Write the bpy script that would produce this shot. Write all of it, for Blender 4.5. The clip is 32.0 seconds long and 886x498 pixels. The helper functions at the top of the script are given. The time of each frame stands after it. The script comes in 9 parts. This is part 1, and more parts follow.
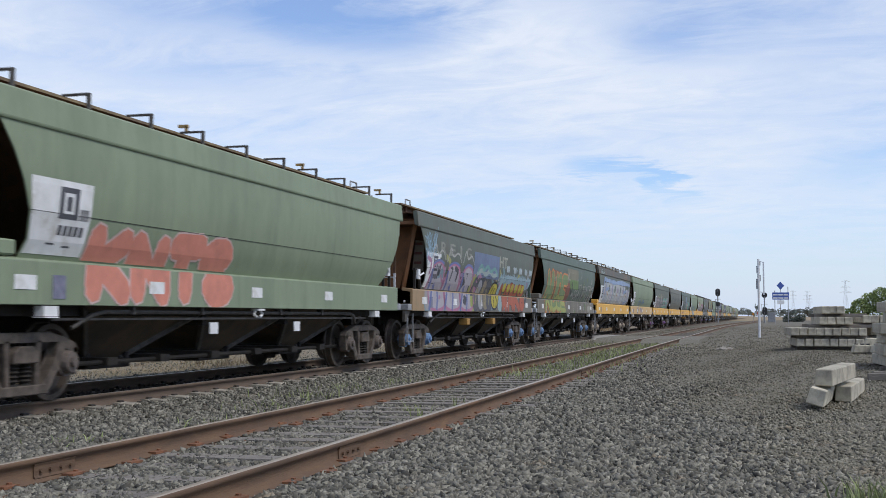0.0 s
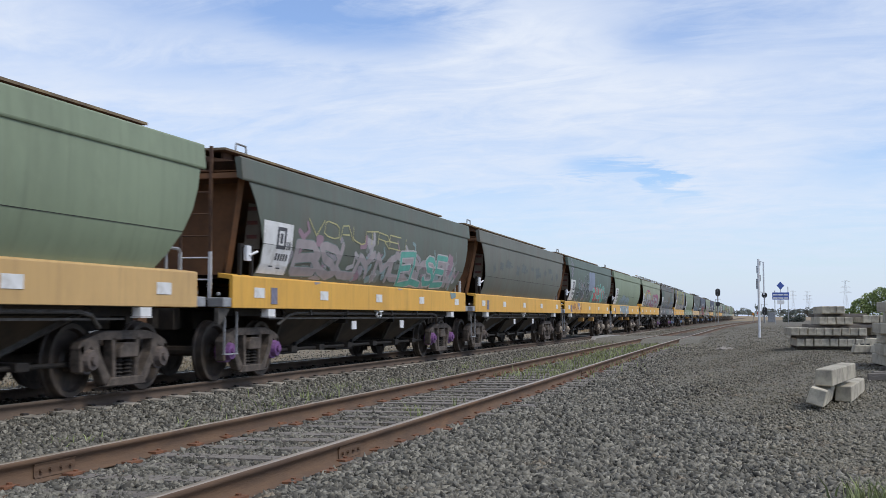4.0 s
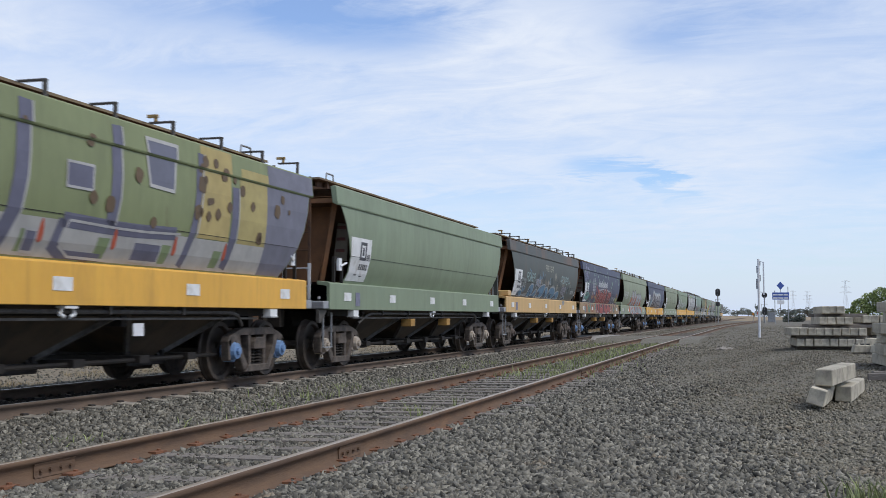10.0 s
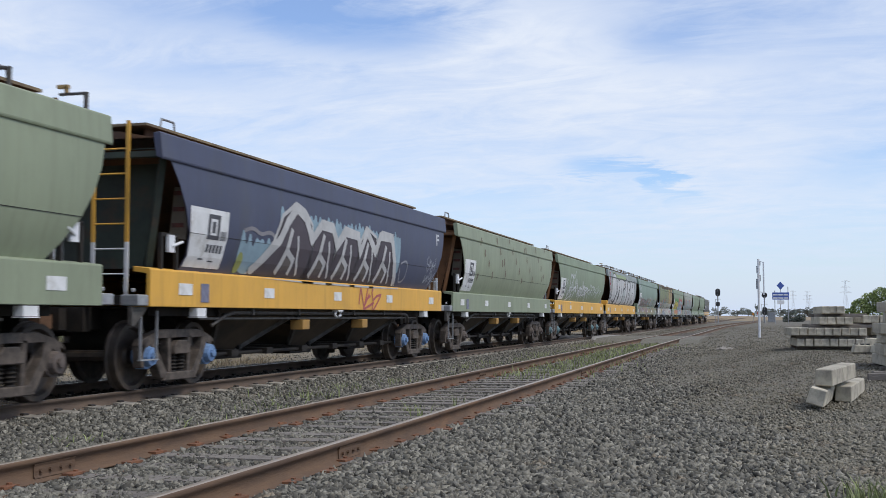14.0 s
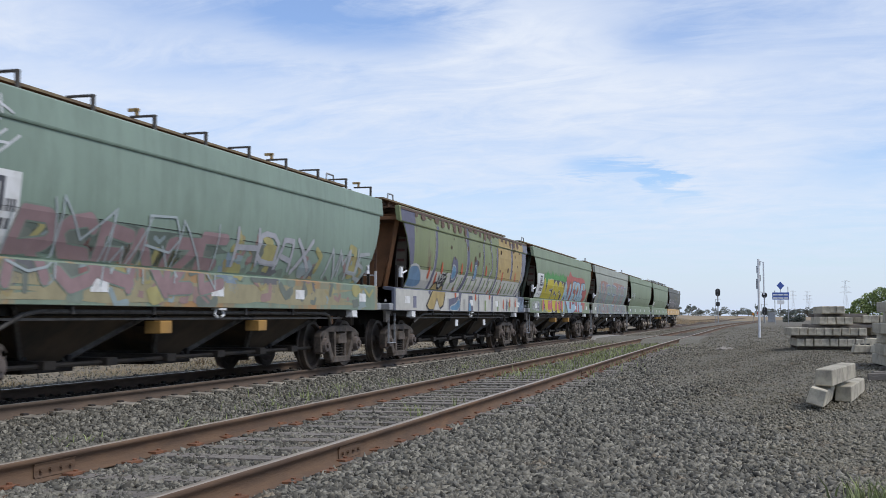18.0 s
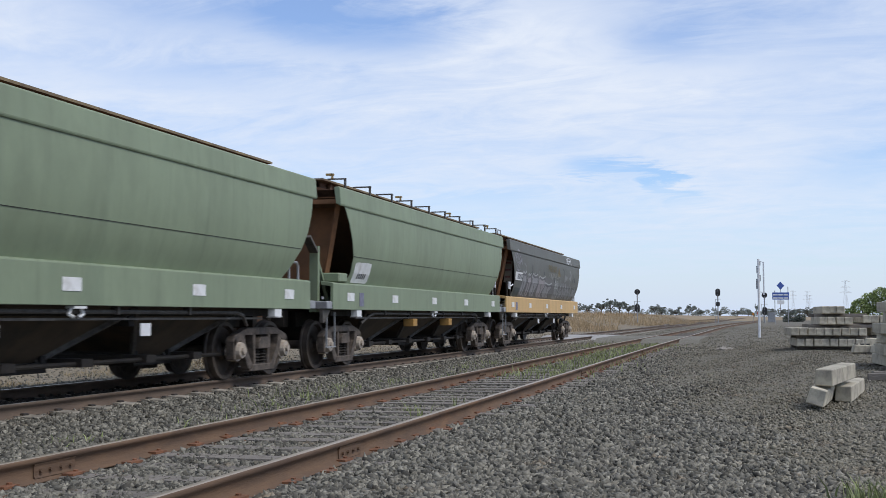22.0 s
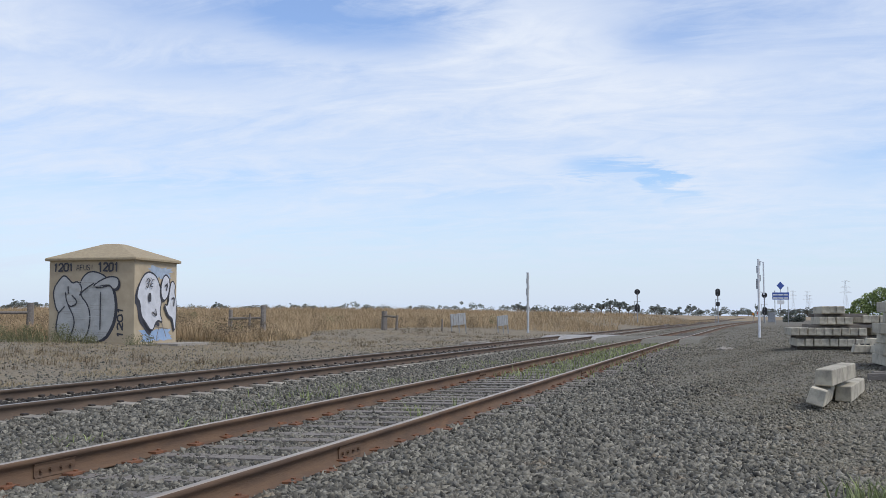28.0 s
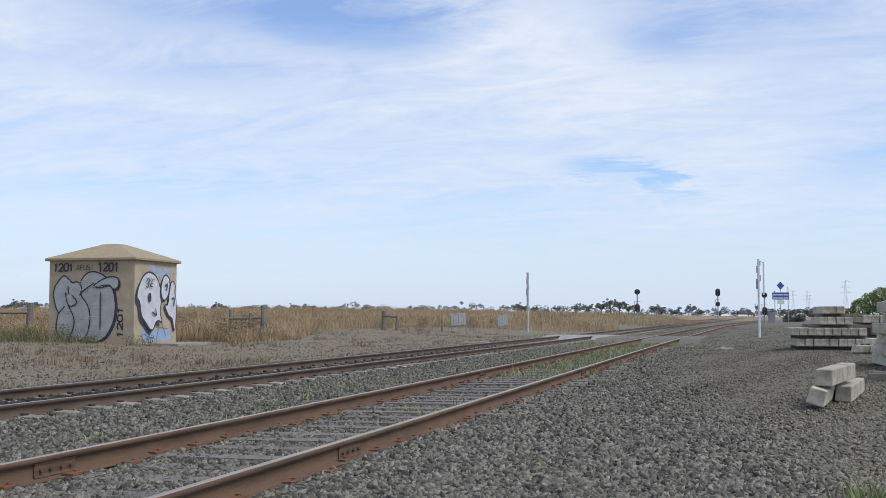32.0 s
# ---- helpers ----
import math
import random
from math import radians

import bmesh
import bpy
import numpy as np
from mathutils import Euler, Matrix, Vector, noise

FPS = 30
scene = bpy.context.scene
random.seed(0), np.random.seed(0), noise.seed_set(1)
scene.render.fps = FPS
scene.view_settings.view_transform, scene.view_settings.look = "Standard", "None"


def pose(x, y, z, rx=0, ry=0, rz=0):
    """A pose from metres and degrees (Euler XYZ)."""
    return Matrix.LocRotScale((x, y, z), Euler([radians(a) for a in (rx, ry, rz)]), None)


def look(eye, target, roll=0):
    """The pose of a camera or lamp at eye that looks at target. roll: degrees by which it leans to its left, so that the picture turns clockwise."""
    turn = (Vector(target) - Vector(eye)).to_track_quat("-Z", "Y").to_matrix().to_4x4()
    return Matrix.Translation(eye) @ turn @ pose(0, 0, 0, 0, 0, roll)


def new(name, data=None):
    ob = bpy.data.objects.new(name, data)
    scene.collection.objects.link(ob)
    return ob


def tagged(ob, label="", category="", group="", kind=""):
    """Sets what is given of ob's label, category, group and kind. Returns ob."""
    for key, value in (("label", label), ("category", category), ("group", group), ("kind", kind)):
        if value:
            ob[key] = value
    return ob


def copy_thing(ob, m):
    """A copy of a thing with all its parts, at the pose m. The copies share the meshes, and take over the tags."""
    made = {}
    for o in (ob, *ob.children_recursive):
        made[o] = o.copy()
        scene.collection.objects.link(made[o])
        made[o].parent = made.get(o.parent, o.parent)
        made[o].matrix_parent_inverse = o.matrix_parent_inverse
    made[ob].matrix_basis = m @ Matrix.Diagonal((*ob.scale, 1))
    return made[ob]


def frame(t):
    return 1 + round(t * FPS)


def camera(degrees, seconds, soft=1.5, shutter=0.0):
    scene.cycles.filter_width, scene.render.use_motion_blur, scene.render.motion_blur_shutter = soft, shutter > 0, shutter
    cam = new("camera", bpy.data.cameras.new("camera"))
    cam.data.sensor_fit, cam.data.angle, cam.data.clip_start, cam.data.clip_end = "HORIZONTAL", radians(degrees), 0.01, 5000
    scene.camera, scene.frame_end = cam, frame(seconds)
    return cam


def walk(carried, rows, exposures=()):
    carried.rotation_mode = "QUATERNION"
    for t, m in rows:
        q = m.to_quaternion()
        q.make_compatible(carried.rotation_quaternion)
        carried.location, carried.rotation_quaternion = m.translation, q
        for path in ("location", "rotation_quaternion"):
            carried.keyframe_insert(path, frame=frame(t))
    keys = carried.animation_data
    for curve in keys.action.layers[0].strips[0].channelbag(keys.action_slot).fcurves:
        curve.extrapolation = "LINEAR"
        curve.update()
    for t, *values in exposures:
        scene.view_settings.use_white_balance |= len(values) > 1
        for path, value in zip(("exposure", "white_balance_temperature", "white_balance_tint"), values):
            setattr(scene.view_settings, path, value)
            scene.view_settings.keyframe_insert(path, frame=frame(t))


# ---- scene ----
from mathutils.geometry import tessellate_polygon

# World: x to the right of the tracks' line, y along the tracks, z up; yard level is 0.
RAIL_Z = 0.22            # top of the rails
YAW = math.atan(561 / 2000)
TILT = math.atan(119 / 2000)
EYE = Vector((0.0, 0.0, 1.198))
cam = camera(42.81, 32.0, soft=0.68, shutter=0.12)
AIM = EYE + 50 * Vector((-math.sin(YAW) * math.cos(TILT), math.cos(YAW) * math.cos(TILT), math.sin(TILT)))
walk(cam, [(0.0, look(EYE, AIM)), (32.0, look(EYE, AIM))])

# ---- sky and light ----
SUN_EL, SUN_AZ = radians(52), radians(102)
world = bpy.data.worlds.new("sky")
scene.world = world
world.use_nodes = True
wn, wl = world.node_tree.nodes, world.node_tree.links
wn.clear()


def wnode(kind, **inputs):
    n = wn.new(kind)
    for key, value in inputs.items():
        n.inputs[key].default_value = value
    return n


def wmath(op, a, b=None, c=None):
    n = wn.new("ShaderNodeMath")
    n.operation = op
    for i, v in enumerate((a, b, c)):
        if v is None:
            continue
        if isinstance(v, (int, float)):
            n.inputs[i].default_value = v
        else:
            wl.new(v, n.inputs[i])
    return n.outputs[0]


out = wn.new("ShaderNodeOutputWorld")
sky = wn.new("ShaderNodeTexSky")
sky.sky_type = "NISHITA"
sky.sun_disc = False
sky.sun_elevation, sky.sun_rotation = SUN_EL, SUN_AZ
sky.air_density, sky.dust_density, sky.ozone_density = 1.0, 0.4, 3.0
coords = wn.new("ShaderNodeTexCoord")
split = wn.new("ShaderNodeSeparateXYZ")
wl.new(coords.outputs["Generated"], split.inputs[0])
up = wmath("MAXIMUM", split.outputs[2], 0.0)
height = wmath("ADD", up, 0.16)
px, py = wmath("DIVIDE", split.outputs[0], height), wmath("DIVIDE", split.outputs[1], height)
plane = wn.new("ShaderNodeCombineXYZ")
wl.new(px, plane.inputs[0]), wl.new(py, plane.inputs[1])


def cloud_noise(scale, rot, stretch, detail, rough, distort, shift):
    mp = wn.new("ShaderNodeMapping")
    mp.inputs["Rotation"].default_value = (0, 0, radians(rot))
    mp.inputs["Scale"].default_value = (stretch, 1.0, 1)
    mp.inputs["Location"].default_value = shift
    wl.new(plane.outputs[0], mp.inputs[0])
    nz = wnode("ShaderNodeTexNoise", Scale=scale, Detail=detail, Roughness=rough, Distortion=distort)
    wl.new(mp.outputs[0], nz.inputs["Vector"])
    return nz.outputs["Fac"]


# thin high cloud: broad soft sheets, faint streaks drawn out by the wind, and blue gaps with ragged edges
sheets = cloud_noise(1.5, 22, 0.7, 5, 0.5, 0.6, (3.1, 1.7, 0))
streaks = cloud_noise(4.6, 40, 0.5, 9, 0.64, 1.2, (0.4, 5.2, 0))
mottle = cloud_noise(9.0, 40, 0.75, 6, 0.62, 0.6, (2.0, 0.3, 0))
azimuth = wmath("ADD", wmath("ARCTAN2", split.outputs[0], split.outputs[1]), YAW)
wob_u = wmath("ADD", wmath("MULTIPLY", wmath("SUBTRACT", sheets, 0.5), 0.10), wmath("MULTIPLY", wmath("SUBTRACT", streaks, 0.5), 0.12))
wob_v = wmath("ADD", wmath("MULTIPLY", wmath("SUBTRACT", streaks, 0.5), 0.045), wmath("MULTIPLY", wmath("SUBTRACT", mottle, 0.5), 0.014))
az_w, up_w = wmath("ADD", azimuth, wob_u), wmath("ADD", up, wob_v)
cover = wmath("MULTIPLY_ADD", wmath("SUBTRACT", sheets, 0.5), 0.34, 0.63)
cover = wmath("MULTIPLY_ADD", wmath("SUBTRACT", streaks, 0.5), 0.85, cover)
cover = wmath("MULTIPLY_ADD", wmath("SUBTRACT", mottle, 0.5), 0.40, cover)
# bearing and height of each thick (+) or clear (-) stretch of the veil, its half width and height, its lean and how sharply it ends
SKY_FORMS = (
    (0.073, 0.252, 0.07, 0.026, 0.0, 1, 0.24), (0.108, 0.190, 0.17, 0.050, -0.10, 1, 0.22), (-0.345, 0.245, 0.06, 0.035, 0.0, 1, 0.12),
    (-0.290, 0.182, 0.14, 0.020, -0.03, 1, 0.20), (-0.18, 0.135, 0.18, 0.022, 0.0, 1, 0.08), (0.265, 0.115, 0.09, 0.032, 0.0, 1, 0.14), (0.17, 0.215, 0.10, 0.022, -0.15, 1, 0.12),
    (-0.070, 0.257, 0.095, 0.026, -0.05, 2, -0.52), (0.235, 0.205, 0.05, 0.012, 0.0, 1, 0.12), (-0.22, 0.262, 0.09, 0.018, 0.0, 1, -0.32), (0.205, 0.236, 0.045, 0.020, -0.1, 1, -0.36), (0.285, 0.250, 0.09, 0.034, 0.0, 1, -0.16),
    (0.158, 0.127, 0.040, 0.0085, -0.14, 2, -0.55), (0.196, 0.111, 0.019, 0.012, -0.3, 2, -0.40), (0.365, 0.128, 0.055, 0.022, 0.1, 1, -0.30),
    (-0.24, 0.214, 0.15, 0.014, -0.02, 1, -0.16), (-0.25, 0.112, 0.14, 0.009, 0.03, 1, -0.18), (0.02, 0.106, 0.06, 0.006, 0.0, 1, -0.16), (0.32, 0.080, 0.05, 0.012, 0.0, 1, -0.12),
    (2.2, 0.5, 0.9, 0.2, 0.0, 1, -0.4), (-2.0, 0.6, 0.8, 0.2, 0.0, 1, -0.4))
for ga, gh, gw, gt, lean, hard, amount in SKY_FORMS:
    da, dh = wmath("SUBTRACT", az_w, ga), wmath("SUBTRACT", up_w, gh)
    du, dv = wmath("DIVIDE", da, gw), wmath("DIVIDE", wmath("MULTIPLY_ADD", da, -lean, dh), gt)
    r2 = wmath("ADD", wmath("MULTIPLY", du, du), wmath("MULTIPLY", dv, dv))
    if hard == 2:
        r2 = wmath("MULTIPLY", r2, r2)
    cover = wmath("MULTIPLY_ADD", wmath("POWER", 2.718, wmath("MULTIPLY", r2, -0.8)), amount, cover)
cover = wmath("MINIMUM", wmath("MAXIMUM", cover, 0.12), 1.0)
low = wmath("MAXIMUM", wmath("SUBTRACT", 1.0, wmath("MULTIPLY", up, 11.0)), 0.0)
veil = wmath("MAXIMUM", cover, wmath("MULTIPLY", low, 0.97))
clear_bg, cloud_bg = wnode("ShaderNodeBackground", Strength=0.15), wnode("ShaderNodeBackground", Strength=0.90)
tone = wn.new("ShaderNodeMix")
tone.data_type = "RGBA"
tone.inputs[6].default_value, tone.inputs[7].default_value = (0.845, 0.925, 1.07, 1), (0.70, 0.815, 1.02, 1)
wl.new(low, tone.inputs["Factor"])
wl.new(tone.outputs[2], cloud_bg.inputs["Color"])
tint = wn.new("ShaderNodeMix")
tint.data_type, tint.blend_type = "RGBA", "MULTIPLY"
tint.inputs["Factor"].default_value, tint.inputs[7].default_value = 1.0, (0.80, 0.90, 1.10, 1)
wl.new(sky.outputs[0], tint.inputs[6])
wl.new(tint.outputs[2], clear_bg.inputs["Color"])
blend = wn.new("ShaderNodeMixShader")
wl.new(veil, blend.inputs[0]), wl.new(clear_bg.outputs[0], blend.inputs[1]), wl.new(cloud_bg.outputs[0], blend.inputs[2])
wl.new(blend.outputs[0], out.inputs[0])

sun = new("sun", bpy.data.lights.new("sun", "SUN"))
sun.data.energy, sun.data.angle, sun.data.color = 2.25, radians(20), (1.0, 0.95, 0.88)
sun.matrix_world = look((0, 0, 0), (-math.sin(SUN_AZ) * math.cos(SUN_EL), -math.cos(SUN_AZ) * math.cos(SUN_EL), -math.sin(SUN_EL)))
scene.view_settings.exposure = 0.0


# ---- materials ----
def material(name, c1, c2=None, scale=6.0, rough=0.8, metal=0.0, bump=0.0, bump_scale=60.0, c3=None, c3_scale=1.2,
             c3_at=(0.55, 0.7), island=0.0, each=0.0, stretch=(1, 1, 1), streak=None):
    """A surface of two colours mixed by fine noise, a third in large stains, with relief; island and each vary its value by piece."""
    m = bpy.data.materials.new(name)
    m.use_nodes = True
    nt = m.node_tree
    bsdf = nt.nodes["Principled BSDF"]
    bsdf.inputs["Roughness"].default_value, bsdf.inputs["Metallic"].default_value = rough, metal
    tc = nt.nodes.new("ShaderNodeTexCoord")
    mp = nt.nodes.new("ShaderNodeMapping")
    mp.inputs["Scale"].default_value = stretch
    nt.links.new(tc.outputs["Object"], mp.inputs[0])

    def noise_of(s, detail=6, r=0.6):
        n = nt.nodes.new("ShaderNodeTexNoise")
        n.inputs["Scale"].default_value, n.inputs["Detail"].default_value, n.inputs["Roughness"].default_value = s, detail, r
        nt.links.new(mp.outputs[0], n.inputs["Vector"])
        return n.outputs["Fac"]

    def mixed(fac, a, b):
        n = nt.nodes.new("ShaderNodeMix")
        n.data_type = "RGBA"
        nt.links.new(fac, n.inputs["Factor"])
        for v, i in ((a, 6), (b, 7)):
            if isinstance(v, tuple):
                n.inputs[i].default_value = (*v, 1)
            else:
                nt.links.new(v, n.inputs[i])
        return n.outputs[2]

    def ramped(fac, a, b):
        n = nt.nodes.new("ShaderNodeMapRange")
        n.inputs[1].default_value, n.inputs[2].default_value = a, b
        nt.links.new(fac, n.inputs[0])
        return n.outputs[0]

    col = mixed(ramped(noise_of(scale), 0.35, 0.65), c1, c2 or tuple(v * 0.8 for v in c1))
    if c3:
        col = mixed(ramped(noise_of(c3_scale, 8, 0.68), *c3_at), col, c3)
    if streak:
        # grime run down the sheets in narrow vertical streaks, and a chalky bloom
        for c, size, lo, hi, top in ((streak, (1, 3.2, 0.16), 0.52, 0.80, 0.55), (streak, (1, 0.9, 0.5), 0.50, 0.78, 0.35), (tuple(min(0.8, v * 1.25 + 0.01) for v in c1), (1, 1.6, 0.7), 0.55, 0.8, 0.3)):
            m2 = nt.nodes.new("ShaderNodeMapping")
            m2.inputs["Scale"].default_value = size
            nt.links.new(tc.outputs["Object"], m2.inputs[0])
            n2 = nt.nodes.new("ShaderNodeTexNoise")
            n2.inputs["Scale"].default_value, n2.inputs["Detail"].default_value, n2.inputs["Roughness"].default_value = 2.4, 8, 0.68
            nt.links.new(m2.outputs[0], n2.inputs["Vector"])
            mr = nt.nodes.new("ShaderNodeMapRange")
            mr.inputs[1].default_value, mr.inputs[2].default_value, mr.inputs[4].default_value = lo, hi, top
            nt.links.new(n2.outputs["Fac"], mr.inputs[0])
            col = mixed(mr.outputs[0], col, c)
    for amount, kind, socket in ((island, "ShaderNodeNewGeometry", "Random Per Island"), (each, "ShaderNodeObjectInfo", "Random")):
        if amount:
            g = nt.nodes.new(kind)
            hs = nt.nodes.new("ShaderNodeHueSaturation")
            mr = nt.nodes.new("ShaderNodeMapRange")
            mr.inputs[3].default_value, mr.inputs[4].default_value = 1 - amount, 1 + amount
            nt.links.new(g.outputs[socket], mr.inputs[0])
            nt.links.new(mr.outputs[0], hs.inputs["Value"])
            nt.links.new(col, hs.inputs["Color"])
            col = hs.outputs[0]
    nt.links.new(col, bsdf.inputs["Base Color"])
    if bump:
        b = nt.nodes.new("ShaderNodeBump")
        b.inputs["Strength"].default_value, b.inputs["Distance"].default_value = bump, 0.02
        nt.links.new(noise_of(bump_scale, 4), b.inputs["Height"])
        nt.links.new(b.outputs[0], bsdf.inputs["Normal"])
    return m


GRAVEL = material("gravel", (0.187, 0.168, 0.126), (0.064, 0.057, 0.043), 27, 0.95, bump=1.0, bump_scale=45, c3=(0.105, 0.09, 0.072), c3_scale=0.45)
STONE = material("ballast_stone", (0.188, 0.175, 0.140), (0.080, 0.075, 0.061), 30, 0.85, island=0.75, c3=(0.17, 0.13, 0.085), c3_scale=2.2, c3_at=(0.6, 0.72))
# dark main-line ballast, blackened further to carry the shade below the train
SHADE_STONE = material("dark_shade_stone", (0.045, 0.038, 0.03), (0.022, 0.019, 0.016), 25, 0.8, island=0.6)
YARD_STONE = material("yard_stone", (0.212, 0.193, 0.146), (0.125, 0.114, 0.087), 20, 0.9, island=0.5, c3=(0.16, 0.125, 0.085), c3_scale=1.2, c3_at=(0.55, 0.7))
DRY_EARTH = material("dry_earth", (0.24, 0.193, 0.126), (0.115, 0.096, 0.066), 8, 0.95, bump=0.9, bump_scale=18, c3=(0.23, 0.19, 0.115), c3_scale=0.5)
FAR_GRASS = material("far_dry_grass", (0.27, 0.20, 0.12), (0.20, 0.15, 0.09), 0.8, 0.95, c3=(0.2, 0.18, 0.09), c3_scale=0.05)
RAIL_SIDE = material("rusty_rail", (0.142, 0.083, 0.046), (0.084, 0.051, 0.032), 7, 0.85, 0.0, bump=0.25, bump_scale=50, c3=(0.21, 0.10, 0.042), c3_scale=1.5, stretch=(1, 0.2, 1))
RAIL_DARK = material("weathered_rail", (0.135, 0.092, 0.062), (0.08, 0.056, 0.04), 7, 0.8, 0.05, bump=0.2, bump_scale=50, stretch=(1, 0.2, 1))
RAIL_HEAD = material("worn_rail_head", (0.40, 0.36, 0.31), (0.27, 0.24, 0.20), 20, 0.4, 0.7, stretch=(1, 0.05, 1))
# tan rust film, its colour raised to paint the highlight along the head
GLINT_HEAD = material("rust_and_glint_rail_head", (0.43, 0.36, 0.285), (0.31, 0.25, 0.19), 14, 0.45, 0.4, stretch=(1, 0.08, 1))
OLD_WOOD = material("grey_timber", (0.235, 0.208, 0.18), (0.125, 0.11, 0.096), 9, 0.9, bump=0.6, bump_scale=30, stretch=(0.25, 3, 3), each=0.2)
CONCRETE = material("concrete", (0.49, 0.445, 0.345), (0.40, 0.36, 0.28), 5, 0.9, bump=0.35, bump_scale=45, c3=(0.235, 0.215, 0.175), c3_scale=2.5, c3_at=(0.5, 0.7), each=0.14)
PALE_CONC = material("pale_concrete", (0.36, 0.33, 0.285), (0.24, 0.22, 0.19), 8, 0.9, bump=0.25, bump_scale=45)
RUST = material("rust", (0.16, 0.085, 0.045), (0.08, 0.045, 0.03), 6, 0.85, 0.1, bump=0.3, bump_scale=40)
END_RUST = material("rust_stained_end", (0.235, 0.108, 0.045), (0.14, 0.068, 0.032), 2.5, 0.85, bump=0.1, bump_scale=20, c3=(0.10, 0.052, 0.028), c3_scale=1.4)
# rust darker than the end plates': the recesses' shade is in the colour
RECESS_RUST = material("shaded_recess_rust", (0.13, 0.064, 0.032), (0.075, 0.04, 0.023), 2.0, 0.85, c3=(0.05, 0.032, 0.022), c3_scale=1.2)
CLIP_STEEL = material("oily_clip_steel", (0.05, 0.038, 0.03), (0.03, 0.024, 0.02), 9, 0.7, 0.2)
# grey-green leaves of the far trees, lightened in colour for distance haze
FAR_LEAF = material("haze_tinted_foliage", (0.20, 0.22, 0.195), (0.15, 0.17, 0.15), 2, 0.8, island=0.3)
PLATE_RUST = material("orange_rust", (0.25, 0.105, 0.05), (0.14, 0.065, 0.035), 9, 0.85, bump=0.3, bump_scale=40)
FITTING = material("sooty_fitting", (0.115, 0.105, 0.09), (0.06, 0.052, 0.045), 8, 0.7, 0.2)
ROOF_TAN = material("dusty_roof_edge", (0.24, 0.18, 0.095), (0.13, 0.095, 0.06), 3, 0.8, c3=(0.10, 0.065, 0.045), c3_scale=1.6)
# grime-dark steel, its colour lowered further for the deep shade under the wagons
UNDER = material("grimy_shaded_steel", (0.026, 0.020, 0.014), (0.011, 0.009, 0.008), 6, 0.8, 0.1, bump=0.2, bump_scale=30)
BOGIE = material("bogie_grime", (0.125, 0.10, 0.08), (0.052, 0.041, 0.033), 9, 0.75, 0.1, bump=0.3, bump_scale=40)
WHEEL = material("wheel_steel", (0.088, 0.068, 0.052), (0.043, 0.034, 0.028), 6, 0.6, 0.4)
WHITE = material("white_paint", (0.72, 0.73, 0.74), (0.62, 0.62, 0.62), 6, 0.6)
GREY = material("grey_steel", (0.38, 0.385, 0.39), (0.28, 0.28, 0.285), 8, 0.55, 0.4)
BLACK = material("black_paint", (0.025, 0.025, 0.027), (0.04, 0.038, 0.036), 8, 0.6)
DARK_INK = material("dark_marking", (0.06, 0.062, 0.07), (0.09, 0.09, 0.1), 12, 0.7)
LABEL = material("label_white", (0.74, 0.74, 0.73), (0.62, 0.62, 0.6), 5, 0.6, c3=(0.5, 0.48, 0.44), c3_scale=3)
BLUE_SIGN = material("blue_sign", (0.045, 0.09, 0.36), (0.05, 0.10, 0.32), 5, 0.5)
HUT_WALL = material("hut_render", (0.47, 0.385, 0.265), (0.40, 0.325, 0.22), 2.2, 0.9, bump=0.3, bump_scale=35, c3=(0.36, 0.29, 0.2), c3_scale=0.9)
HUT_ROOF = material("hut_roof_render", (0.37, 0.30, 0.19), (0.30, 0.24, 0.155), 9, 0.9, bump=0.3, bump_scale=60, c3=(0.27, 0.22, 0.15), c3_scale=4.0)
LEAF = material("dull_foliage", (0.15, 0.165, 0.13), (0.10, 0.115, 0.095), 2, 0.8, island=0.5)
GREEN_LEAF = material("green_foliage", (0.25, 0.31, 0.10), (0.15, 0.19, 0.06), 2, 0.7, island=0.4)
FRESH = material("fresh_weed", (0.26, 0.30, 0.12), (0.19, 0.215, 0.09), 3, 0.8, island=0.35)
SLEEPER_CONC = material("dusty_concrete", (0.34, 0.31, 0.255), (0.21, 0.19, 0.16), 8, 0.9, bump=0.25, bump_scale=45, each=0.25)
WEED = material("green_weed", (0.175, 0.175, 0.085), (0.115, 0.12, 0.055), 3, 0.8, island=0.35)
DRY_BLADE = material("dry_grass_blade", (0.46, 0.34, 0.20), (0.34, 0.245, 0.14), 0.35, 0.9, island=0.28, c3=(0.22, 0.16, 0.085), c3_scale=0.16, c3_at=(0.5, 0.62))
VERGE_BLADE = material("verge_grass_blade", (0.38, 0.30, 0.18), (0.27, 0.215, 0.125), 0.5, 0.9, island=0.3, c3=(0.16, 0.16, 0.08), c3_scale=0.3)
BROWN_WEED = material("dead_weed", (0.2, 0.15, 0.09), (0.12, 0.09, 0.055), 1, 0.9, island=0.35)
PALE_STEEL = material("galvanised_sheet", (0.52, 0.53, 0.53), (0.40, 0.41, 0.41), 5, 0.6, 0.2)
# tower steel, with the haze of distance mixed into its pale colour
HAZY_STEEL = material("haze_paled_lattice", (0.62, 0.64, 0.66), (0.52, 0.54, 0.56), 1, 0.7)
BARK = material("bark", (0.12, 0.09, 0.07), (0.07, 0.055, 0.045), 5, 0.9)


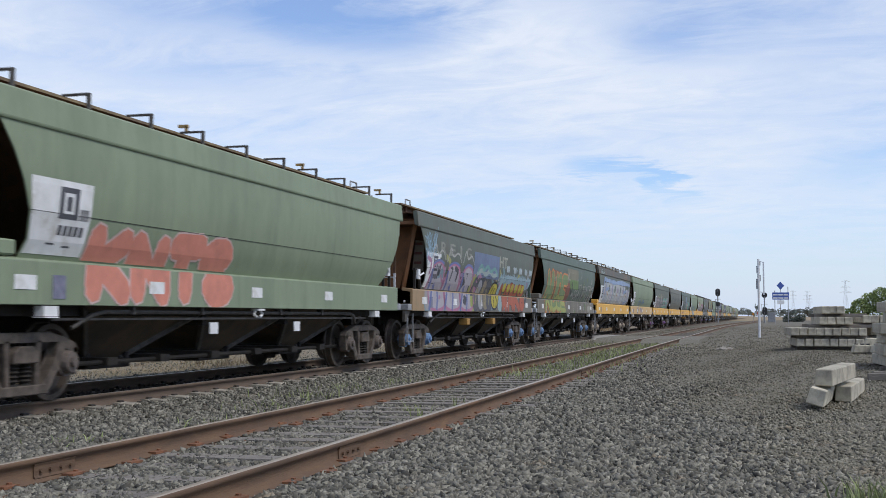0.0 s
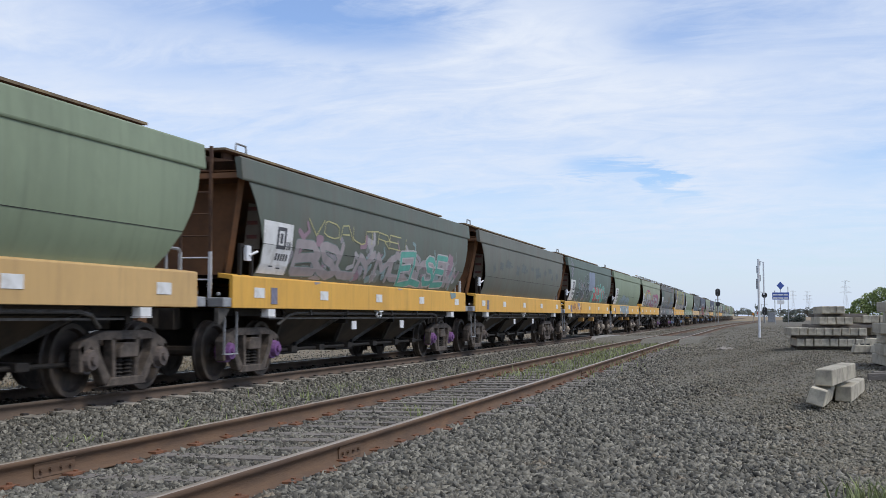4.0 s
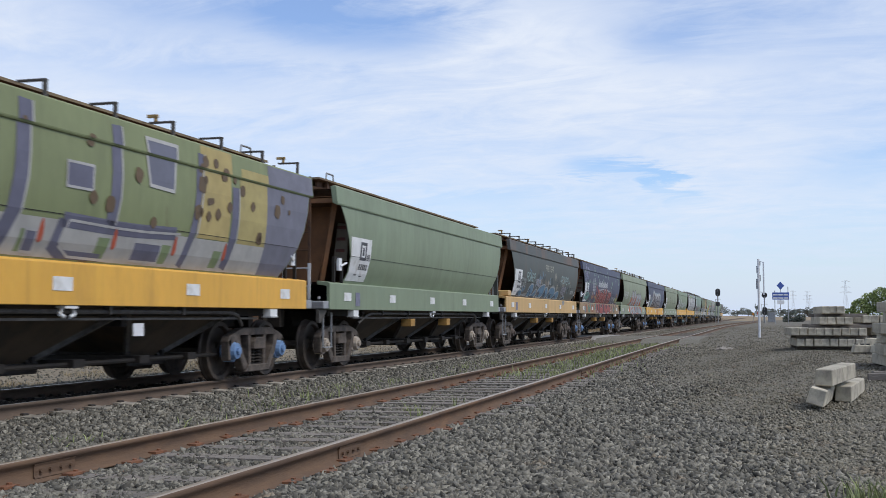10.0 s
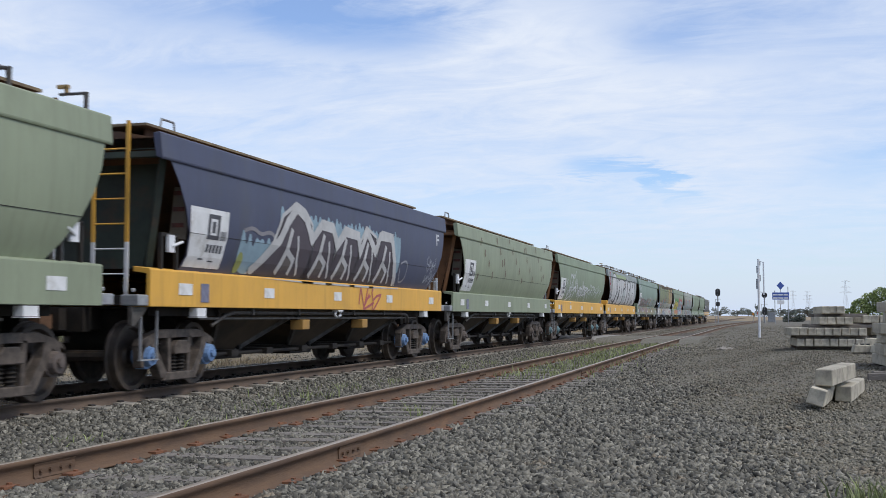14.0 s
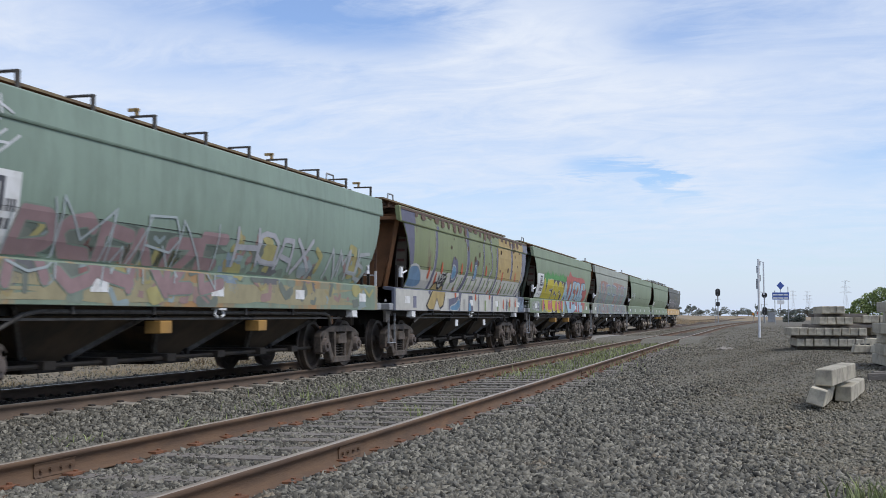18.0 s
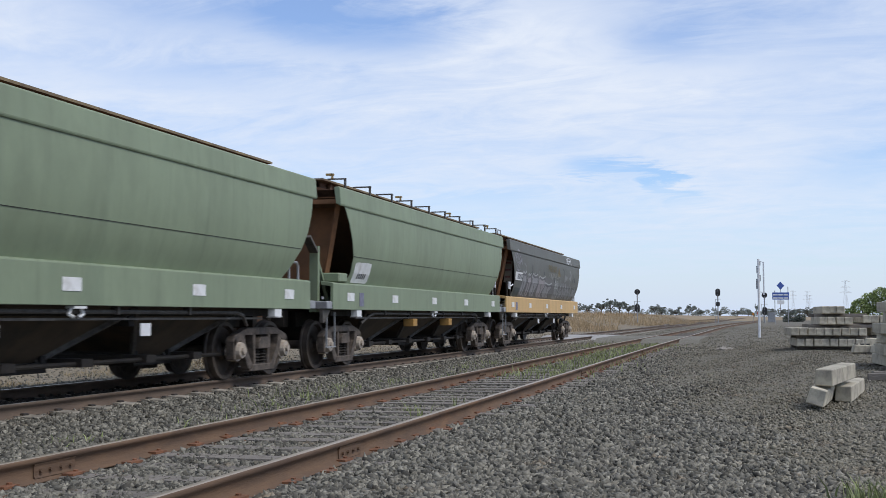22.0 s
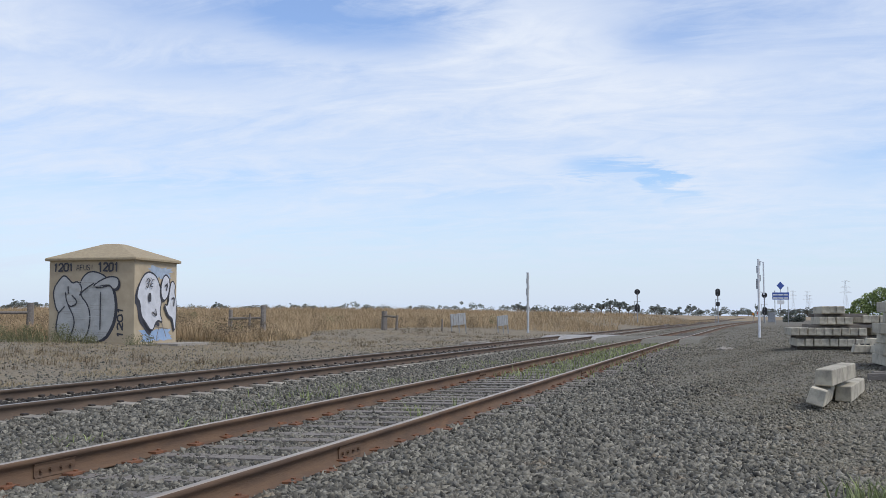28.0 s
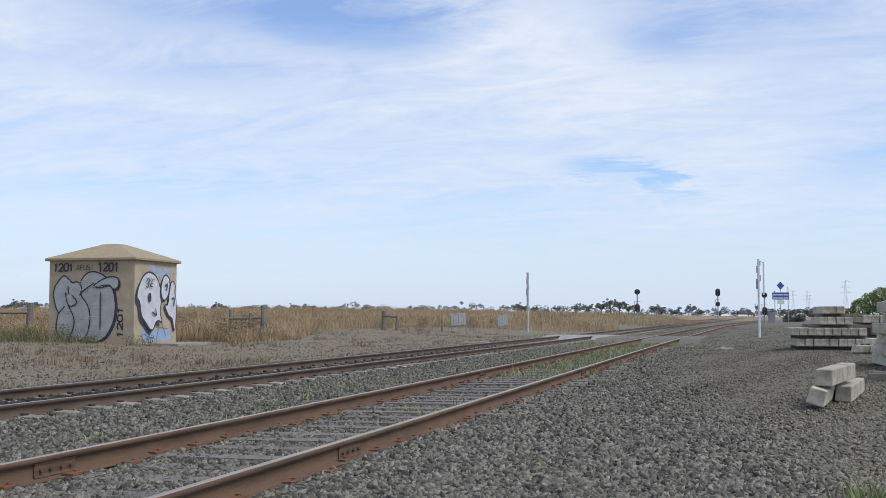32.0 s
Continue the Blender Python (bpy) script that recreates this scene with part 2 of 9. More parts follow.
# ---- mesh helpers ----
def box(bm, x0, x1, y0, y1, z0, z1, m=None):
    vs = [Vector((x, y, z)) for x in (x0, x1) for y in (y0, y1) for z in (z0, z1)]
    vs = [bm.verts.new(m @ v if m else v) for v in vs]
    for f in ((0, 1, 3, 2), (4, 6, 7, 5), (0, 4, 5, 1), (2, 3, 7, 6), (0, 2, 6, 4), (1, 5, 7, 3)):
        bm.faces.new([vs[i] for i in f])


def beam(bm, a, b, w, h, up=(0, 0, 1)):
    """A square bar from a to b, w wide and h deep."""
    a, b = Vector(a), Vector(b)
    d = (b - a).normalized()
    s = d.cross(Vector(up))
    if s.length < 1e-4:
        s = d.cross(Vector((1, 0, 0)))
    s.normalize()
    u = s.cross(d)
    vs = [bm.verts.new(p + s * i * w / 2 + u * j * h / 2) for p in (a, b) for i, j in ((-1, -1), (1, -1), (1, 1), (-1, 1))]
    for f in ((0, 1, 2, 3), (7, 6, 5, 4), (0, 4, 5, 1), (1, 5, 6, 2), (2, 6, 7, 3), (3, 7, 4, 0)):
        bm.faces.new([vs[i] for i in f])


def rod(bm, a, b, r, r2=None, n=8):
    a, b = Vector(a), Vector(b)
    d = (b - a).normalized()
    s = d.cross(Vector((0, 0, 1)))
    if s.length < 1e-4:
        s = Vector((1, 0, 0))
    s.normalize()
    u = s.cross(d)
    rings = []
    for p, q in ((a, r), (b, r if r2 is None else r2)):
        rings.append([bm.verts.new(p + (s * math.cos(2 * math.pi * i / n) + u * math.sin(2 * math.pi * i / n)) * q) for i in range(n)])
    for i in range(n):
        bm.faces.new((rings[0][i], rings[0][(i + 1) % n], rings[1][(i + 1) % n], rings[1][i]))
    bm.faces.new(rings[0][::-1]), bm.faces.new(rings[1])


def slab(bm, pts, axis, a, b):
    """A flat outline pts, given in the two other axes, drawn out from a to b along axis 0, 1 or 2."""
    def at(p, d):
        return {0: (d, p[0], p[1]), 1: (p[0], d, p[1]), 2: (p[0], p[1], d)}[axis]
    lo, hi = [bm.verts.new(at(p, a)) for p in pts], [bm.verts.new(at(p, b)) for p in pts]
    n = len(pts)
    for i in range(n):
        bm.faces.new((lo[i], lo[(i + 1) % n], hi[(i + 1) % n], hi[i]))
    bm.faces.new(lo[::-1]), bm.faces.new(hi)


def mesh_of(name, bm, mat, smooth=False, bevel=0.0):
    if bevel:
        bmesh.ops.bevel(bm, geom=bm.edges[:], offset=bevel, segments=1, affect="EDGES", clamp_overlap=True)
    bmesh.ops.recalc_face_normals(bm, faces=bm.faces)
    me = bpy.data.meshes.new(name)
    bm.to_mesh(me)
    bm.free()
    me.materials.append(mat)
    if smooth:
        me.shade_smooth()
    return me


def put(name, me, parent=None, m=None, label=""):
    """An object on the mesh me, under parent, at the pose m."""
    ob = new(name, me)
    ob.parent = parent
    if m is not None:
        ob.matrix_basis = m
    return tagged(ob, label) if label else ob


def part(name, bm, mat, parent=None, label="", m=None, smooth=False, bevel=0.0):
    return put(name, mesh_of(name, bm, mat, smooth, bevel), parent, m, label)


def thing(name, label, category, m=None, group="", kind=""):
    ob = new(name)
    ob.empty_display_size = 0.2
    if m is not None:
        ob.matrix_basis = m
    return tagged(ob, label, category, group, kind)


def painted(ob, mat):
    """Give an object that shares its mesh a material of its own."""
    ob.material_slots[0].link = "OBJECT"
    ob.material_slots[0].material = mat
    return ob


def loose_mesh(name, verts, faces, mat):
    """A mesh from numpy arrays: verts (n, 3), faces (m, 3 or 4)."""
    me = bpy.data.meshes.new(name)
    n, k = faces.shape
    me.vertices.add(len(verts)), me.loops.add(n * k), me.polygons.add(n)
    me.vertices.foreach_set("co", np.ascontiguousarray(verts, dtype=np.float32).ravel())
    me.loops.foreach_set("vertex_index", np.ascontiguousarray(faces, dtype=np.int32).ravel())
    me.polygons.foreach_set("loop_start", np.arange(0, n * k, k, dtype=np.int32))
    me.update(calc_edges=True)
    me.materials.append(mat)
    return me


# ---- ground ----
MAIN_X, SIDE_X = -8.885, -4.02


def smooth(a, b, v):
    t = np.clip((v - a) / (b - a), 0, 1)
    return t * t * (3 - 2 * t)


def siding_x(y):
    """The siding's centre line: straight, then bearing off to the right."""
    return SIDE_X - 0.25 * smooth(5, 45, y) + 4.5 * smooth(90, 300, y)


def ground_z(x, y):
    d = -x
    yard = 0.25 * smooth(12, 36, y) * (1 - smooth(-1.5, 2.2, d)) - 0.05 * smooth(1.0, -1.0, d)
    bed = 0.045 * smooth(1.2, 2.3, d) * (1 - smooth(11.3, 12.6, d))
    rise = -0.10 * smooth(11.4, 12.8, d) * (1 - smooth(14, 22, d)) + 0.30 * smooth(14, 24, d) + 0.72 * smooth(25, 62, d) + (0.2 * smooth(55, 110, y) + 0.75 * smooth(85, 175, y)) * smooth(13.2, 23, d)
    return yard + bed + rise


def axis_steps(fine_lo, fine_hi, step, far, grow=1.16):
    vals = list(np.arange(fine_lo, fine_hi, step))
    s, v = step, vals[-1]
    while v < far:
        s *= grow
        v += s
        vals.append(v)
    s, v = step, vals[0]
    while v > -far:
        s *= grow
        v -= s
        vals.insert(0, v)
    return np.array(vals)


gx, gy = axis_steps(-30, 8, 0.4, 3500), axis_steps(0, 60, 0.8, 4000)
GX, GY = np.meshgrid(gx, gy, indexing="ij")
GZ = ground_z(GX, GY) + 0.012 * np.sin(GX * 3.1 + GY * 1.7) * np.cos(GY * 2.3)
nx, ny = GX.shape
idx = np.arange(nx * ny).reshape(nx, ny)
gf = np.stack([idx[:-1, :-1], idx[1:, :-1], idx[1:, 1:], idx[:-1, 1:]], -1).reshape(-1, 4)
ground_me = loose_mesh("ground", np.stack([GX, GY, GZ], -1).reshape(-1, 3), gf, GRAVEL)
ground_me.materials.append(DRY_EARTH), ground_me.materials.append(FAR_GRASS)
cx, cy = -GX[:-1, :-1].ravel(), GY[:-1, :-1].ravel()
edge = 12.6 + 0.5 * np.sin(cy * 0.6)
ground_me.polygons.foreach_set("material_index", np.where((cx > 30) | (cx < -60) | (cy > 260), 2, np.where(cx > edge, 1, 0)).astype(np.int32))
ground = tagged(new("ground", ground_me), "grey gravel yard and dry earth running to the horizon", "ground", kind="structure")


# ---- tracks ----
RAIL_PROFILE = [(-0.07, 0), (0.07, 0), (0.07, 0.012), (0.012, 0.03), (0.01, 0.125), (0.035, 0.138), (0.036, 0.16), (0.03, 0.17), (-0.03, 0.17),
                (-0.036, 0.16), (-0.035, 0.138), (-0.01, 0.125), (-0.012, 0.03), (-0.07, 0.012)]
MAIN_RAILS, MAIN_GAPS = (-0.835, 0.835), (55.0, 63.0)


def rail_mesh(name, centre, offset, ys, side_mat, head_mat=RAIL_HEAD):
    """A rail along the points ys of a track's centre line."""
    pr = np.array(RAIL_PROFILE)
    ys = np.asarray(ys, float)
    xs = centre(ys) + offset
    v = np.zeros((len(ys), len(pr), 3))
    v[:, :, 0], v[:, :, 1], v[:, :, 2] = xs[:, None] + pr[None, :, 0], ys[:, None], RAIL_Z - 0.17 + pr[None, :, 1]
    ids = np.arange(v.shape[0] * v.shape[1]).reshape(v.shape[:2])
    nxt = np.roll(ids, -1, axis=1)
    f = np.stack([ids[:-1], nxt[:-1], nxt[1:], ids[1:]], -1)
    me = loose_mesh(name, v.reshape(-1, 3), f.reshape(-1, 4), side_mat)
    me.materials.append(head_mat)
    k = np.zeros(f.shape[:2], np.int32)
    k[:, 7] = 1
    me.polygons.foreach_set("material_index", k.ravel())
    return me


def main_line(y):
    return np.full_like(np.asarray(y, float), MAIN_X)


main_track = thing("track_main", "main line of brown rails on concrete sleepers in ballast", "railway track", kind="structure")
side_track = thing("track_siding", "siding of rusty rails on grey timber sleepers", "railway track", kind="structure")
for off in MAIN_RAILS:
    put("rail", rail_mesh("rail", main_line, off, [-60, -20, 0, 20, 55, 120, 300, 700], RAIL_DARK), main_track, label="dark brown rail with a worn bright head")
for off in (-0.835, 0.835):
    put("rail", rail_mesh("rail", siding_x, off, [-40, *range(-10, 320, 5), 700], RAIL_SIDE, GLINT_HEAD), side_track, label="rusty red-brown rail with a dull head")


def branch_line(y):
    """A branch that leaves the main line to the left beyond the crossing."""
    return MAIN_X - 0.45 - 5.5 * smooth(100, 260, np.asarray(y, float))


branch_track = thing("track_branch", "branch of brown rails leaving the main line beyond the crossing", "railway track", kind="structure")
for off in (-0.835, 0.835):
    put("rail", rail_mesh("rail", branch_line, off, [100, *range(104, 300, 6), 500], RAIL_DARK), branch_track, label="dark brown rail of the branch")
bm = bmesh.new()
slab(bm, [(-1.17, -0.15), (1.17, -0.15), (1.15, 0.0), (0.9, 0.012), (0.6, -0.02), (-0.6, -0.02), (-0.9, 0.012), (-1.15, 0.0)], 1, -0.12, 0.12)
conc_sleeper = mesh_of("sleeper", bm, SLEEPER_CONC, bevel=0.012)
bm = bmesh.new()
for s in (-1, 1):
    for r in (-0.835, 0.835):
        box(bm, r + s * 0.075 - 0.03, r + s * 0.075 + 0.03, -0.05, 0.05, 0.0, 0.035)
clip_me = mesh_of("rail_clip", bm, CLIP_STEEL, bevel=0.01)
rng = random.Random(4)
for i in range(-33, 150):
    y = -3 + i * 0.668
    if MAIN_GAPS[0] < y < MAIN_GAPS[1]:
        continue
    s = put("sleeper", conc_sleeper, main_track, pose(MAIN_X + rng.uniform(-0.02, 0.02), y, RAIL_Z - 0.142, rz=rng.uniform(-0.6, 0.6)))
    if -5 < y < 60:
        put("rail_clip", clip_me, s)
bm = bmesh.new()
slab(bm, [(-1.32, -0.13), (1.32, -0.13), (1.32, 0.0), (0.4, 0.004), (-0.5, -0.004), (-1.32, 0.0)], 1, -0.115, 0.115)
wood_sleeper = mesh_of("sleeper", bm, OLD_WOOD, bevel=0.012)
bm = bmesh.new()
for r in (-0.835, 0.835):
    for s in (-1, 1):
        box(bm, r + s * 0.095 - 0.045, r + s * 0.095 + 0.045, -0.08, 0.08, 0.0, 0.018)
        rod(bm, (r + s * 0.085, 0.045 * s, 0.0), (r + s * 0.085, 0.045 * s, 0.03), 0.02, n=6)
plate_me = mesh_of("sleeper_plate", bm, PLATE_RUST)
for i in range(-42, 120):
    y = 1.5 + i * 0.63 + rng.uniform(-0.06, 0.06)
    s = put("sleeper", wood_sleeper, side_track, pose(float(siding_x(np.array(y))) + rng.uniform(-0.1, 0.1), y, RAIL_Z - 0.148 + rng.uniform(-0.012, 0.006), rz=rng.uniform(-3.5, 3.5)))
    if -5 < y < 45:
        put("sleeper_plate", plate_me, s)
# fishplates at the rail joints of the siding
bm = bmesh.new()
for s in (-1, 1):
    slab(bm, [(s * 0.012, 0.03), (s * 0.032, 0.03), (s * 0.022, 0.05), (s * 0.022, 0.11), (s * 0.03, 0.128), (s * 0.012, 0.128)], 1, -0.24, 0.24)
    for k in (-0.22, -0.08, 0.08, 0.22):
        rod(bm, (s * 0.02, k * 0.8, 0.078), (s * 0.042, k * 0.8, 0.078), 0.014, n=6)
joint_me = mesh_of("fishplate", bm, RAIL_SIDE)
for off, ys in ((-0.835, (7.05, 20.2, 33)), (0.835, (8.55, 21.5, 34))):
    for y in ys:
        put("fishplate", joint_me, side_track, pose(float(siding_x(np.array(y))) + off, y, RAIL_Z - 0.17))

# level crossing: deck panels between and beside the rails
DECK = material("worn_deck", (0.36, 0.345, 0.32), (0.26, 0.25, 0.235), 4, 0.9, bump=0.2, bump_scale=30, c3=(0.2, 0.19, 0.18), c3_scale=0.7)
crossing = thing("level_crossing", "pale worn road deck crossing the tracks", "level crossing", kind="structure")
for x0, x1, y0, y1 in ((-10.6, -9.80, 56.5, 60.5), (-9.63, -8.14, 56, 60.5), (-7.96, -7.2, 55.6, 60.5)):
    bm = bmesh.new()
    slab(bm, [(y0 - 1.2, RAIL_Z - 0.2), (y0, RAIL_Z - 0.004), (y1, RAIL_Z - 0.004), (y1 + 1.2, RAIL_Z - 0.2)], 0, x0, x1)
    part("deck_panel", bm, DECK, crossing, bevel=0.01)
# packed gravel brings the road level with the siding's rails
PACKED = material("packed_gravel", (0.20, 0.185, 0.145), (0.10, 0.092, 0.073), 24, 0.95, bump=0.8, bump_scale=45, c3=(0.13, 0.118, 0.092), c3_scale=0.8)
for x0, x1, y0, y1 in ((-7.19, -5.19, 51.5, 58.5), (-4.99, -3.55, 50.0, 58.0), (-3.35, -2.5, 49.5, 57.5)):
    bm = bmesh.new()
    slab(bm, [(y0 - 1.6, RAIL_Z - 0.24), (y0, RAIL_Z - 0.012), (y1, RAIL_Z - 0.012), (y1 + 1.6, RAIL_Z - 0.24)], 0, x0, x1)
    part("gravel_fill", bm, PACKED, crossing)


# ---- grain hopper wagons ----
HALF, SILL_X, LIP_X = 6.81, 1.43, 1.56
SILL_LO, SILL_HI, LIP_LO, LIP_HI = 1.10, 1.59, 2.99, 3.33
# the side sheet: half width at each height, with the places of its two curved ends
SIDE = [(1.31, 1.56, 5.92, 5.78), (1.415, 1.80, 5.87, 6.00), (1.50, 2.10, 5.94, 6.25), (1.53, 2.40, 6.08, 6.45), (1.54, 2.70, 6.27, 6.58), (1.53, 3.02, 6.52, 6.66), (1.50, 3.29, 6.62, 6.68)]


def paint(name, c, c3=None, at=(0.6, 0.72), scale=1.3, rough=0.55):
    return material("paint_" + name, c, tuple(v * 0.86 for v in c), 1.1, rough, bump=0.04, bump_scale=12, c3=c3 or tuple(v * 0.62 for v in c), c3_scale=scale, c3_at=at, stretch=(1, 1, 0.35), streak=tuple(v * 0.42 + 0.018 * w for v, w in zip(c, (1.5, 1.15, 0.8))))


def sheet(bm, rows):
    """Faces between rows of points of equal length."""
    vs = [[bm.verts.new(p) for p in r] for r in rows]
    for a, b in zip(vs, vs[1:]):
        for i in range(len(a) - 1):
            bm.faces.new((a[i], a[i + 1], b[i + 1], b[i]))


def wagon_meshes():
    M = {}
    bm = bmesh.new()
    rows = [[(x, -e0, z), (x, e1, z)] for x, z, e0, e1 in SIDE]
    rows += [[(x - 0.015, -e0, z), (x - 0.015, e1, z)] for x, z, e0, e1 in reversed(SIDE)]
    sheet(bm, rows + rows[:1])
    bmesh.ops.remove_doubles(bm, verts=bm.verts, dist=0.0005)
    M["side_sheet"] = mesh_of("side_sheet", bm, WHITE, smooth=True)
    M["side_sheet"].set_sharp_from_angle(angle=radians(30))
    # seam weld along the side
    bm = bmesh.new()
    box(bm, 1.49, 1.506, -5.93, 6.24, 2.10, 2.107)
    M["seam"] = mesh_of("seam", bm, UNDER)
    # side lip
    bm = bmesh.new()
    slab(bm, [(1.46, LIP_LO + 0.04), (LIP_X - 0.015, LIP_LO), (LIP_X, LIP_LO + 0.03), (LIP_X - 0.03, LIP_HI), (LIP_X - 0.05, LIP_HI + 0.02), (1.42, LIP_HI)], 1, -HALF + 0.03, HALF - 0.03)
    M["lip"] = mesh_of("side_lip", bm, WHITE, bevel=0.008)
    # sill
    bm = bmesh.new()
    slab(bm, [(1.20, SILL_LO), (SILL_X, SILL_LO), (SILL_X, SILL_HI - 0.02), (SILL_X - 0.02, SILL_HI), (1.18, SILL_HI + 0.03), (1.18, SILL_HI - 0.04), (1.38, SILL_HI - 0.06), (1.38, SILL_LO + 0.05), (1.20, SILL_LO + 0.05)], 1, -HALF, HALF)
    M["sill"] = mesh_of("side_sill", bm, WHITE, bevel=0.006)
    # ends: vertical plate, slope sheet, braces and cross beam
    bm = bmesh.new()
    slab(bm, [(-1.25, 3.1), (1.25, 3.1), (0.9, 1.62), (-0.9, 1.62)], 1, -6.12, -6.09)
    M["end_plate"] = mesh_of("end_plate", bm, END_RUST)
    bm = bmesh.new()
    sheet(bm, [[(-1.43, -6.45, 3.24), (1.43, -6.45, 3.24)], [(-1.43, -5.6, 2.75), (1.43, -5.6, 2.75)], [(-1.3, -4.3, 1.62), (1.3, -4.3, 1.62)]])
    sheet(bm, [[(-1.43, -6.43, 3.26), (1.43, -6.43, 3.26)], [(-1.3, -4.28, 1.63), (1.3, -4.28, 1.63)]])
    M["slope_sheet"] = mesh_of("slope_sheet", bm, RECESS_RUST)
    bm = bmesh.new()
    for s in (-1, 1):
        beam(bm, (s * 1.40, -6.45, 3.2), (s * 0.98, -6.1, 1.6), 0.09, 0.05)
    box(bm, -1.46, 1.46, -6.55, -6.43, 3.06, 3.14)
    box(bm, -1.36, 1.36, -6.50, -6.44, 3.17, 3.32)
    M["end_frame"] = mesh_of("end_frame", bm, END_RUST)
    bm = bmesh.new()
    box(bm, -1.40, 1.40, -HALF + 0.04, -HALF + 0.14, SILL_LO + 0.02, SILL_LO + 0.12)
    box(bm, -1.2, 1.2, -HALF + 0.5, -HALF + 1.6, SILL_LO + 0.1, SILL_LO + 0.16)
    box(bm, -0.20, 0.20, -6.95, -4.2, 0.80, 1.08)
    box(bm, -0.45, 0.45, -HALF + 0.02, -HALF + 0.2, 0.78, 1.1)
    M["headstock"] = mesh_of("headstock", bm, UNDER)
    bm = bmesh.new()
    box(bm, -0.10, 0.10, -7.20, -6.9, 0.82, 1.0)
    rod(bm, (0, -7.1, 0.72), (0, -7.1, 1.08), 0.09)
    M["coupler"] = mesh_of("coupler", bm, RUST)
    # roof
    bm = bmesh.new()
    sheet(bm, [[(x, -6.5, z), (x, 6.5, z)] for x, z in ((-1.48, 3.28), (-0.75, 3.42), (0.75, 3.42), (1.48, 3.28))])
    for s in (-1, 1):
        slab(bm, [(-1.48, 3.18), (1.48, 3.18), (1.48, 3.28), (0.75, 3.42), (-0.75, 3.42), (-1.48, 3.28)], 1, s * 6.48, s * 6.5)
    # roof and coaming take the recess colour, for the dark gap below the lid
    M["roof"] = mesh_of("roof", bm, RECESS_RUST)
    bm = bmesh.new()
    for s in (-1, 1):
        box(bm, s * 0.78 - 0.02, s * 0.78 + 0.02, -5.9, 6.05, 3.43, 3.55)
        for i in range(9):
            box(bm, s * 0.86 - 0.03, s * 0.86 + 0.03, -5.6 + i * 1.4, -5.52 + i * 1.4, 3.40, 3.553)
    M["coaming"] = mesh_of("hatch_coaming", bm, RECESS_RUST)
    bm = bmesh.new()
    box(bm, -0.95, 0.95, -6.15, 6.25, 3.555, 3.59)
    for i in range(8):
        box(bm, -0.5, 0.5, -5.5 + i * 1.5, -4.4 + i * 1.5, 3.59, 3.62)
    M["hatch_lid"] = mesh_of("hatch_lid", bm, ROOF_TAN)
    # hatch bracket (posts with inward arms), one each
    bm = bmesh.new()
    beam(bm, (1.40, 0, 3.30), (1.40, 0, 3.57), 0.055, 0.03, (1, 0, 0))
    beam(bm, (1.42, 0, 3.56), (1.05, 0, 3.56), 0.05, 0.025)
    M["bracket"] = mesh_of("hatch_bracket", bm, FITTING)
    bm = bmesh.new()
    beam(bm, (1.14, 0, 3.56), (1.14, 0, 3.65), 0.05, 0.03, (1, 0, 0))
    beam(bm, (1.17, 0, 3.65), (1.02, 0, 3.65), 0.05, 0.04)
    M["bracket_tip"] = mesh_of("bracket_tip", bm, material("ochre_tip", (0.40, 0.27, 0.09), (0.25, 0.16, 0.07), 9, 0.7))
    bm = bmesh.new()
    for a, b in (((0.9, -5.7, 3.58), (0.9, -5.67, 3.72)), ((0.9, -5.67, 3.72), (0.9, -5.33, 3.72)), ((0.9, -5.33, 3.72), (0.9, -5.3, 3.58))):
        rod(bm, a, b, 0.017, n=6)
    M["roof_hoop"] = mesh_of("grab_hoop", bm, GREY)
    # ladder: lower half white
    for nm, z0, z1, mt in (("ladder", 1.95, 3.55, RUST), ("ladder_foot", 1.15, 1.95, WHITE)):
        bm = bmesh.new()
        for x in (0.42, 0.92):
            beam(bm, (x, -6.55, z0), (x, -6.55, z1), 0.05, 0.03, (0, 1, 0))
        z = 1.2
        while z < 3.5:
            if z0 <= z < z1:
                rod(bm, (0.42, -6.55, z), (0.92, -6.55, z), 0.012, n=5)
            z += 0.33
        M[nm] = mesh_of(nm, bm, mt)
    bm = bmesh.new()
    slab(bm, [(1.18, 2.75), (1.40, 2.72), (1.36, 2.02), (1.10, 2.05)], 1, -5.78, -5.76)
    M["notice"] = mesh_of("notice_panel", bm, material("notice_grey", (0.26, 0.22, 0.17), (0.2, 0.17, 0.13), 4, 0.6))
    bm = bmesh.new()
    box(bm, 1.17, 1.35, -5.787, -5.781, 2.63, 2.69)
    M["notice_bar"] = mesh_of("notice_print", bm, material("notice_red", (0.22, 0.07, 0.05), (0.12, 0.06, 0.05), 9, 0.6))
    # post and stay at the plain end, with a lifting lever plate
    bm = bmesh.new()
    beam(bm, (1.1, -6.9, 1.05), (1.1, -6.9, 2.25), 0.16, 0.1, (0, 1, 0))
    beam(bm, (1.1, -6.85, 2.1), (1.1, -6.2, 1.2), 0.06, 0.05)
    M["end_post"] = mesh_of("end_post", bm, WHITE)
    bm = bmesh.new()
    beam(bm, (1.12, -6.98, 2.14), (1.12, -7.34, 2.40), 0.16, 0.05, (0, 0, 1))
    M["slope_strut"] = mesh_of("slope_strut", bm, FITTING)
    bm = bmesh.new()
    box(bm, 0.95, 1.42, -6.5, -6.05, 1.61, 1.78)
    M["valve_box"] = mesh_of("valve_box", bm, WHITE, bevel=0.02)
    bm = bmesh.new()
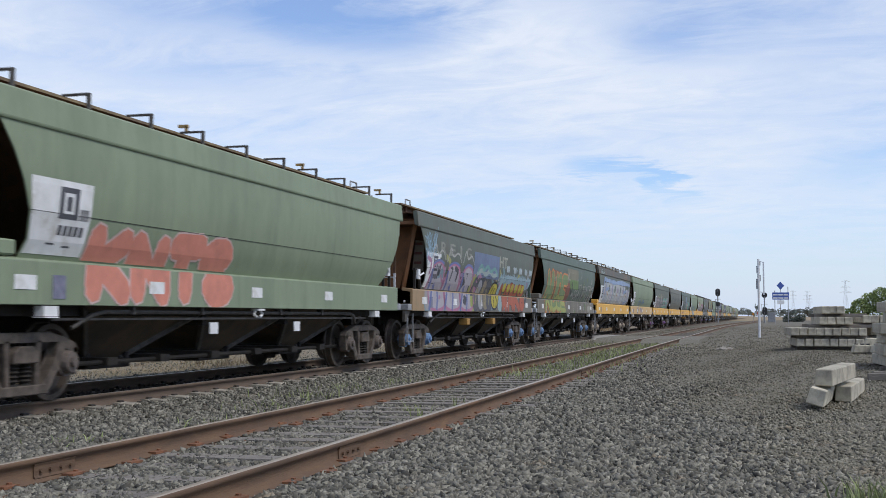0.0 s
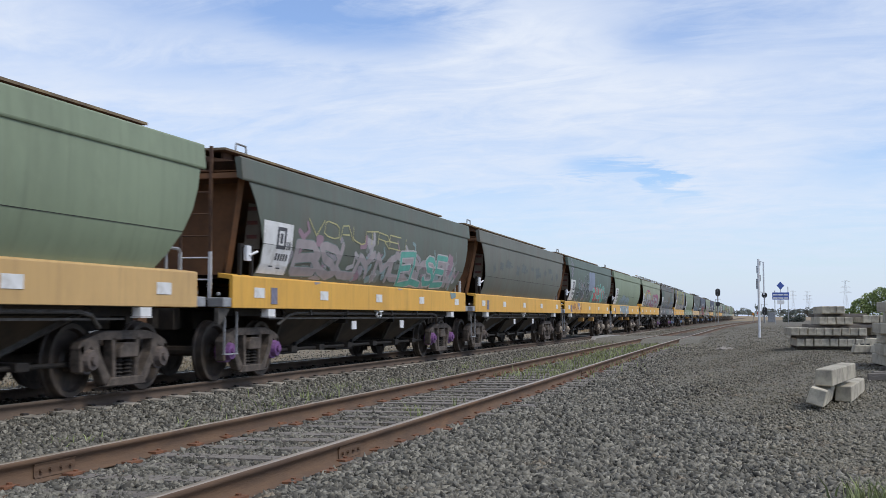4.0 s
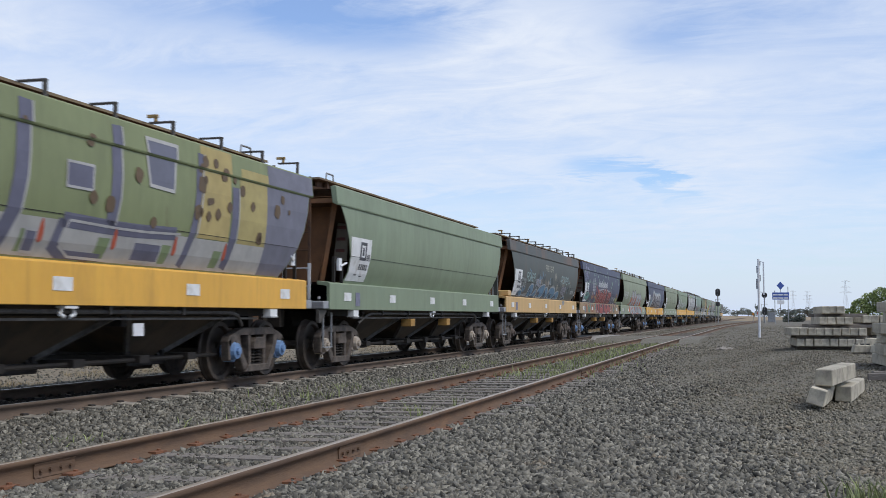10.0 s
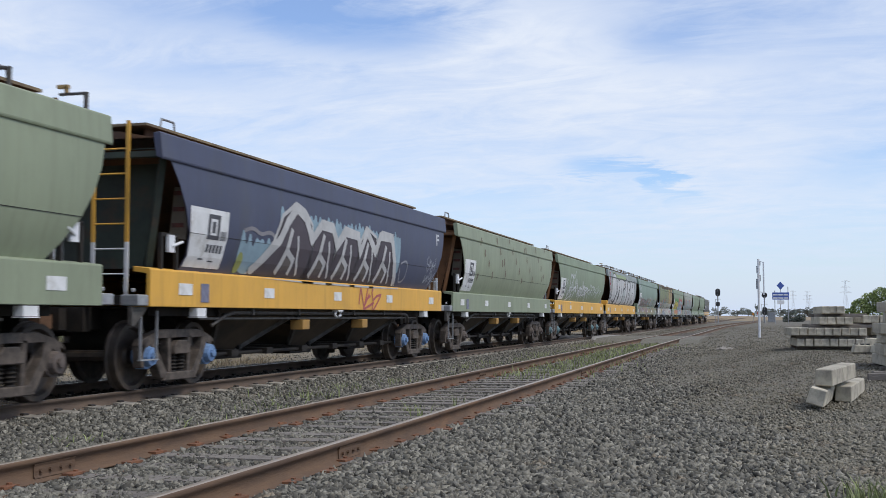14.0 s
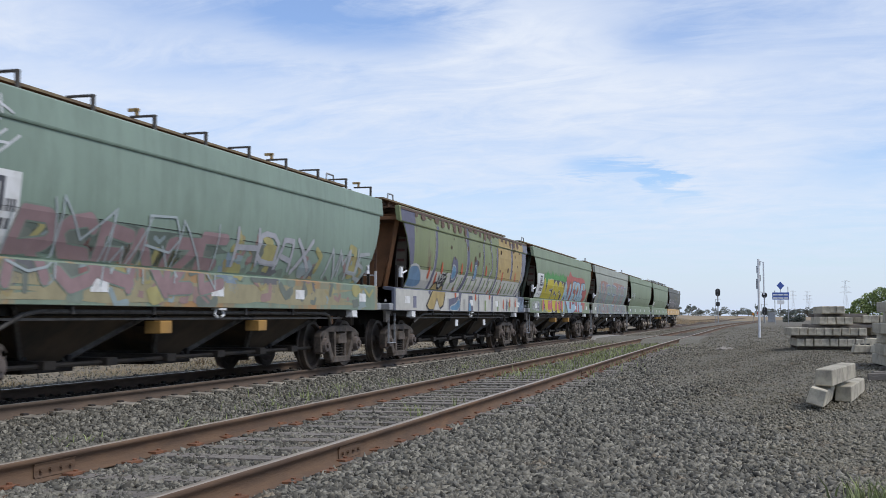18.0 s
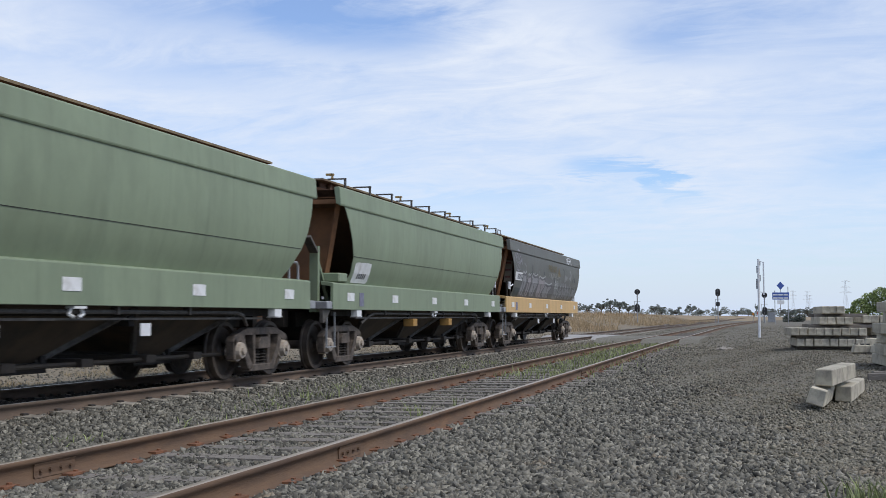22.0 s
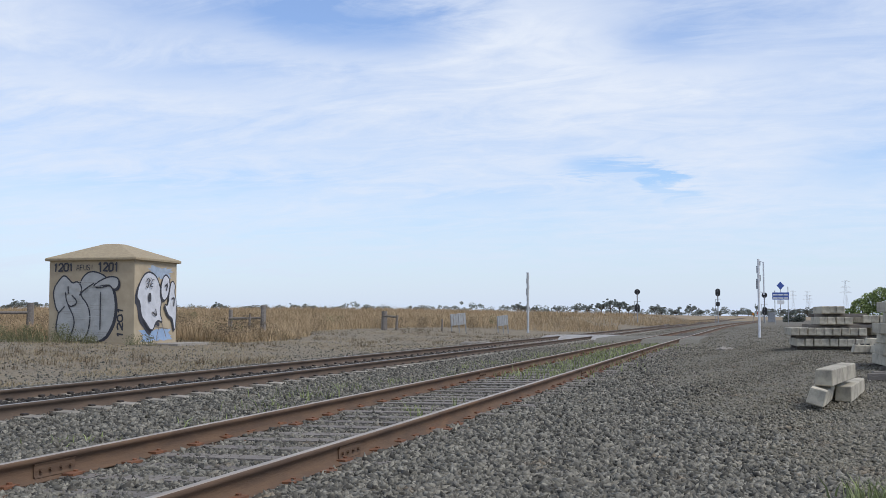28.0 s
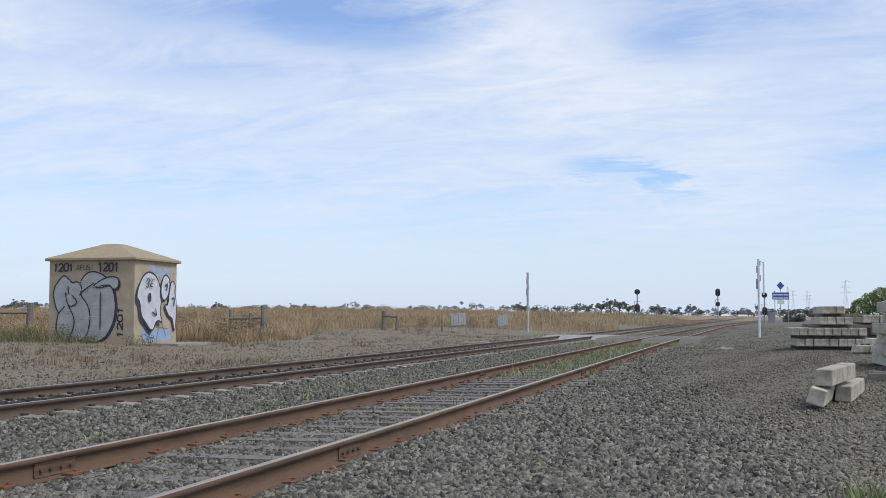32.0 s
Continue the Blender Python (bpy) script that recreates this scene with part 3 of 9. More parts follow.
    for a, b in (((1.32, -6.52, 1.58), (1.32, -6.52, 1.83)), ((1.32, -6.52, 1.83), (1.32, -6.46, 1.89)), ((1.32, -6.46, 1.89), (1.32, -6.2, 1.89)), ((1.32, -6.2, 1.89), (1.32, -6.14, 1.83)), ((1.32, -6.14, 1.83), (1.32, -6.14, 1.58))):
        rod(bm, a, b, 0.022, n=6)
    M["grab"] = mesh_of("grab_hoop", bm, GREY)
    # brake lever bracket and hand wheel at the ladder end
    bm = bmesh.new()
    for y in (-6.45, -6.05):
        beam(bm, (1.36, y, 1.58), (1.36, y, 2.05), 0.05, 0.05, (0, 1, 0))
    beam(bm, (1.36, -6.47, 2.05), (1.36, -6.03, 2.05), 0.05, 0.05)
    M["brake_stand"] = mesh_of("brake_stand", bm, UNDER)
    bm = bmesh.new()
    box(bm, 1.37, 1.42, -6.33, -6.18, 1.82, 2.05)
    rod(bm, (1.42, -6.25, 1.9), (1.46, -6.05, 1.97), 0.02, n=6)
    M["brake_handle"] = mesh_of("brake_handle", bm, WHITE)
    # white pads and lifting lugs below the sill
    bm = bmesh.new()
    box(bm, 1.32, SILL_X + 0.01, -0.13, 0.13, 0.98, 1.09)
    box(bm, 1.3, SILL_X + 0.02, -0.13, 0.13, 0.96, 0.975)
    M["pad"] = mesh_of("jacking_pad", bm, LABEL)
    bm = bmesh.new()
    slab(bm, [(-HALF + 0.12, SILL_LO), (-HALF - 0.28, SILL_LO), (-HALF - 0.28, 0.86), (-HALF - 0.2, 0.86)], 0, 1.28, 1.34)
    M["gusset"] = mesh_of("corner_gusset", bm, FITTING)
    bm = bmesh.new()
    box(bm, 1.16, 1.42, -HALF - 0.27, -HALF - 0.02, SILL_LO + 0.01, SILL_LO + 0.15)
    rod(bm, (1.3, -HALF - 0.2, 1.28), (1.3, -HALF - 0.2, 1.33), 0.03, n=8)
    M["corner_step"] = mesh_of("corner_block", bm, GREY, bevel=0.012)
    bm = bmesh.new()
    for y in (-6.85, -6.45):
        beam(bm, (1.32, y, 1.05), (1.32, y, 0.42), 0.03, 0.02, (0, 1, 0))
    beam(bm, (1.32, -6.87, 0.42), (1.32, -6.43, 0.42), 0.05, 0.018)
    M["step"] = mesh_of("foot_step", bm, GREY)
    # chutes below
    bm = bmesh.new()
    rows = []
    for w, y, z in ((1.25, 1.55, 1.12), (0.5, 0.40, 0.42)):
        rows.append([(-w, -y, z), (w, -y, z), (w, y, z), (-w, y, z), (-w, -y, z)])
    sheet(bm, rows)
    M["chute"] = mesh_of("discharge_chute", bm, material("chute_steel", (0.075, 0.052, 0.03), (0.03, 0.022, 0.015), 2, 0.75))
    bm = bmesh.new()
    slab(bm, [(-0.52, 0.30), (0.52, 0.30), (0.52, 0.50), (0.42, 0.50), (0.42, 0.42), (-0.42, 0.42), (-0.42, 0.50), (-0.52, 0.50)], 0, -0.62, 0.62)
    M["gate"] = mesh_of("outlet_gate", bm, UNDER)
    bm = bmesh.new()
    beam(bm, (1.22, 1.50, 1.08), (0.53, 0.42, 0.44), 0.10, 0.05, (1, 0, 0.8))
    M["flange"] = mesh_of("corner_flange", bm, FITTING)
    bm = bmesh.new()
    for dy in (-0.09, 0.09):
        rod(bm, (1.36, dy, 1.09), (1.36, dy * 1.6, 1.0), 0.022, n=6)
        rod(bm, (1.36, dy * 1.6, 1.0), (1.36, dy * 0.6, 0.97), 0.022, n=6)
    box(bm, 1.3, 1.42, -0.12, 0.12, 1.065, 1.095)
    M["hook"] = mesh_of("lashing_hook", bm, LABEL)
    bm = bmesh.new()
    box(bm, -0.35, 0.35, -6.0, 6.0, 0.78, 1.06)
    for s in (-1, 1):
        box(bm, s * 1.1 - 0.05, s * 1.1 + 0.05, -6.2, 6.2, 0.98, 1.12)
        rod(bm, (s * 0.9, -4.6, 0.4), (s * 0.9, 4.6, 0.4), 0.03)
    for c in (-1.45, 1.45):
        box(bm, -1.2, 1.2, c - 0.06, c + 0.06, 0.85, 1.1)
    for c in (-3.5, -2.2, -0.7, 0.8, 2.3, 3.6):
        box(bm, -1.0, 1.0, c - 0.12, c + 0.12, 0.36, 0.46)
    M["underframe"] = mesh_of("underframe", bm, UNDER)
    # brake pipe slung below the sill, its ends bent down
    bm = bmesh.new()
    run_ = [(1.22, -4.75, 0.84), (1.30, -4.45, 0.99), (1.31, -4.2, 1.03), (1.31, 4.2, 1.03), (1.30, 4.45, 0.99), (1.22, 4.75, 0.84)]
    for a, b in zip(run_, run_[1:]):
        rod(bm, a, b, 0.028, n=7)
    for y in (-3.6, -1.8, 0.9, 2.7):
        box(bm, 1.26, 1.36, y - 0.03, y + 0.03, 1.0, 1.10)
    box(bm, 1.24, 1.28, -5.2, 5.2, 0.93, 0.96)
    M["pipe"] = mesh_of("brake_pipe", bm, FITTING)
    bm = bmesh.new()
    box(bm, 1.12, 1.36, -0.15, 0.15, 0.75, 0.92)
    M["outlet_box"] = mesh_of("outlet_box", bm, material("ochre_box", (0.40, 0.22, 0.05), (0.28, 0.16, 0.05), 5, 0.7), bevel=0.01)
    bm = bmesh.new()
    box(bm, 1.36, 1.375, -0.12, 0.12, 0.73, 0.89)
    M["outlet_plate"] = mesh_of("marker_plate", bm, WHITE)
    bm = bmesh.new()
    box(bm, 0.0, 0.006, -0.185, 0.185, -0.078, 0.078)
    M["reflector"] = mesh_of("reflector", bm, LABEL)
    bm = bmesh.new()
    box(bm, 0.0, 0.006, -0.12, 0.12, -0.13, 0.13)
    M["id_plate"] = mesh_of("data_plate", bm, material("slate_plate", (0.13, 0.13, 0.19), (0.2, 0.2, 0.26), 12, 0.6))
    # bogie: side frames, bolster, springs, axle ends, wheel sets
    bm = bmesh.new()
    s = 1
    if s:
        x0, x1 = s * 1.0, s * 1.14
        lo, hi = min(x0, x1), max(x0, x1)
        slab(bm, [(-0.98, 0.50), (-1.03, 0.60), (-0.98, 0.67), (-0.80, 0.73), (-0.50, 0.80), (0.50, 0.80), (0.80, 0.73), (0.98, 0.67), (1.03, 0.60), (0.98, 0.50), (0.80, 0.60), (0.66, 0.70), (-0.66, 0.70), (-0.80, 0.60)], 0, lo, hi)
        for k in (-1, 1):
            slab(bm, [(k * 1.02, 0.62), (k * 0.92, 0.64), (k * 0.93, 0.30), (k * 1.0, 0.31)], 0, lo, hi)
            slab(bm, [(k * 0.64, 0.72), (k * 0.78, 0.62), (k * 0.72, 0.46), (k * 0.48, 0.14), (k * 0.26, 0.15), (k * 0.42, 0.28), (k * 0.60, 0.52)], 0, lo, hi)
            slab(bm, [(k * 0.33, 0.72), (k * 0.24, 0.72), (k * 0.22, 0.2), (k * 0.29, 0.2)], 0, lo, hi)
        slab(bm, [(-0.46, 0.11), (0.46, 0.11), (0.36, 0.22), (-0.36, 0.22)], 0, lo - 0.02, hi + 0.03)
        slab(bm, [(-0.22, 0.46), (0.22, 0.46), (0.20, 0.58), (0.13, 0.65), (-0.13, 0.65), (-0.20, 0.58)], 0, lo + 0.02, hi + 0.05)
    M["bogie_frame"] = mesh_of("side_frame", bm, BOGIE, bevel=0.012)
    bm = bmesh.new()
    box(bm, -1.1, 1.1, -0.2, 0.2, 0.48, 0.60)
    box(bm, -0.4, 0.4, -0.3, 0.3, 0.60, 0.8)
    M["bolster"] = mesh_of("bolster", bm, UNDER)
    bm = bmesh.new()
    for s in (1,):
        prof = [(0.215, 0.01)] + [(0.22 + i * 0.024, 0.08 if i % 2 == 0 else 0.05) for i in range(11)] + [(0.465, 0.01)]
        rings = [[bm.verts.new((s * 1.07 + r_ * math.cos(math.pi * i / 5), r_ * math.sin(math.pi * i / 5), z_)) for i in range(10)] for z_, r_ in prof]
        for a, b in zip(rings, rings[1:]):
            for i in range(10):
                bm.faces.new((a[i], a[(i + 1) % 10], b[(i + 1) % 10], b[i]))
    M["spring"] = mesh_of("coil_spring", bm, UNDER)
    bm = bmesh.new()
    for s in (1,):
        rod(bm, (s * 0.98, 0, 0), (s * 1.12, 0, 0), 0.17, n=14)
        rod(bm, (s * 1.12, 0, 0), (s * 1.20, 0, 0), 0.14, 0.12, n=14)
        rod(bm, (s * 1.20, 0, 0), (s * 1.24, 0, 0), 0.06, n=8)
    M["axle_cap"] = mesh_of("axle_end", bm, WHITE)
    bm = bmesh.new()
    n = 28
    for s in (-1, 1):
        prof = [(0.72, 0.09), (0.77, 0.12), (0.79, 0.36), (0.765, 0.40), (0.765, 0.475), (0.795, 0.475), (0.81, 0.452), (0.905, 0.445), (0.905, 0.385), (0.845, 0.36), (0.83, 0.14), (0.87, 0.10), (0.87, 0.0)]
        rings = [[bm.verts.new((s * x, r * math.cos(2 * math.pi * i / n), r * math.sin(2 * math.pi * i / n))) for i in range(n)] for x, r in prof if r > 0]
        for a, b in zip(rings, rings[1:]):
            for i in range(n):
                bm.faces.new((a[i], a[(i + 1) % n], b[(i + 1) % n], b[i]))
        bm.faces.new(rings[-1])
    rod(bm, (-0.98, 0, 0), (0.98, 0, 0), 0.08, n=10)
    M["wheelset"] = mesh_of("wheel_set", bm, WHEEL)
    return M


WM = wagon_meshes()
FLIP = pose(0, 0, 0, rz=180)
CAPS = {"blue": material("cap_blue", (0.16, 0.27, 0.46), (0.12, 0.2, 0.34), 8, 0.6), "purple": material("cap_purple", (0.2, 0.085, 0.24), (0.14, 0.06, 0.17), 8, 0.6),
        "cream": material("cap_cream", (0.42, 0.36, 0.29), (0.3, 0.25, 0.2), 8, 0.6), "dark": material("cap_dark", (0.13, 0.105, 0.09), (0.09, 0.07, 0.06), 8, 0.7),
        "teal": material("cap_teal", (0.16, 0.26, 0.28), (0.12, 0.2, 0.22), 8, 0.6)}
PAINTS = {
    "mint": paint("mint", (0.225, 0.30, 0.235), (0.165, 0.215, 0.17), (0.55, 0.75)),
    "green": paint("green", (0.222, 0.272, 0.172), (0.168, 0.215, 0.14), (0.55, 0.8)),
    "pale_green": paint("pale_green", (0.262, 0.298, 0.195), (0.185, 0.22, 0.145), (0.58, 0.75)),
    "dark_green": paint("dark_green", (0.098, 0.135, 0.105), (0.08, 0.085, 0.07), (0.5, 0.7)),
    "brown_green": paint("brown_green", (0.108, 0.128, 0.098), (0.105, 0.092, 0.07), (0.45, 0.7)),
    "black_green": paint("black_green", (0.08, 0.09, 0.078), (0.11, 0.08, 0.062), (0.5, 0.75)),
    "slate": paint("slate", (0.135, 0.142, 0.112), (0.12, 0.10, 0.075), (0.45, 0.7)),
    "navy": paint("navy", (0.062, 0.07, 0.118), (0.075, 0.077, 0.088), (0.5, 0.75)),
    "grey": paint("grey", (0.115, 0.117, 0.10), (0.095, 0.085, 0.066), (0.45, 0.7)),
    "camo": paint("camo", (0.21, 0.24, 0.11), (0.15, 0.10, 0.055), (0.6, 0.66), 1.6),
    "camo_blue": paint("camo_blue", (0.10, 0.11, 0.15), (0.08, 0.06, 0.05), (0.6, 0.68), 1.6),
    "dusty": paint("dusty", (0.33, 0.345, 0.285), (0.24, 0.25, 0.21), (0.5, 0.72)),
    "yellow": paint("yellow", (0.74, 0.40, 0.06), (0.55, 0.30, 0.06), (0.60, 0.82)),
    "orange": paint("orange", (0.60, 0.385, 0.155), (0.43, 0.27, 0.11), (0.58, 0.8)),
    "brown_sill": paint("brown_sill", (0.33, 0.22, 0.115), (0.17, 0.16, 0.11), (0.58, 0.75)),
    "grey_sill": paint("grey_sill", (0.185, 0.16, 0.125), (0.12, 0.105, 0.085), (0.45, 0.65)),
    "mixed_sill": paint("mixed_sill", (0.2, 0.26, 0.19), (0.36, 0.2, 0.08), (0.5, 0.62), 1.0),
    "silver": paint("silver", (0.24, 0.28, 0.26), (0.33, 0.34, 0.33), (0.45, 0.65)),
}
RUSTY = {}
for key, c in (("brown_green", (0.09, 0.085, 0.065)), ("slate", (0.095, 0.105, 0.095)), ("black_green", (0.075, 0.08, 0.07)), ("dark_green", (0.08, 0.105, 0.082)), ("camo", (0.17, 0.17, 0.09))):
    RUSTY[key] = paint("rusting_" + key, c, (0.165, 0.088, 0.05), (0.46, 0.66), 0.9)
# each wagon from the head of the visible train: near end, body, sill, axle ends, ochre outlets, label
WAGONS = [
    ("B", "green", "green", "dark", 0, "green grain hopper wagon with a red and white graffiti piece"),
    ("A", "brown_green", "brown_sill", "blue", 1, "dark grimy grain hopper wagon covered in mixed graffiti"),
    ("B", "dark_green", "grey_sill", "blue", 0, "dark green grain hopper wagon with orange and lime graffiti"),
    ("B", "brown_green", "yellow", "cream", 0, "rusty dark grain hopper wagon with pale blue graffiti and yellow sill"),
    ("A", "green", "orange", "dark", 0, "green grain hopper wagon with yellow sill and blue scribbles"),
    ("A", "brown_green", "yellow", "purple", 0, "dark grain hopper wagon with pastel graffiti and yellow sill"),
    ("A", "slate", "yellow", "dark", 0, "weathered slate grain hopper wagon with yellow sill"),
    ("A", "dark_green", "yellow", "cream", 1, "dark green grain hopper wagon with teal graffiti and yellow sill"),
    ("A", "green", "yellow", "cream", 1, "green grain hopper wagon with faded blue graffiti and yellow sill"),
    ("B", "pale_green", "yellow", "dark", 0, "green grain hopper wagon with silver and magenta graffiti"),
    ("B", "slate", "grey_sill", "purple", 0, "grimy grey-green grain hopper wagon with layered graffiti"),
    ("B", "camo", "yellow", "blue", 0, "grain hopper wagon painted over in yellow and green panels"),
    ("A", "green", "green", "cream", 1, "clean green grain hopper wagon with white data panel"),
    ("B", "black_green", "orange", "dark", 1, "rust-edged dark grain hopper wagon with blue graffiti"),
    ("A", "navy", "brown_sill", "blue", 1, "navy grain hopper wagon with red graffiti and patched sill"),
    ("B", "pale_green", "pale_green", "dark", 0, "green grain hopper wagon with grey and orange graffiti"),
    ("A", "navy", "yellow", "blue", 1, "navy grain hopper wagon with white and pale blue graffiti"),
    ("A", "pale_green", "pale_green", "dark", 1, "pale green grain hopper wagon scarred with rust spots"),
    ("A", "green", "yellow", "teal", 1, "green grain hopper wagon with white scrawl and yellow sill"),
    ("B", "silver", "yellow", "dark", 1, "silver-painted grain hopper wagon with giant black-edged letters"),
    ("B", "mint", "mixed_sill", "dark", 1, "pale green grain hopper wagon with faded tags along its foot"),
    ("A", "camo", "camo_blue", "dark", 0, "grain hopper wagon with peeling green and yellow mural"),
    ("A", "green", "green", "dark", 1, "green grain hopper wagon with yellow and sky blue lettering"),
    ("A", "dusty", "dusty", "dark", 0, "grey-green grain hopper wagon with blue and red graffiti"),
    ("A", "green", "green", "cream", 0, "green grain hopper wagon with white fleet lettering"),
    ("B", "green", "green", "cream", 1, "green grain hopper wagon with a torn white panel"),
    ("A", "grey", "orange", "cream", 0, "grey grain hopper wagon with white graffiti, last of the train"),
]
DARK_END = material("dark_green_end", (0.045, 0.06, 0.042), (0.03, 0.035, 0.028), 2.5, 0.75, c3=(0.08, 0.05, 0.03), c3_scale=1.5)
PITCH = 14.707
SHELL, WHEELS = [], []


def grain_wagon(k):
    end, body, sill, cap, ochre, label = WAGONS[k]
    w = thing("grain_wagon", label, "freight wagon", group="hopper wagons of the train")
    P, S = PAINTS[body], PAINTS[sill]

    def add(name, key, m=None, mat=None, parent=None, label=""):
        ob = put(name, WM[key], parent or w, m, label)
        return painted(ob, mat) if mat else ob

    hull = add("side_sheet", "side_sheet", mat=P)
    add("side_sheet", "side_sheet", FLIP, P)
    add("seam", "seam", parent=hull)
    for m in (None, FLIP):
        add("side_lip", "lip", m, RUSTY[body] if k in (3, 10, 13) else P)
        add("side_sill", "sill", m, S)
        add("end_plate", "end_plate", m, DARK_END if k in (16, 22) else None)
        add("slope_sheet", "slope_sheet", m)
        add("end_frame", "end_frame", m, DARK_END if k in (16, 22) else None)
        add("headstock", "headstock", m)
        add("coupler", "coupler", m)
        add("corner_block", "corner_step", m)
        add("corner_block", "corner_step", (m or Matrix()) @ Matrix.Diagonal((-1, 1, 1, 1)))
        add("corner_gusset", "gusset", m)
        add("foot_step", "step", m)
    add("roof", "roof")
    add("hatch_coaming", "coaming")
    add("hatch_lid", "hatch_lid")
    # the ladder stands at one end, the post at the other
    a_end, b_end = (None, FLIP) if end == "A" else (FLIP, None)
    mirror = Matrix.Diagonal((-1, 1, 1, 1))
    for m, s in ((a_end, 1),):
        near = (m or Matrix()) if end == "A" else FLIP @ mirror
        lad = add("ladder", "ladder", near, PAINTS["yellow"] if k == 16 else None)
        add("ladder_foot", "ladder_foot", parent=lad, label="white lower half of the ladder")
        pan = add("notice_panel", "notice", near)
        for i in range(3):
            add("notice_print", "notice_bar", pose(-0.013 * i, 0, -0.22 * i), parent=pan)
        add("grab_hoop", "roof_hoop", near)
        stand = add("brake_stand", "brake_stand", near)
        add("brake_handle", "brake_handle", parent=stand)
    near = mirror @ FLIP if end == "A" else Matrix()
    if end == "B":
        add("end_post", "end_post", near, P if body != "camo" else PAINTS["slate"])
        add("slope_strut", "slope_strut", near)
        add("valve_box", "valve_box", near, S)
        for i in range(10):
            br = add("hatch_bracket", "bracket", pose(0, -6.15 + i * 1.40, 0))
            if i % 3 == 0:
                add("bracket_tip", "bracket_tip", parent=br)
    add("grab_hoop", "grab", FLIP @ mirror if end == "A" else FLIP @ mirror)
    for y in (-5.45, 5.45):
        add("jacking_pad", "pad", pose(0, y, 0))
    for y in (-3.0, 0.0, 3.0):
        c = add("discharge_chute", "chute", pose(0, y, 0))
        add("outlet_gate", "gate", parent=c)
        for q in (1, -1):
            add("corner_flange", "flange", Matrix.Diagonal((1, q, 1, 1)), parent=c)
    add("lashing_hook", "hook")
    add("underframe", "underframe")
    add("brake_pipe", "pipe")
    for y in (-1.5, 1.5):
        if ochre:
            add("outlet_box", "outlet_box", pose(0, y, 0))
        else:
            add("marker_plate", "outlet_plate", pose(0.004, y, 0))
    for y in (-5.9, -3.2, -0.2, 2.8, 5.9):
        add("reflector", "reflector", pose(SILL_X + 0.002, y, SILL_LO + 0.24))
    add("data_plate", "id_plate", pose(SILL_X + 0.002, -5.35 if end == "A" else -5.3, SILL_LO + 0.2))
    for y in (-5.5, 5.5):
        b = add("bogie", "bolster", pose(0, y, 0), label="cast steel freight bogie")
        for m in (Matrix(), FLIP):
            add("side_frame", "bogie_frame", m, parent=b)
            for q in (-0.11, 0.11):
                add("coil_spring", "spring", m @ pose(0, q, 0), parent=b)
            for q in (-0.83, 0.83):
                add("axle_end", "axle_cap", m @ pose(0, q, 0.45), CAPS[cap], parent=b)
        for q in (-0.83, 0.83):
            ws = add("wheel_set", "wheelset", parent=b)
            ws.matrix_parent_inverse = pose(0, q, 0.45)
            WHEELS.append(ws)
    SHELL.append(hull)
    if k == len(WAGONS) - 1:
        w.scale = (1, 1.025, 1)
    return w


TRAIN = [grain_wagon(k) for k in range(len(WAGONS))]


# small leads and lags of the train as its couplings stretch, second by second
SLACK = [0.52, 0.02, -0.44, -0.56, -0.33, -0.08, 0.15, 0.07, -0.04, -0.04, 0.0, -0.04, -0.03, -0.01, -0.02, 0.02, 0.07, 0.10, 0.11, 0.10, 0.07, 0.06, 0.03, 0.0, 0.04]


def run(t):
    """How far the train has come after t seconds, in metres; it slows a little, then holds its pace."""
    u = min(t, 24.0)
    s = 16.734 * u + 0.003964 * u ** 2 - 0.0016505 * u ** 3 + 0.0000207 * u ** 4
    return s - float(np.interp(u, range(25), SLACK)) + (t - u) * 15.2


FIRST_Y = 8.846 + HALF


# ---- the yard and the line side ----
def at(side, depth):
    """The place at that depth in front of the tripod, side metres to the right of its axis for each metre of depth."""
    x, y = depth * (side * math.cos(YAW) - math.sin(YAW)), depth * (math.cos(YAW) + side * math.sin(YAW))
    return x, y, float(ground_z(np.array(x), np.array(y)))


# concrete sleepers, each one a thing
bm = bmesh.new()
slab(bm, [(-0.116, 0.0), (0.116, 0.0), (0.105, 0.22), (-0.105, 0.22)], 1, -1.2, 1.2)
stack_me = mesh_of("concrete_sleeper", bm, CONCRETE, bevel=0.012)
bm = bmesh.new()
box(bm, -1.25, 1.25, -0.05, 0.05, 0, 0.10)
bearer_me = mesh_of("timber_bearer", bm, OLD_WOOD, bevel=0.006)


def sleeper_at(x, y, z, rz, me=stack_me, rx=0.0, ry=0.0, label="grey concrete railway sleeper stacked in the yard"):
    return tagged(put("concrete_sleeper", me, None, pose(x, y, z, rx, ry, rz)), label, "railway sleeper", "stacked concrete sleepers")


def row(x, y, z, count, rz, skip=(), gap=0.236):
    r = random.Random(int(x * 100 + z * 1000))
    for i in range(count):
        if i not in skip:
            sleeper_at(x + i * gap * math.cos(radians(rz)) + r.uniform(-0.006, 0.006), y + i * gap * math.sin(radians(rz)) + r.uniform(-0.05, 0.05), z, rz + r.uniform(-0.8, 0.8))


def bearers(x, y, z, rz, n=2, length=1.0):
    for i in range(n):
        dy = -0.8 + i * 1.6 / max(1, n - 1)
        b = put("timber_bearer", bearer_me, None, pose(x - dy * math.sin(radians(rz)), y + dy * math.cos(radians(rz)), z, rz=rz) @ Matrix.Diagonal((length, 1, 1, 1)))
        tagged(b, "rough grey timber bearer between stacked sleepers", "timber bearer", "bearers in the stacks")


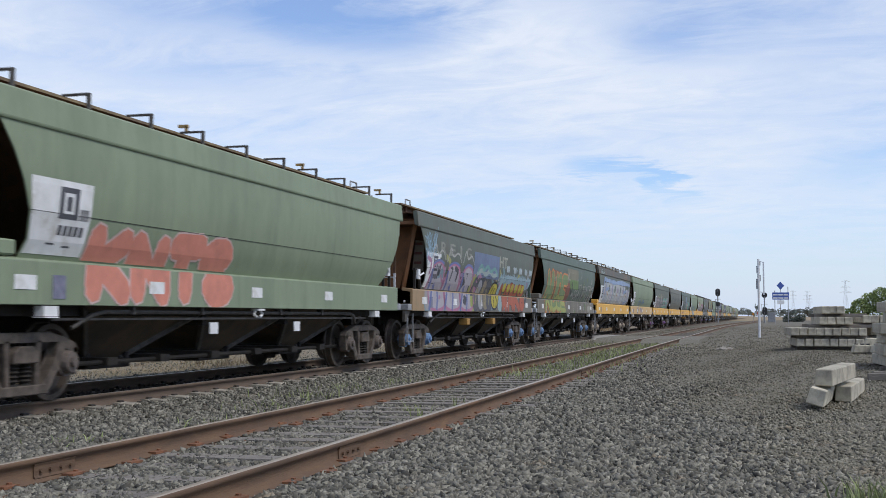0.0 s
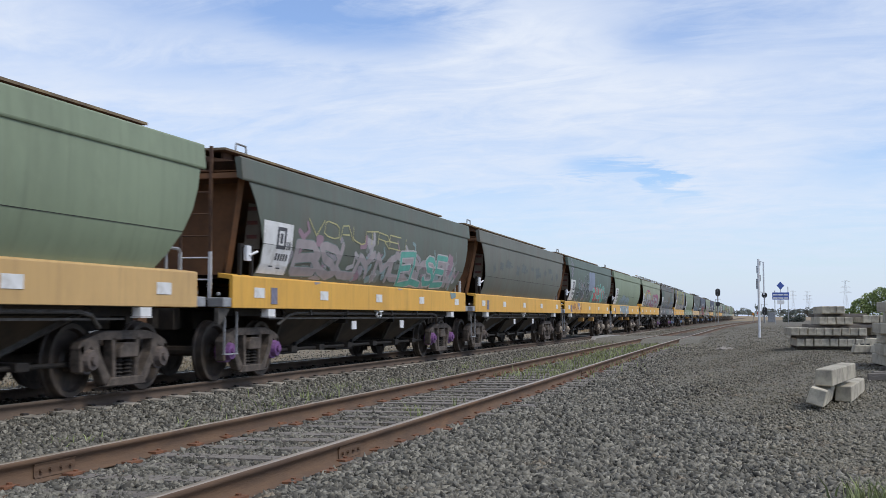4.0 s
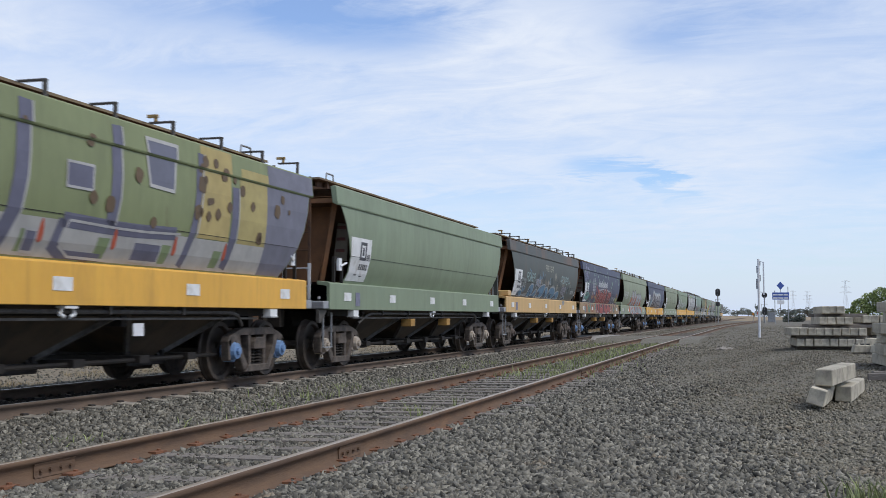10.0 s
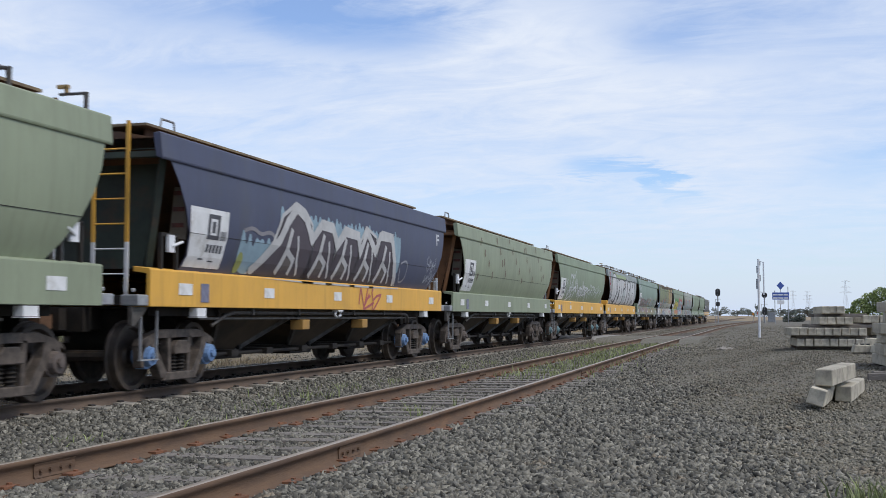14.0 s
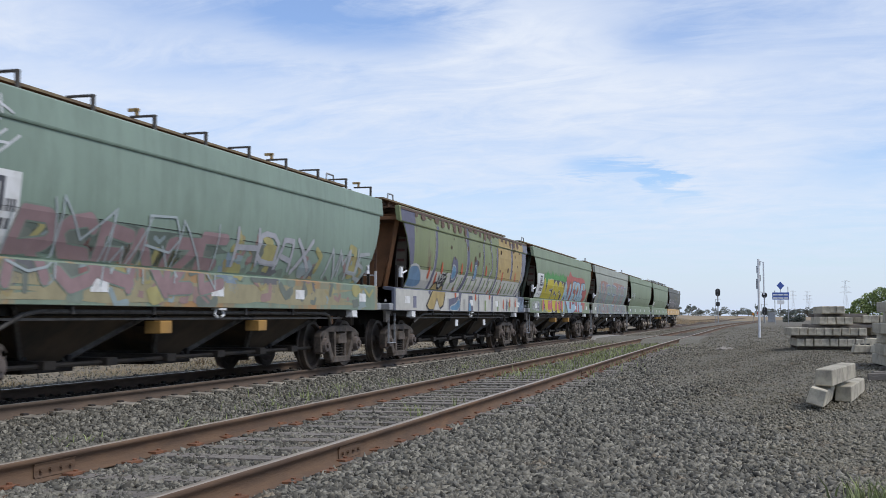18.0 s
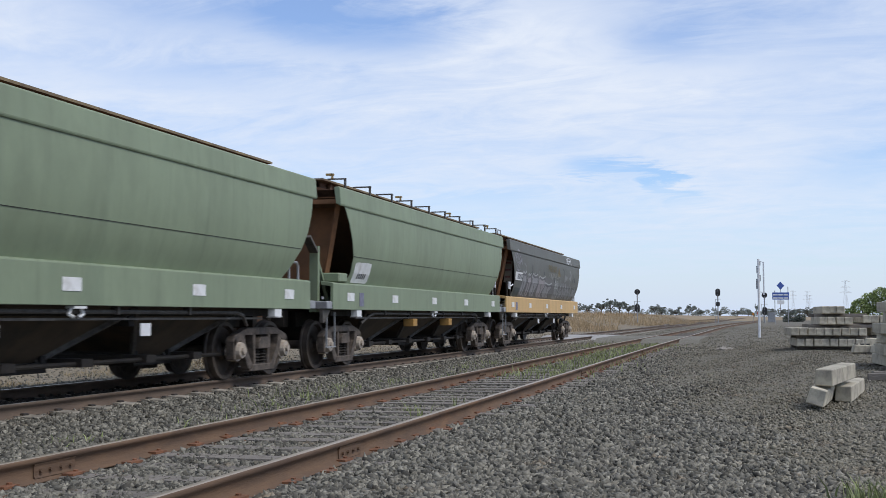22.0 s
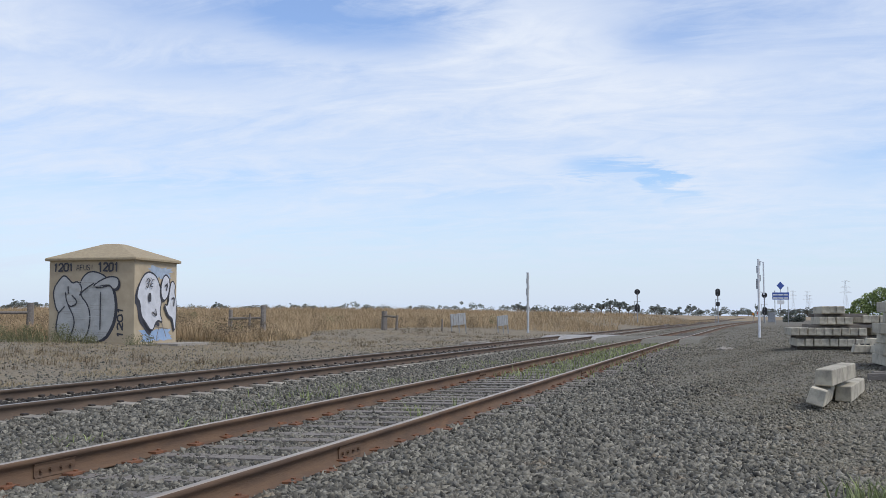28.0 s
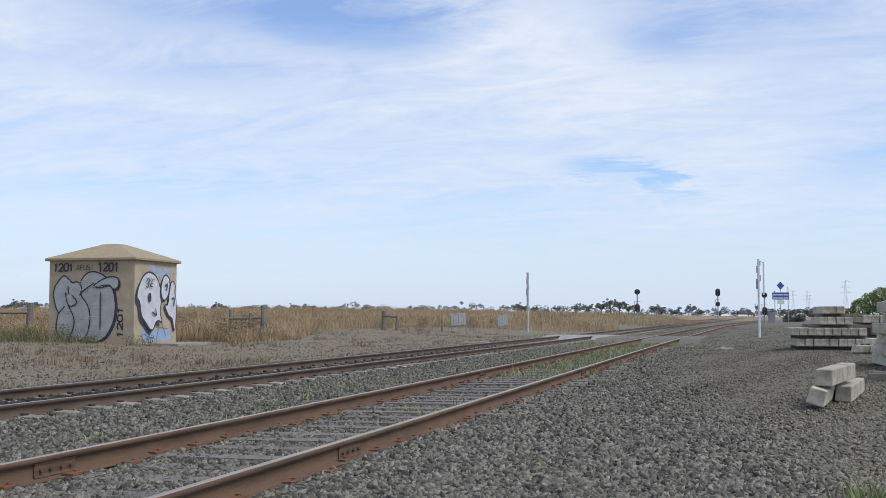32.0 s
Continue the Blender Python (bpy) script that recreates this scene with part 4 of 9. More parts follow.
SX, SY, SZ, RZ = 1.05, 36.1, 0.235, 4
bearers(SX + 0.9, SY, SZ - 0.02, RZ, 2, 0.8)
row(SX, SY, SZ + 0.08, 8, RZ)
bearers(SX + 0.9, SY, SZ + 0.30, RZ, 2, 0.8)
row(SX - 0.16, SY - 0.03, SZ + 0.40, 9, RZ)
bearers(SX + 1.5, SY + 0.4, SZ + 0.62, RZ)
row(SX + 0.66, SY + 0.35, SZ + 0.72, 4, RZ)
bearers(SX + 1.2, SY + 0.5, SZ + 0.94, RZ, 2, 0.6)
row(SX + 0.74, SY + 0.5, SZ + 1.04, 3, RZ - 1, gap=0.225)
# second stack behind
bearers(SX + 3.2, SY + 1.2, SZ - 0.02, RZ)
row(SX + 2.25, SY + 1.2, SZ + 0.08, 8, RZ)
bearers(SX + 3.2, SY + 1.2, SZ + 0.30, RZ)
row(SX + 2.15, SY + 1.2, SZ + 0.40, 8, RZ)
bearers(SX + 2.6, SY + 0.9, SZ + 0.66, RZ)
row(SX + 1.9, SY + 0.75, SZ + 0.77, 6, RZ)
# stack at the edge of the yard, laid crosswise in turn
EX, EY, EZ = 3.28, 25.9, 0.11
for tier in range(7):
    z = EZ + 0.05 + tier * 0.225
    if tier % 2 == 0:
        row(EX - 0.72 + 0.06 * tier, EY, z, 6, 3, gap=0.27)
    else:
        for i in range(5):
            sleeper_at(EX + 0.28 + 0.05 * (tier % 3), EY - 0.75 + i * 0.36, z, 93 + tier)
bearers(EX + 0.3, EY, EZ - 0.05, 3)
for i, (bx, by, rz) in enumerate(((2.0, 22.6, 12), (1.85, 21.6, 5), (2.4, 20.6, -8))):
    b = put("timber_bearer", bearer_me, None, pose(bx + 0.6, by, 0.06, rz=rz) @ Matrix.Diagonal((0.5, 1.3, 1.2, 1)))
    tagged(b, "weathered timber offcut lying on the gravel", "timber offcut", "timber offcuts")
# three loose sleepers
BZ = -0.005
def laid(s0, d0, s1, d1, z, roll, label):
    """A loose sleeper from its near end towards a second place."""
    a, b = Vector(at(s0, d0)), Vector(at(s1, d1))
    u = (b - a).xy.normalized()
    sleeper_at(a.x + u.x * 1.2, a.y + u.y * 1.2, z, math.degrees(math.atan2(-u.x, u.y)), ry=roll, label=label)


laid(0.3265, 14.75, 0.340, 17.1, BZ + 0.05, 16, "concrete sleeper leaning askew on the gravel")
laid(0.3520, 16.0, 0.3645, 18.2, BZ, 2, "concrete sleeper lying loose on the gravel")
laid(0.3350, 14.95, 0.3560, 17.05, BZ + 0.285, 2, "concrete sleeper resting on two others")
# broken sleeper ends with rail seats
bm = bmesh.new()
slab(bm, [(-0.28, 0), (0.28, 0), (0.26, 0.2), (-0.22, 0.22)], 1, -0.16, 0.16)
chunk_me = mesh_of("broken_sleeper", bm, CONCRETE, bevel=0.02)
bm = bmesh.new()
box(bm, -0.04, 0.04, -0.05, 0.05, 0.2, 0.245)
seat_me = mesh_of("rail_seat", bm, BLACK)
for x, y, z, rz in ((2.62, 32.4, 0.22, 8), (3.1, 32.2, 0.22, 20), (2.95, 32.6, 0.40, 2)):
    c = tagged(put("broken_sleeper", chunk_me, None, pose(x, y, z, rz=rz)), "pale broken sleeper end with dark rail seats", "broken sleeper", "broken sleepers")
    for dx in (-0.16, 0.0, 0.15):
        put("rail_seat", seat_me, c, pose(dx, 0, 0))

# pale lumps of limestone
for i, (dx, dy, r) in enumerate(((0, 0, 0.15), (0.2, 0.1, 0.12), (-0.16, 0.1, 0.08))):
    bm = bmesh.new()
    bmesh.ops.create_icosphere(bm, subdivisions=2, radius=r)
    for v in bm.verts:
        v.co *= 1 + 0.35 * noise.noise(v.co * 6 + Vector((i * 3, 0, 0)))
        v.co.z *= 0.6
    x, y, z = at(0.247, 38.5)
    tagged(part("limestone_lump", bm, PALE_CONC, None, "", pose(x + dx, y + dy, z + r * 0.3)), "pale lump of stone lying in the gravel", "stone", "pale stones")

# rendered square hut with a low pyramid roof
HX0, HX1, HY0, HY1, HZ = -24.18, -20.8, 34.7, 37.62, 0.24
hut = thing("relay_hut", "sand-coloured rendered hut covered in graffiti, low pyramid roof", "hut", pose(0, 0, 0))
WH = 2.90
T = 0.18
bm = bmesh.new()
for a, b, c, d in ((HX0, HX1, HY0, HY0 + T), (HX0, HX1, HY1 - T, HY1), (HX0, HX0 + T, HY0 + T, HY1 - T), (HX1 - T, HX1, HY0 + T, HY1 - T)):
    box(bm, a, b, c, d, HZ - 0.2, HZ + WH)
part("wall", bm, HUT_WALL, hut)
bm = bmesh.new()
o = 0.13
cxh, cyh = (HX0 + HX1) / 2, (HY0 + HY1) / 2
base = [bm.verts.new(p) for p in ((HX0 - o, HY0 - o, HZ + WH), (HX1 + o, HY0 - o, HZ + WH), (HX1 + o, HY1 + o, HZ + WH), (HX0 - o, HY1 + o, HZ + WH))]
top = [bm.verts.new((v.co.x, v.co.y, HZ + WH + 0.10)) for v in base]
cap = [bm.verts.new((cxh + sx * 0.3, cyh + sy * 0.25, HZ + WH + 0.66)) for sx, sy in ((-1, -1), (1, -1), (1, 1), (-1, 1))]
bm.faces.new(base[::-1]), bm.faces.new(cap)
for a, b in ((base, top), (top, cap)):
    for i in range(4):
        bm.faces.new((a[i], a[(i + 1) % 4], b[(i + 1) % 4], b[i]))
part("roof", bm, HUT_ROOF, hut, "brown rendered pyramid roof", bevel=0.02)
bm = bmesh.new()
box(bm, HX1 + 0.02, HX1 + 1.2, HY0 + 0.9, HY1 + 0.3, HZ - 0.2, HZ + 0.0)
tagged(part("concrete_slab", bm, PALE_CONC), "pale concrete slab beside the hut", "slab")
bm = bmesh.new()
x, y, z = at(0.029, 50)
slab(bm, [(-0.7, -0.05), (0.7, -0.05), (0.68, 0.09), (0.5, 0.13), (-0.55, 0.13), (-0.68, 0.08)], 1, -0.5, 0.5)
tagged(part("pit_cover", bm, PALE_CONC, None, "", pose(x, y, z - 0.02, rz=10), bevel=0.02), "pale concrete pit cover beside the main line", "pit cover")


# posts, signals, signs
def clearance_post(side, depth, height, sign):
    x, y, z = at(side, depth)
    p = thing("white_post", "tall white-painted steel post by the crossing" if sign else "tall pale grey steel post by the crossing", "post", pose(x, y, z), "crossing posts")
    bm = bmesh.new()
    rod(bm, (0, 0, -0.3), (0, 0, height), 0.058 if sign else 0.09, n=10)
    part("pole", bm, WHITE if sign else PALE_STEEL, p)
    bm = bmesh.new()
    for k, (dx, h) in enumerate(((-0.12, 0.5), (0.1, 0.3), (-0.1, 0.35), (0.1, 0.2))):
        z = height * (0.62 + 0.1 * k)
        box(bm, min(0, dx), max(0, dx), -0.03, 0.03, z, z + h)
    part("cleat", bm, GREY, p, "grey steel cleats")
    if sign:
        bm = bmesh.new()
        for dz in (0.0, 1.5):
            beam(bm, (0.07, 0, height - 0.1 - dz), (0.27, 0, height - 0.2 - dz), 0.03, 0.03)
        box(bm, 0.2, 0.27, -0.03, 0.03, height - 1.75, height - 0.15)
        part("side_board", bm, WHITE, p, "narrow red-edged white board")


clearance_post(0.075, 82, 4.4, False)
clearance_post(0.2793, 55, 3.85, True)


def signal(side, depth, height, big_top):
    x, y, z = at(side, depth)
    s = thing("railway_signal", "dark colour-light railway signal on a slim mast", "signal", pose(x, y, z, rz=180 - 0), "colour light signals")
    bm = bmesh.new()
    rod(bm, (0, 0, -0.5), (0, 0, height), 0.09, n=8)
    part("mast", bm, GREY, s)
    for zc, h, r in ((height, 1.25 if big_top else 0.8, 0.4), (height - 2.1, 0.8 if big_top else 1.2, 0.34)):
        bm = bmesh.new()
        n = 16
        ring = []
        for i in range(n):
            a = 2 * math.pi * i / n
            ring.append((r * math.cos(a), zc - h / 2 + (h / 2 - r) * (1 if math.sin(a) > 0 else -1) + r * math.sin(a)))
        slab(bm, ring, 1, -0.08, 0.08)
        head = part("head", bm, BLACK, s)
        bm = bmesh.new()
        rod(bm, (0, 0.08, zc - h / 2), (0, 0.4, zc - h / 2), 0.14, n=10)
        part("hood", bm, BLACK, head)
    bm = bmesh.new()
    box(bm, -0.45, 0.45, -0.15, 0.15, height - 1.75, height - 1.7)
    rod(bm, (0.4, -0.2, 0), (0.4, -0.2, height - 1.7), 0.03, n=6)
    part("ladder", bm, GREY, s)


signal(0.1718, 160, 4.78, False)
signal(0.2430, 182, 5.6, True)
signal(0.2842, 165, 4.5, False)

x, y, z = at(0.2985, 150)
board = thing("track_sign", "blue diamond above a blue board with white bars", "sign", pose(x, y, z, rz=15))
bm = bmesh.new()
for px_, h in ((-0.75, 4.4), (1.0, 4.9)):
    rod(bm, (px_, 0.06, -0.5), (px_, 0.06, h), 0.05, n=8)
rod(bm, (0, 0.06, 1.5), (0, 0.06, 4.9), 0.04, n=8)
part("posts", bm, GREY, board)
bm = bmesh.new()
slab(bm, [(-0.52, 5.05), (0, 4.52), (0.52, 5.05), (0, 5.58)], 1, -0.03, 0.03)
part("diamond", bm, BLUE_SIGN, board)
bm = bmesh.new()
box(bm, -1.1, 1.1, -0.05, 0.02, 3.2, 4.15)
part("panel", bm, BLUE_SIGN, board)
bm = bmesh.new()
for zz in (3.4, 3.82):
    for k in range(3):
        box(bm, -1.02 + k * 0.7, -0.42 + k * 0.7, -0.07, -0.054, zz - 0.07, zz + 0.09)
part("white_bars", bm, WHITE, board)
bm = bmesh.new()
box(bm, -0.45, 0.45, -0.05, 0.02, 2.6, 3.1)
part("small_panel", bm, WHITE, board)
bm = bmesh.new()
box(bm, -0.45, 0.45, -0.3, 0.3, 0.0, 1.3)
tagged(part("equipment_cabinet", bm, GREY, None, "", pose(x - 1.2, y + 1, z + 0.2), bevel=0.03), "grey steel equipment cabinet", "cabinet")
# marker posts at the far crossing
for side, col, h in ((0.2740, (0.6, 0.24, 0.03), 1.1), (0.2785, (0.55, 0.05, 0.04), 1.2), (0.2830, (0.7, 0.7, 0.7), 0.9)):
    x, y, z = at(side, 210)
    bm = bmesh.new()
    rod(bm, (0, 0, -0.8), (0, 0, h + 0.2), 0.05, n=8)
    p = thing("marker_post", "small coloured marker post far along the line", "marker post", pose(x, y, z + 0.5), "marker posts")
    part("stake", bm, GREY, p)
    bm = bmesh.new()
    box(bm, -0.16, 0.16, -0.1, -0.06, h - 0.3, h + 0.2)
    part("board", bm, material("marker", col, col, 5, 0.6), p)

# boards on legs at the paddock's edge
for side, depth, w, h in ((0.0145, 74, 1.0, 0.75), (0.0535, 78, 0.75, 0.7)):
    x, y, z = at(side, depth)
    b = thing("steel_board", "grey ribbed steel board on galvanised legs", "board", pose(x, y, z, rx=8, ry=-6, rz=28), "boards in the grass")
    for k in (-0.5, 0.0, 0.45):
        bm = bmesh.new()
        box(bm, k * w - 0.03, k * w + 0.03, 0, 0.06, -0.2, 1.25)
        part("leg", bm, GREY, b)
    for k in range(6):
        bm = bmesh.new()
        box(bm, (-0.5 + k / 6) * w, (-0.5 + (k + 0.86) / 6) * w, -0.05, -0.01, 1.25 - h, 1.25)
        part("slat", bm, PALE_STEEL, b)

# paddock fence: weathered posts and rails
for side, depth, h, r in ((-0.159, 62, 1.5, 0.16), (-0.188, 62, 1.25, 0.12), (-0.171, 61, 1.0, 0.07), (-0.052, 72, 1.2, 0.2), (-0.041, 72, 0.95, 0.09), (-0.365, 52, 1.45, 0.17), (-0.001, 74, 0.8, 0.06)):
    x, y, z = at(side, depth)
    bm = bmesh.new()
    rod(bm, (0, 0, -0.3), (0.03, 0, h), r, r * 0.9, n=9)
    tagged(part("fence_post", bm, OLD_WOOD, None, "", pose(x, y, z)), "old grey timber fence post in dry grass", "fence post", "paddock fence posts")
for (s0, d0, z0), (s1, d1, z1) in (((-0.188, 62, 0.75), (-0.159, 62, 0.8)), ((-0.40, 52, 0.95), (-0.365, 52, 0.98)), ((-0.052, 72, 0.9), (-0.041, 72, 0.85))):
    a, b = Vector(at(s0, d0)), Vector(at(s1, d1))
    bm = bmesh.new()
    rod(bm, a + Vector((0, -0.15, z0)), b + Vector((0, -0.15, z1)), 0.07, n=7)
    tagged(part("fence_rail", bm, OLD_WOOD), "round grey timber fence rail", "fence rail", "paddock fence rails")

# transmission towers far off
for side, depth, h in ((0.356, 1300, 42), (0.322, 1750, 40), (0.3095, 1900, 44), (0.324, 2100, 40)):
    x, y, _ = at(side, depth)
    tw = thing("transmission_tower", "slender steel lattice transmission tower", "tower", pose(x, y, 0, rz=20), "transmission towers")
    bm = bmesh.new()
    for sx in (-1, 1):
        for sy in (-1, 1):
            beam(bm, (sx * 3.4, sy * 3.4, 0), (sx * 1.1, sy * 1.1, h * 0.6), 0.16, 0.16)
            beam(bm, (sx * 1.1, sy * 1.1, h * 0.6), (sx * 0.4, sy * 0.4, h), 0.15, 0.15)
    for k in range(6):
        z0, z1 = h * 0.1 * k, h * 0.1 * (k + 1)
        w0, w1 = 3.4 - 2.3 * z0 / (h * 0.6), 3.4 - 2.3 * z1 / (h * 0.6)
        beam(bm, (-w0, -w0, z0), (w1, -w1, z1), 0.12, 0.12)
        beam(bm, (w0, -w0, z0), (-w1, -w1, z1), 0.12, 0.12)
    part("lattice", bm, HAZY_STEEL, tw)
    bm = bmesh.new()
    for zz, w in ((0.68, 7), (0.82, 6), (0.97, 5)):
        beam(bm, (-w, 0, h * zz), (w, 0, h * zz), 0.22, 0.22)
        beam(bm, (-w, 0, h * zz), (0, 0, h * zz + 2), 0.2, 0.2)
        beam(bm, (w, 0, h * zz), (0, 0, h * zz + 2), 0.2, 0.2)
    part("cross_arms", bm, HAZY_STEEL, tw)


# ---- paint on the wagons and the hut: flat coats laid on the sheets ----
GLYPHS, INKS = {}, {}


def ink(c):
    key = tuple(round(v, 3) for v in c)
    if key not in INKS:
        INKS[key] = material("spray_paint", key, tuple(v * 0.82 for v in key), 3.5, 0.65, c3=tuple(v * 0.6 + 0.02 for v in key), c3_scale=2.2, c3_at=(0.55, 0.8))
    return INKS[key]


def glyph(ch, off):
    """A letter's triangles, scaled so that its plain form fills a unit square."""
    if (ch, off) not in GLYPHS:
        cu = bpy.data.curves.new("letter", "FONT")
        cu.body, cu.size, cu.offset, cu.resolution_u = ch, 1.0, off, 3
        ob = bpy.data.objects.new("letter", cu)
        me = bpy.data.meshes.new_from_object(ob)
        me.calc_loop_triangles()
        co = np.zeros(len(me.vertices) * 3)
        me.vertices.foreach_get("co", co)
        ix = np.zeros(len(me.loop_triangles) * 3, np.int32)
        me.loop_triangles.foreach_get("vertices", ix)
        co = co.reshape(-1, 3)[:, :2]
        box_ = (co.min(0) + off, co.max(0) - off)
        wide = np.maximum(box_[1] - box_[0], (0.42, 0.08))
        tri = ((co - (box_[0] + box_[1]) / 2) / wide + 0.5)[ix].reshape(-1, 3, 2)
        e1, e2 = tri[:, 1] - tri[:, 0], tri[:, 2] - tri[:, 0]
        full_area = np.abs(e1[:, 0] * e2[:, 1] - e1[:, 1] * e2[:, 0]).sum() / 2
        if off > 0.001 and full_area > 0.93:
            tri = glyph(ch, off * 0.5 if off > 0.01 else 0.0)
        GLYPHS[ch, off] = tri
        bpy.data.meshes.remove(me)
        bpy.data.objects.remove(ob)
        bpy.data.curves.remove(cu)
    return GLYPHS[ch, off]


# pen strokes of letter forms on a grid 4 wide and 6 high
FORMS = {"A": "00 16 36 40|12 32", "B": "00 06 36 44 33 03|33 42 40 00", "C": "45 36 16 05 01 10 30 41", "D": "00 06 26 44 42 20 00", "E": "46 06 00 40|03 33", "F": "46 06 00|03 33",
         "G": "45 26 05 01 10 30 42 22", "H": "00 06|46 40|03 43", "I": "20 26", "J": "16 46 31 10 02", "K": "06 00|46 02|13 40", "L": "06 00 40", "M": "00 06 23 46 40", "N": "00 06 40 46",
         "O": "16 05 01 10 30 41 45 36 16", "P": "00 06 36 44 33 03", "R": "00 06 36 44 33 03|23 40", "S": "45 36 16 05 13 33 41 30 10 01", "T": "06 46|26 20", "U": "06 01 10 30 41 46",
         "V": "06 20 46", "W": "06 10 23 30 46", "X": "00 46|06 40", "Y": "06 23 46|23 20", "Z": "06 46 00 40", "1": "15 26 20", "2": "05 16 36 44 00 40", "8": "23 05 16 36 45 23 02 10 30 42 23", "!": "26 22|20 20"}


def brush(pts, w, n=7):
    """A wide stroke with round joints."""
    out_ = []
    for (a, b), (c, d) in zip(pts, pts[1:]):
        t = Vector((c - a, d - b))
        if t.length > 1e-4:
            t = t.normalized() * w / 2
            q = [(a - t.y, b + t.x), (a + t.y, b - t.x), (c + t.y, d - t.x), (c - t.y, d + t.x)]
            out_ += [[q[0], q[1], q[2]], [q[0], q[2], q[3]]]
    for a, b in pts:
        ring = [(a + w / 2 * math.cos(6.2832 * i / n), b + w / 2 * math.sin(6.2832 * i / n)) for i in range(n)]
        out_ += [[ring[0], ring[i], ring[i + 1]] for i in range(1, n - 1)]
    return np.array(out_)


def ribbon(pts, w, closed=False):
    """A stroke of even width in one piece, its joints mitred."""
    p = [Vector(q) for q in pts]
    p = [q for i, q in enumerate(p) if i == 0 or (q - p[i - 1]).length > 1e-4]
    n, edge = len(p), []
    for i, q in enumerate(p):
        a = p[i - 1] if (i or closed) else q
        b = p[(i + 1) % n] if (i < n - 1 or closed) else q
        d0, d1 = (q - a), (b - q)
        d0, d1 = (d0 if d0.length > 1e-6 else d1).normalized(), (d1 if d1.length > 1e-6 else d0).normalized()
        t = (d0 + d1) if (d0 + d1).length > 0.2 else d1
        t.normalize()
        k = w / 2 / max(0.6, t.dot(d1))
        edge.append(((q.x - t.y * k, q.y + t.x * k), (q.x + t.y * k, q.y - t.x * k)))
    out_ = []
    for i in range(n if closed else n - 1):
        (a, b), (c, d) = edge[i], edge[(i + 1) % n]
        out_ += [[a, b, d], [a, d, c]]
    return np.array(out_)


def letters(text, u0, u1, z0, z1, off, seed=0, wild=0.08, lap=1.04, inset=None, pen=0.0, shift=(0, 0)):
    """Letter forms side by side in a box, each a little askew: printed where wild is nought, else drawn with a wide pen."""
    r = random.Random(seed)
    n, out_ = len(text), []
    w, h = (u1 - u0) / n, z1 - z0
    for i, ch in enumerate(text):
        if ch == " ":
            continue
        a, s, dz = r.uniform(-wild, wild), r.uniform(1 - wild, 1 + wild), r.uniform(-wild, wild) * 0.6
        sh, bend = r.uniform(-wild, wild * 2), [r.uniform(-wild, wild) for _ in range(24)]
        if not wild:
            t = glyph(ch, off) - 0.5
            out_.append(np.stack([t[..., 0] * w * lap + u0 + (i + 0.5) * w, t[..., 1] * h + (z0 + z1) / 2], -1))
            continue
        unit = min(w, h * 0.85)
        width = pen or max(0.05, 0.10 + 2 * off) * unit
        room = pen or max(0.05, 0.10 + 2 * (off if inset is None else inset)) * unit
        iw, ih, m = max(w * lap - room, w * 0.3), max(h - room, h * 0.3), 0
        for stroke in FORMS.get(ch, FORMS["O"]).split("|"):
            pts = []
            for p in stroke.split():
                x, y = (int(p[0]) / 4 - 0.5 + bend[m % 24] * 0.5) * iw * s, (int(p[1]) / 6 - 0.5 + bend[(m + 7) % 24] * 0.5) * ih * s
                m, x = m + 1, x + sh * y
                pts.append((x * math.cos(a) - y * math.sin(a) + u0 + (i + 0.5) * w + shift[0], x * math.sin(a) + y * math.cos(a) + (z0 + z1) / 2 + dz * h + shift[1]))
            out_.append(brush(pts, width))
    return np.concatenate(out_)


def blob(u0, u1, z0, z1, seed=0, rough=0.16, square=4.0, n=40):
    """A ragged patch of paint."""
    r = random.Random(seed)
    ph = [r.uniform(0, 6.3) for _ in range(4)]
    pts = []
    for i in range(n):
        a = 2 * math.pi * i / n
        c, s = math.cos(a), math.sin(a)
        k = (abs(c) ** square + abs(s) ** square) ** (-1 / square)
        k *= 1 - rough * (0.5 + 0.5 * math.sin(5 * a + ph[0]) * math.sin(9 * a + ph[1])) - rough * 0.5 * r.random()
        pts.append(((u0 + u1) / 2 + c * k * (u1 - u0) / 2, (z0 + z1) / 2 + s * k * (z1 - z0) / 2))
    m = ((u0 + u1) / 2, (z0 + z1) / 2)
    return np.array([[m, pts[i], pts[(i + 1) % n]] for i in range(n)])


def rounded(pts, n=2, closed=True):
    """Cut the corners of an outline n times, so that it swells like sprayed letters."""
    pts = [Vector(p) for p in pts]
    for _ in range(n):
        res = [] if closed else [pts[0]]
        for a, b in zip(pts, pts[1:] + pts[:1] if closed else pts[1:]):
            res += [a * 0.75 + b * 0.25, a * 0.25 + b * 0.75]
        pts = res if closed else res + [pts[-1]]
    return [(p.x, p.y) for p in pts]


def poly(pts):
    """The triangles of a flat outline."""
    tri = tessellate_polygon([[Vector((u, z, 0)) for u, z in pts]])
    return np.array([[pts[i] for i in t] for t in tri])


def rect(u0, u1, z0, z1):
    return np.array([[(u0, z0), (u1, z0), (u1, z1)], [(u0, z0), (u1, z1), (u0, z1)]])


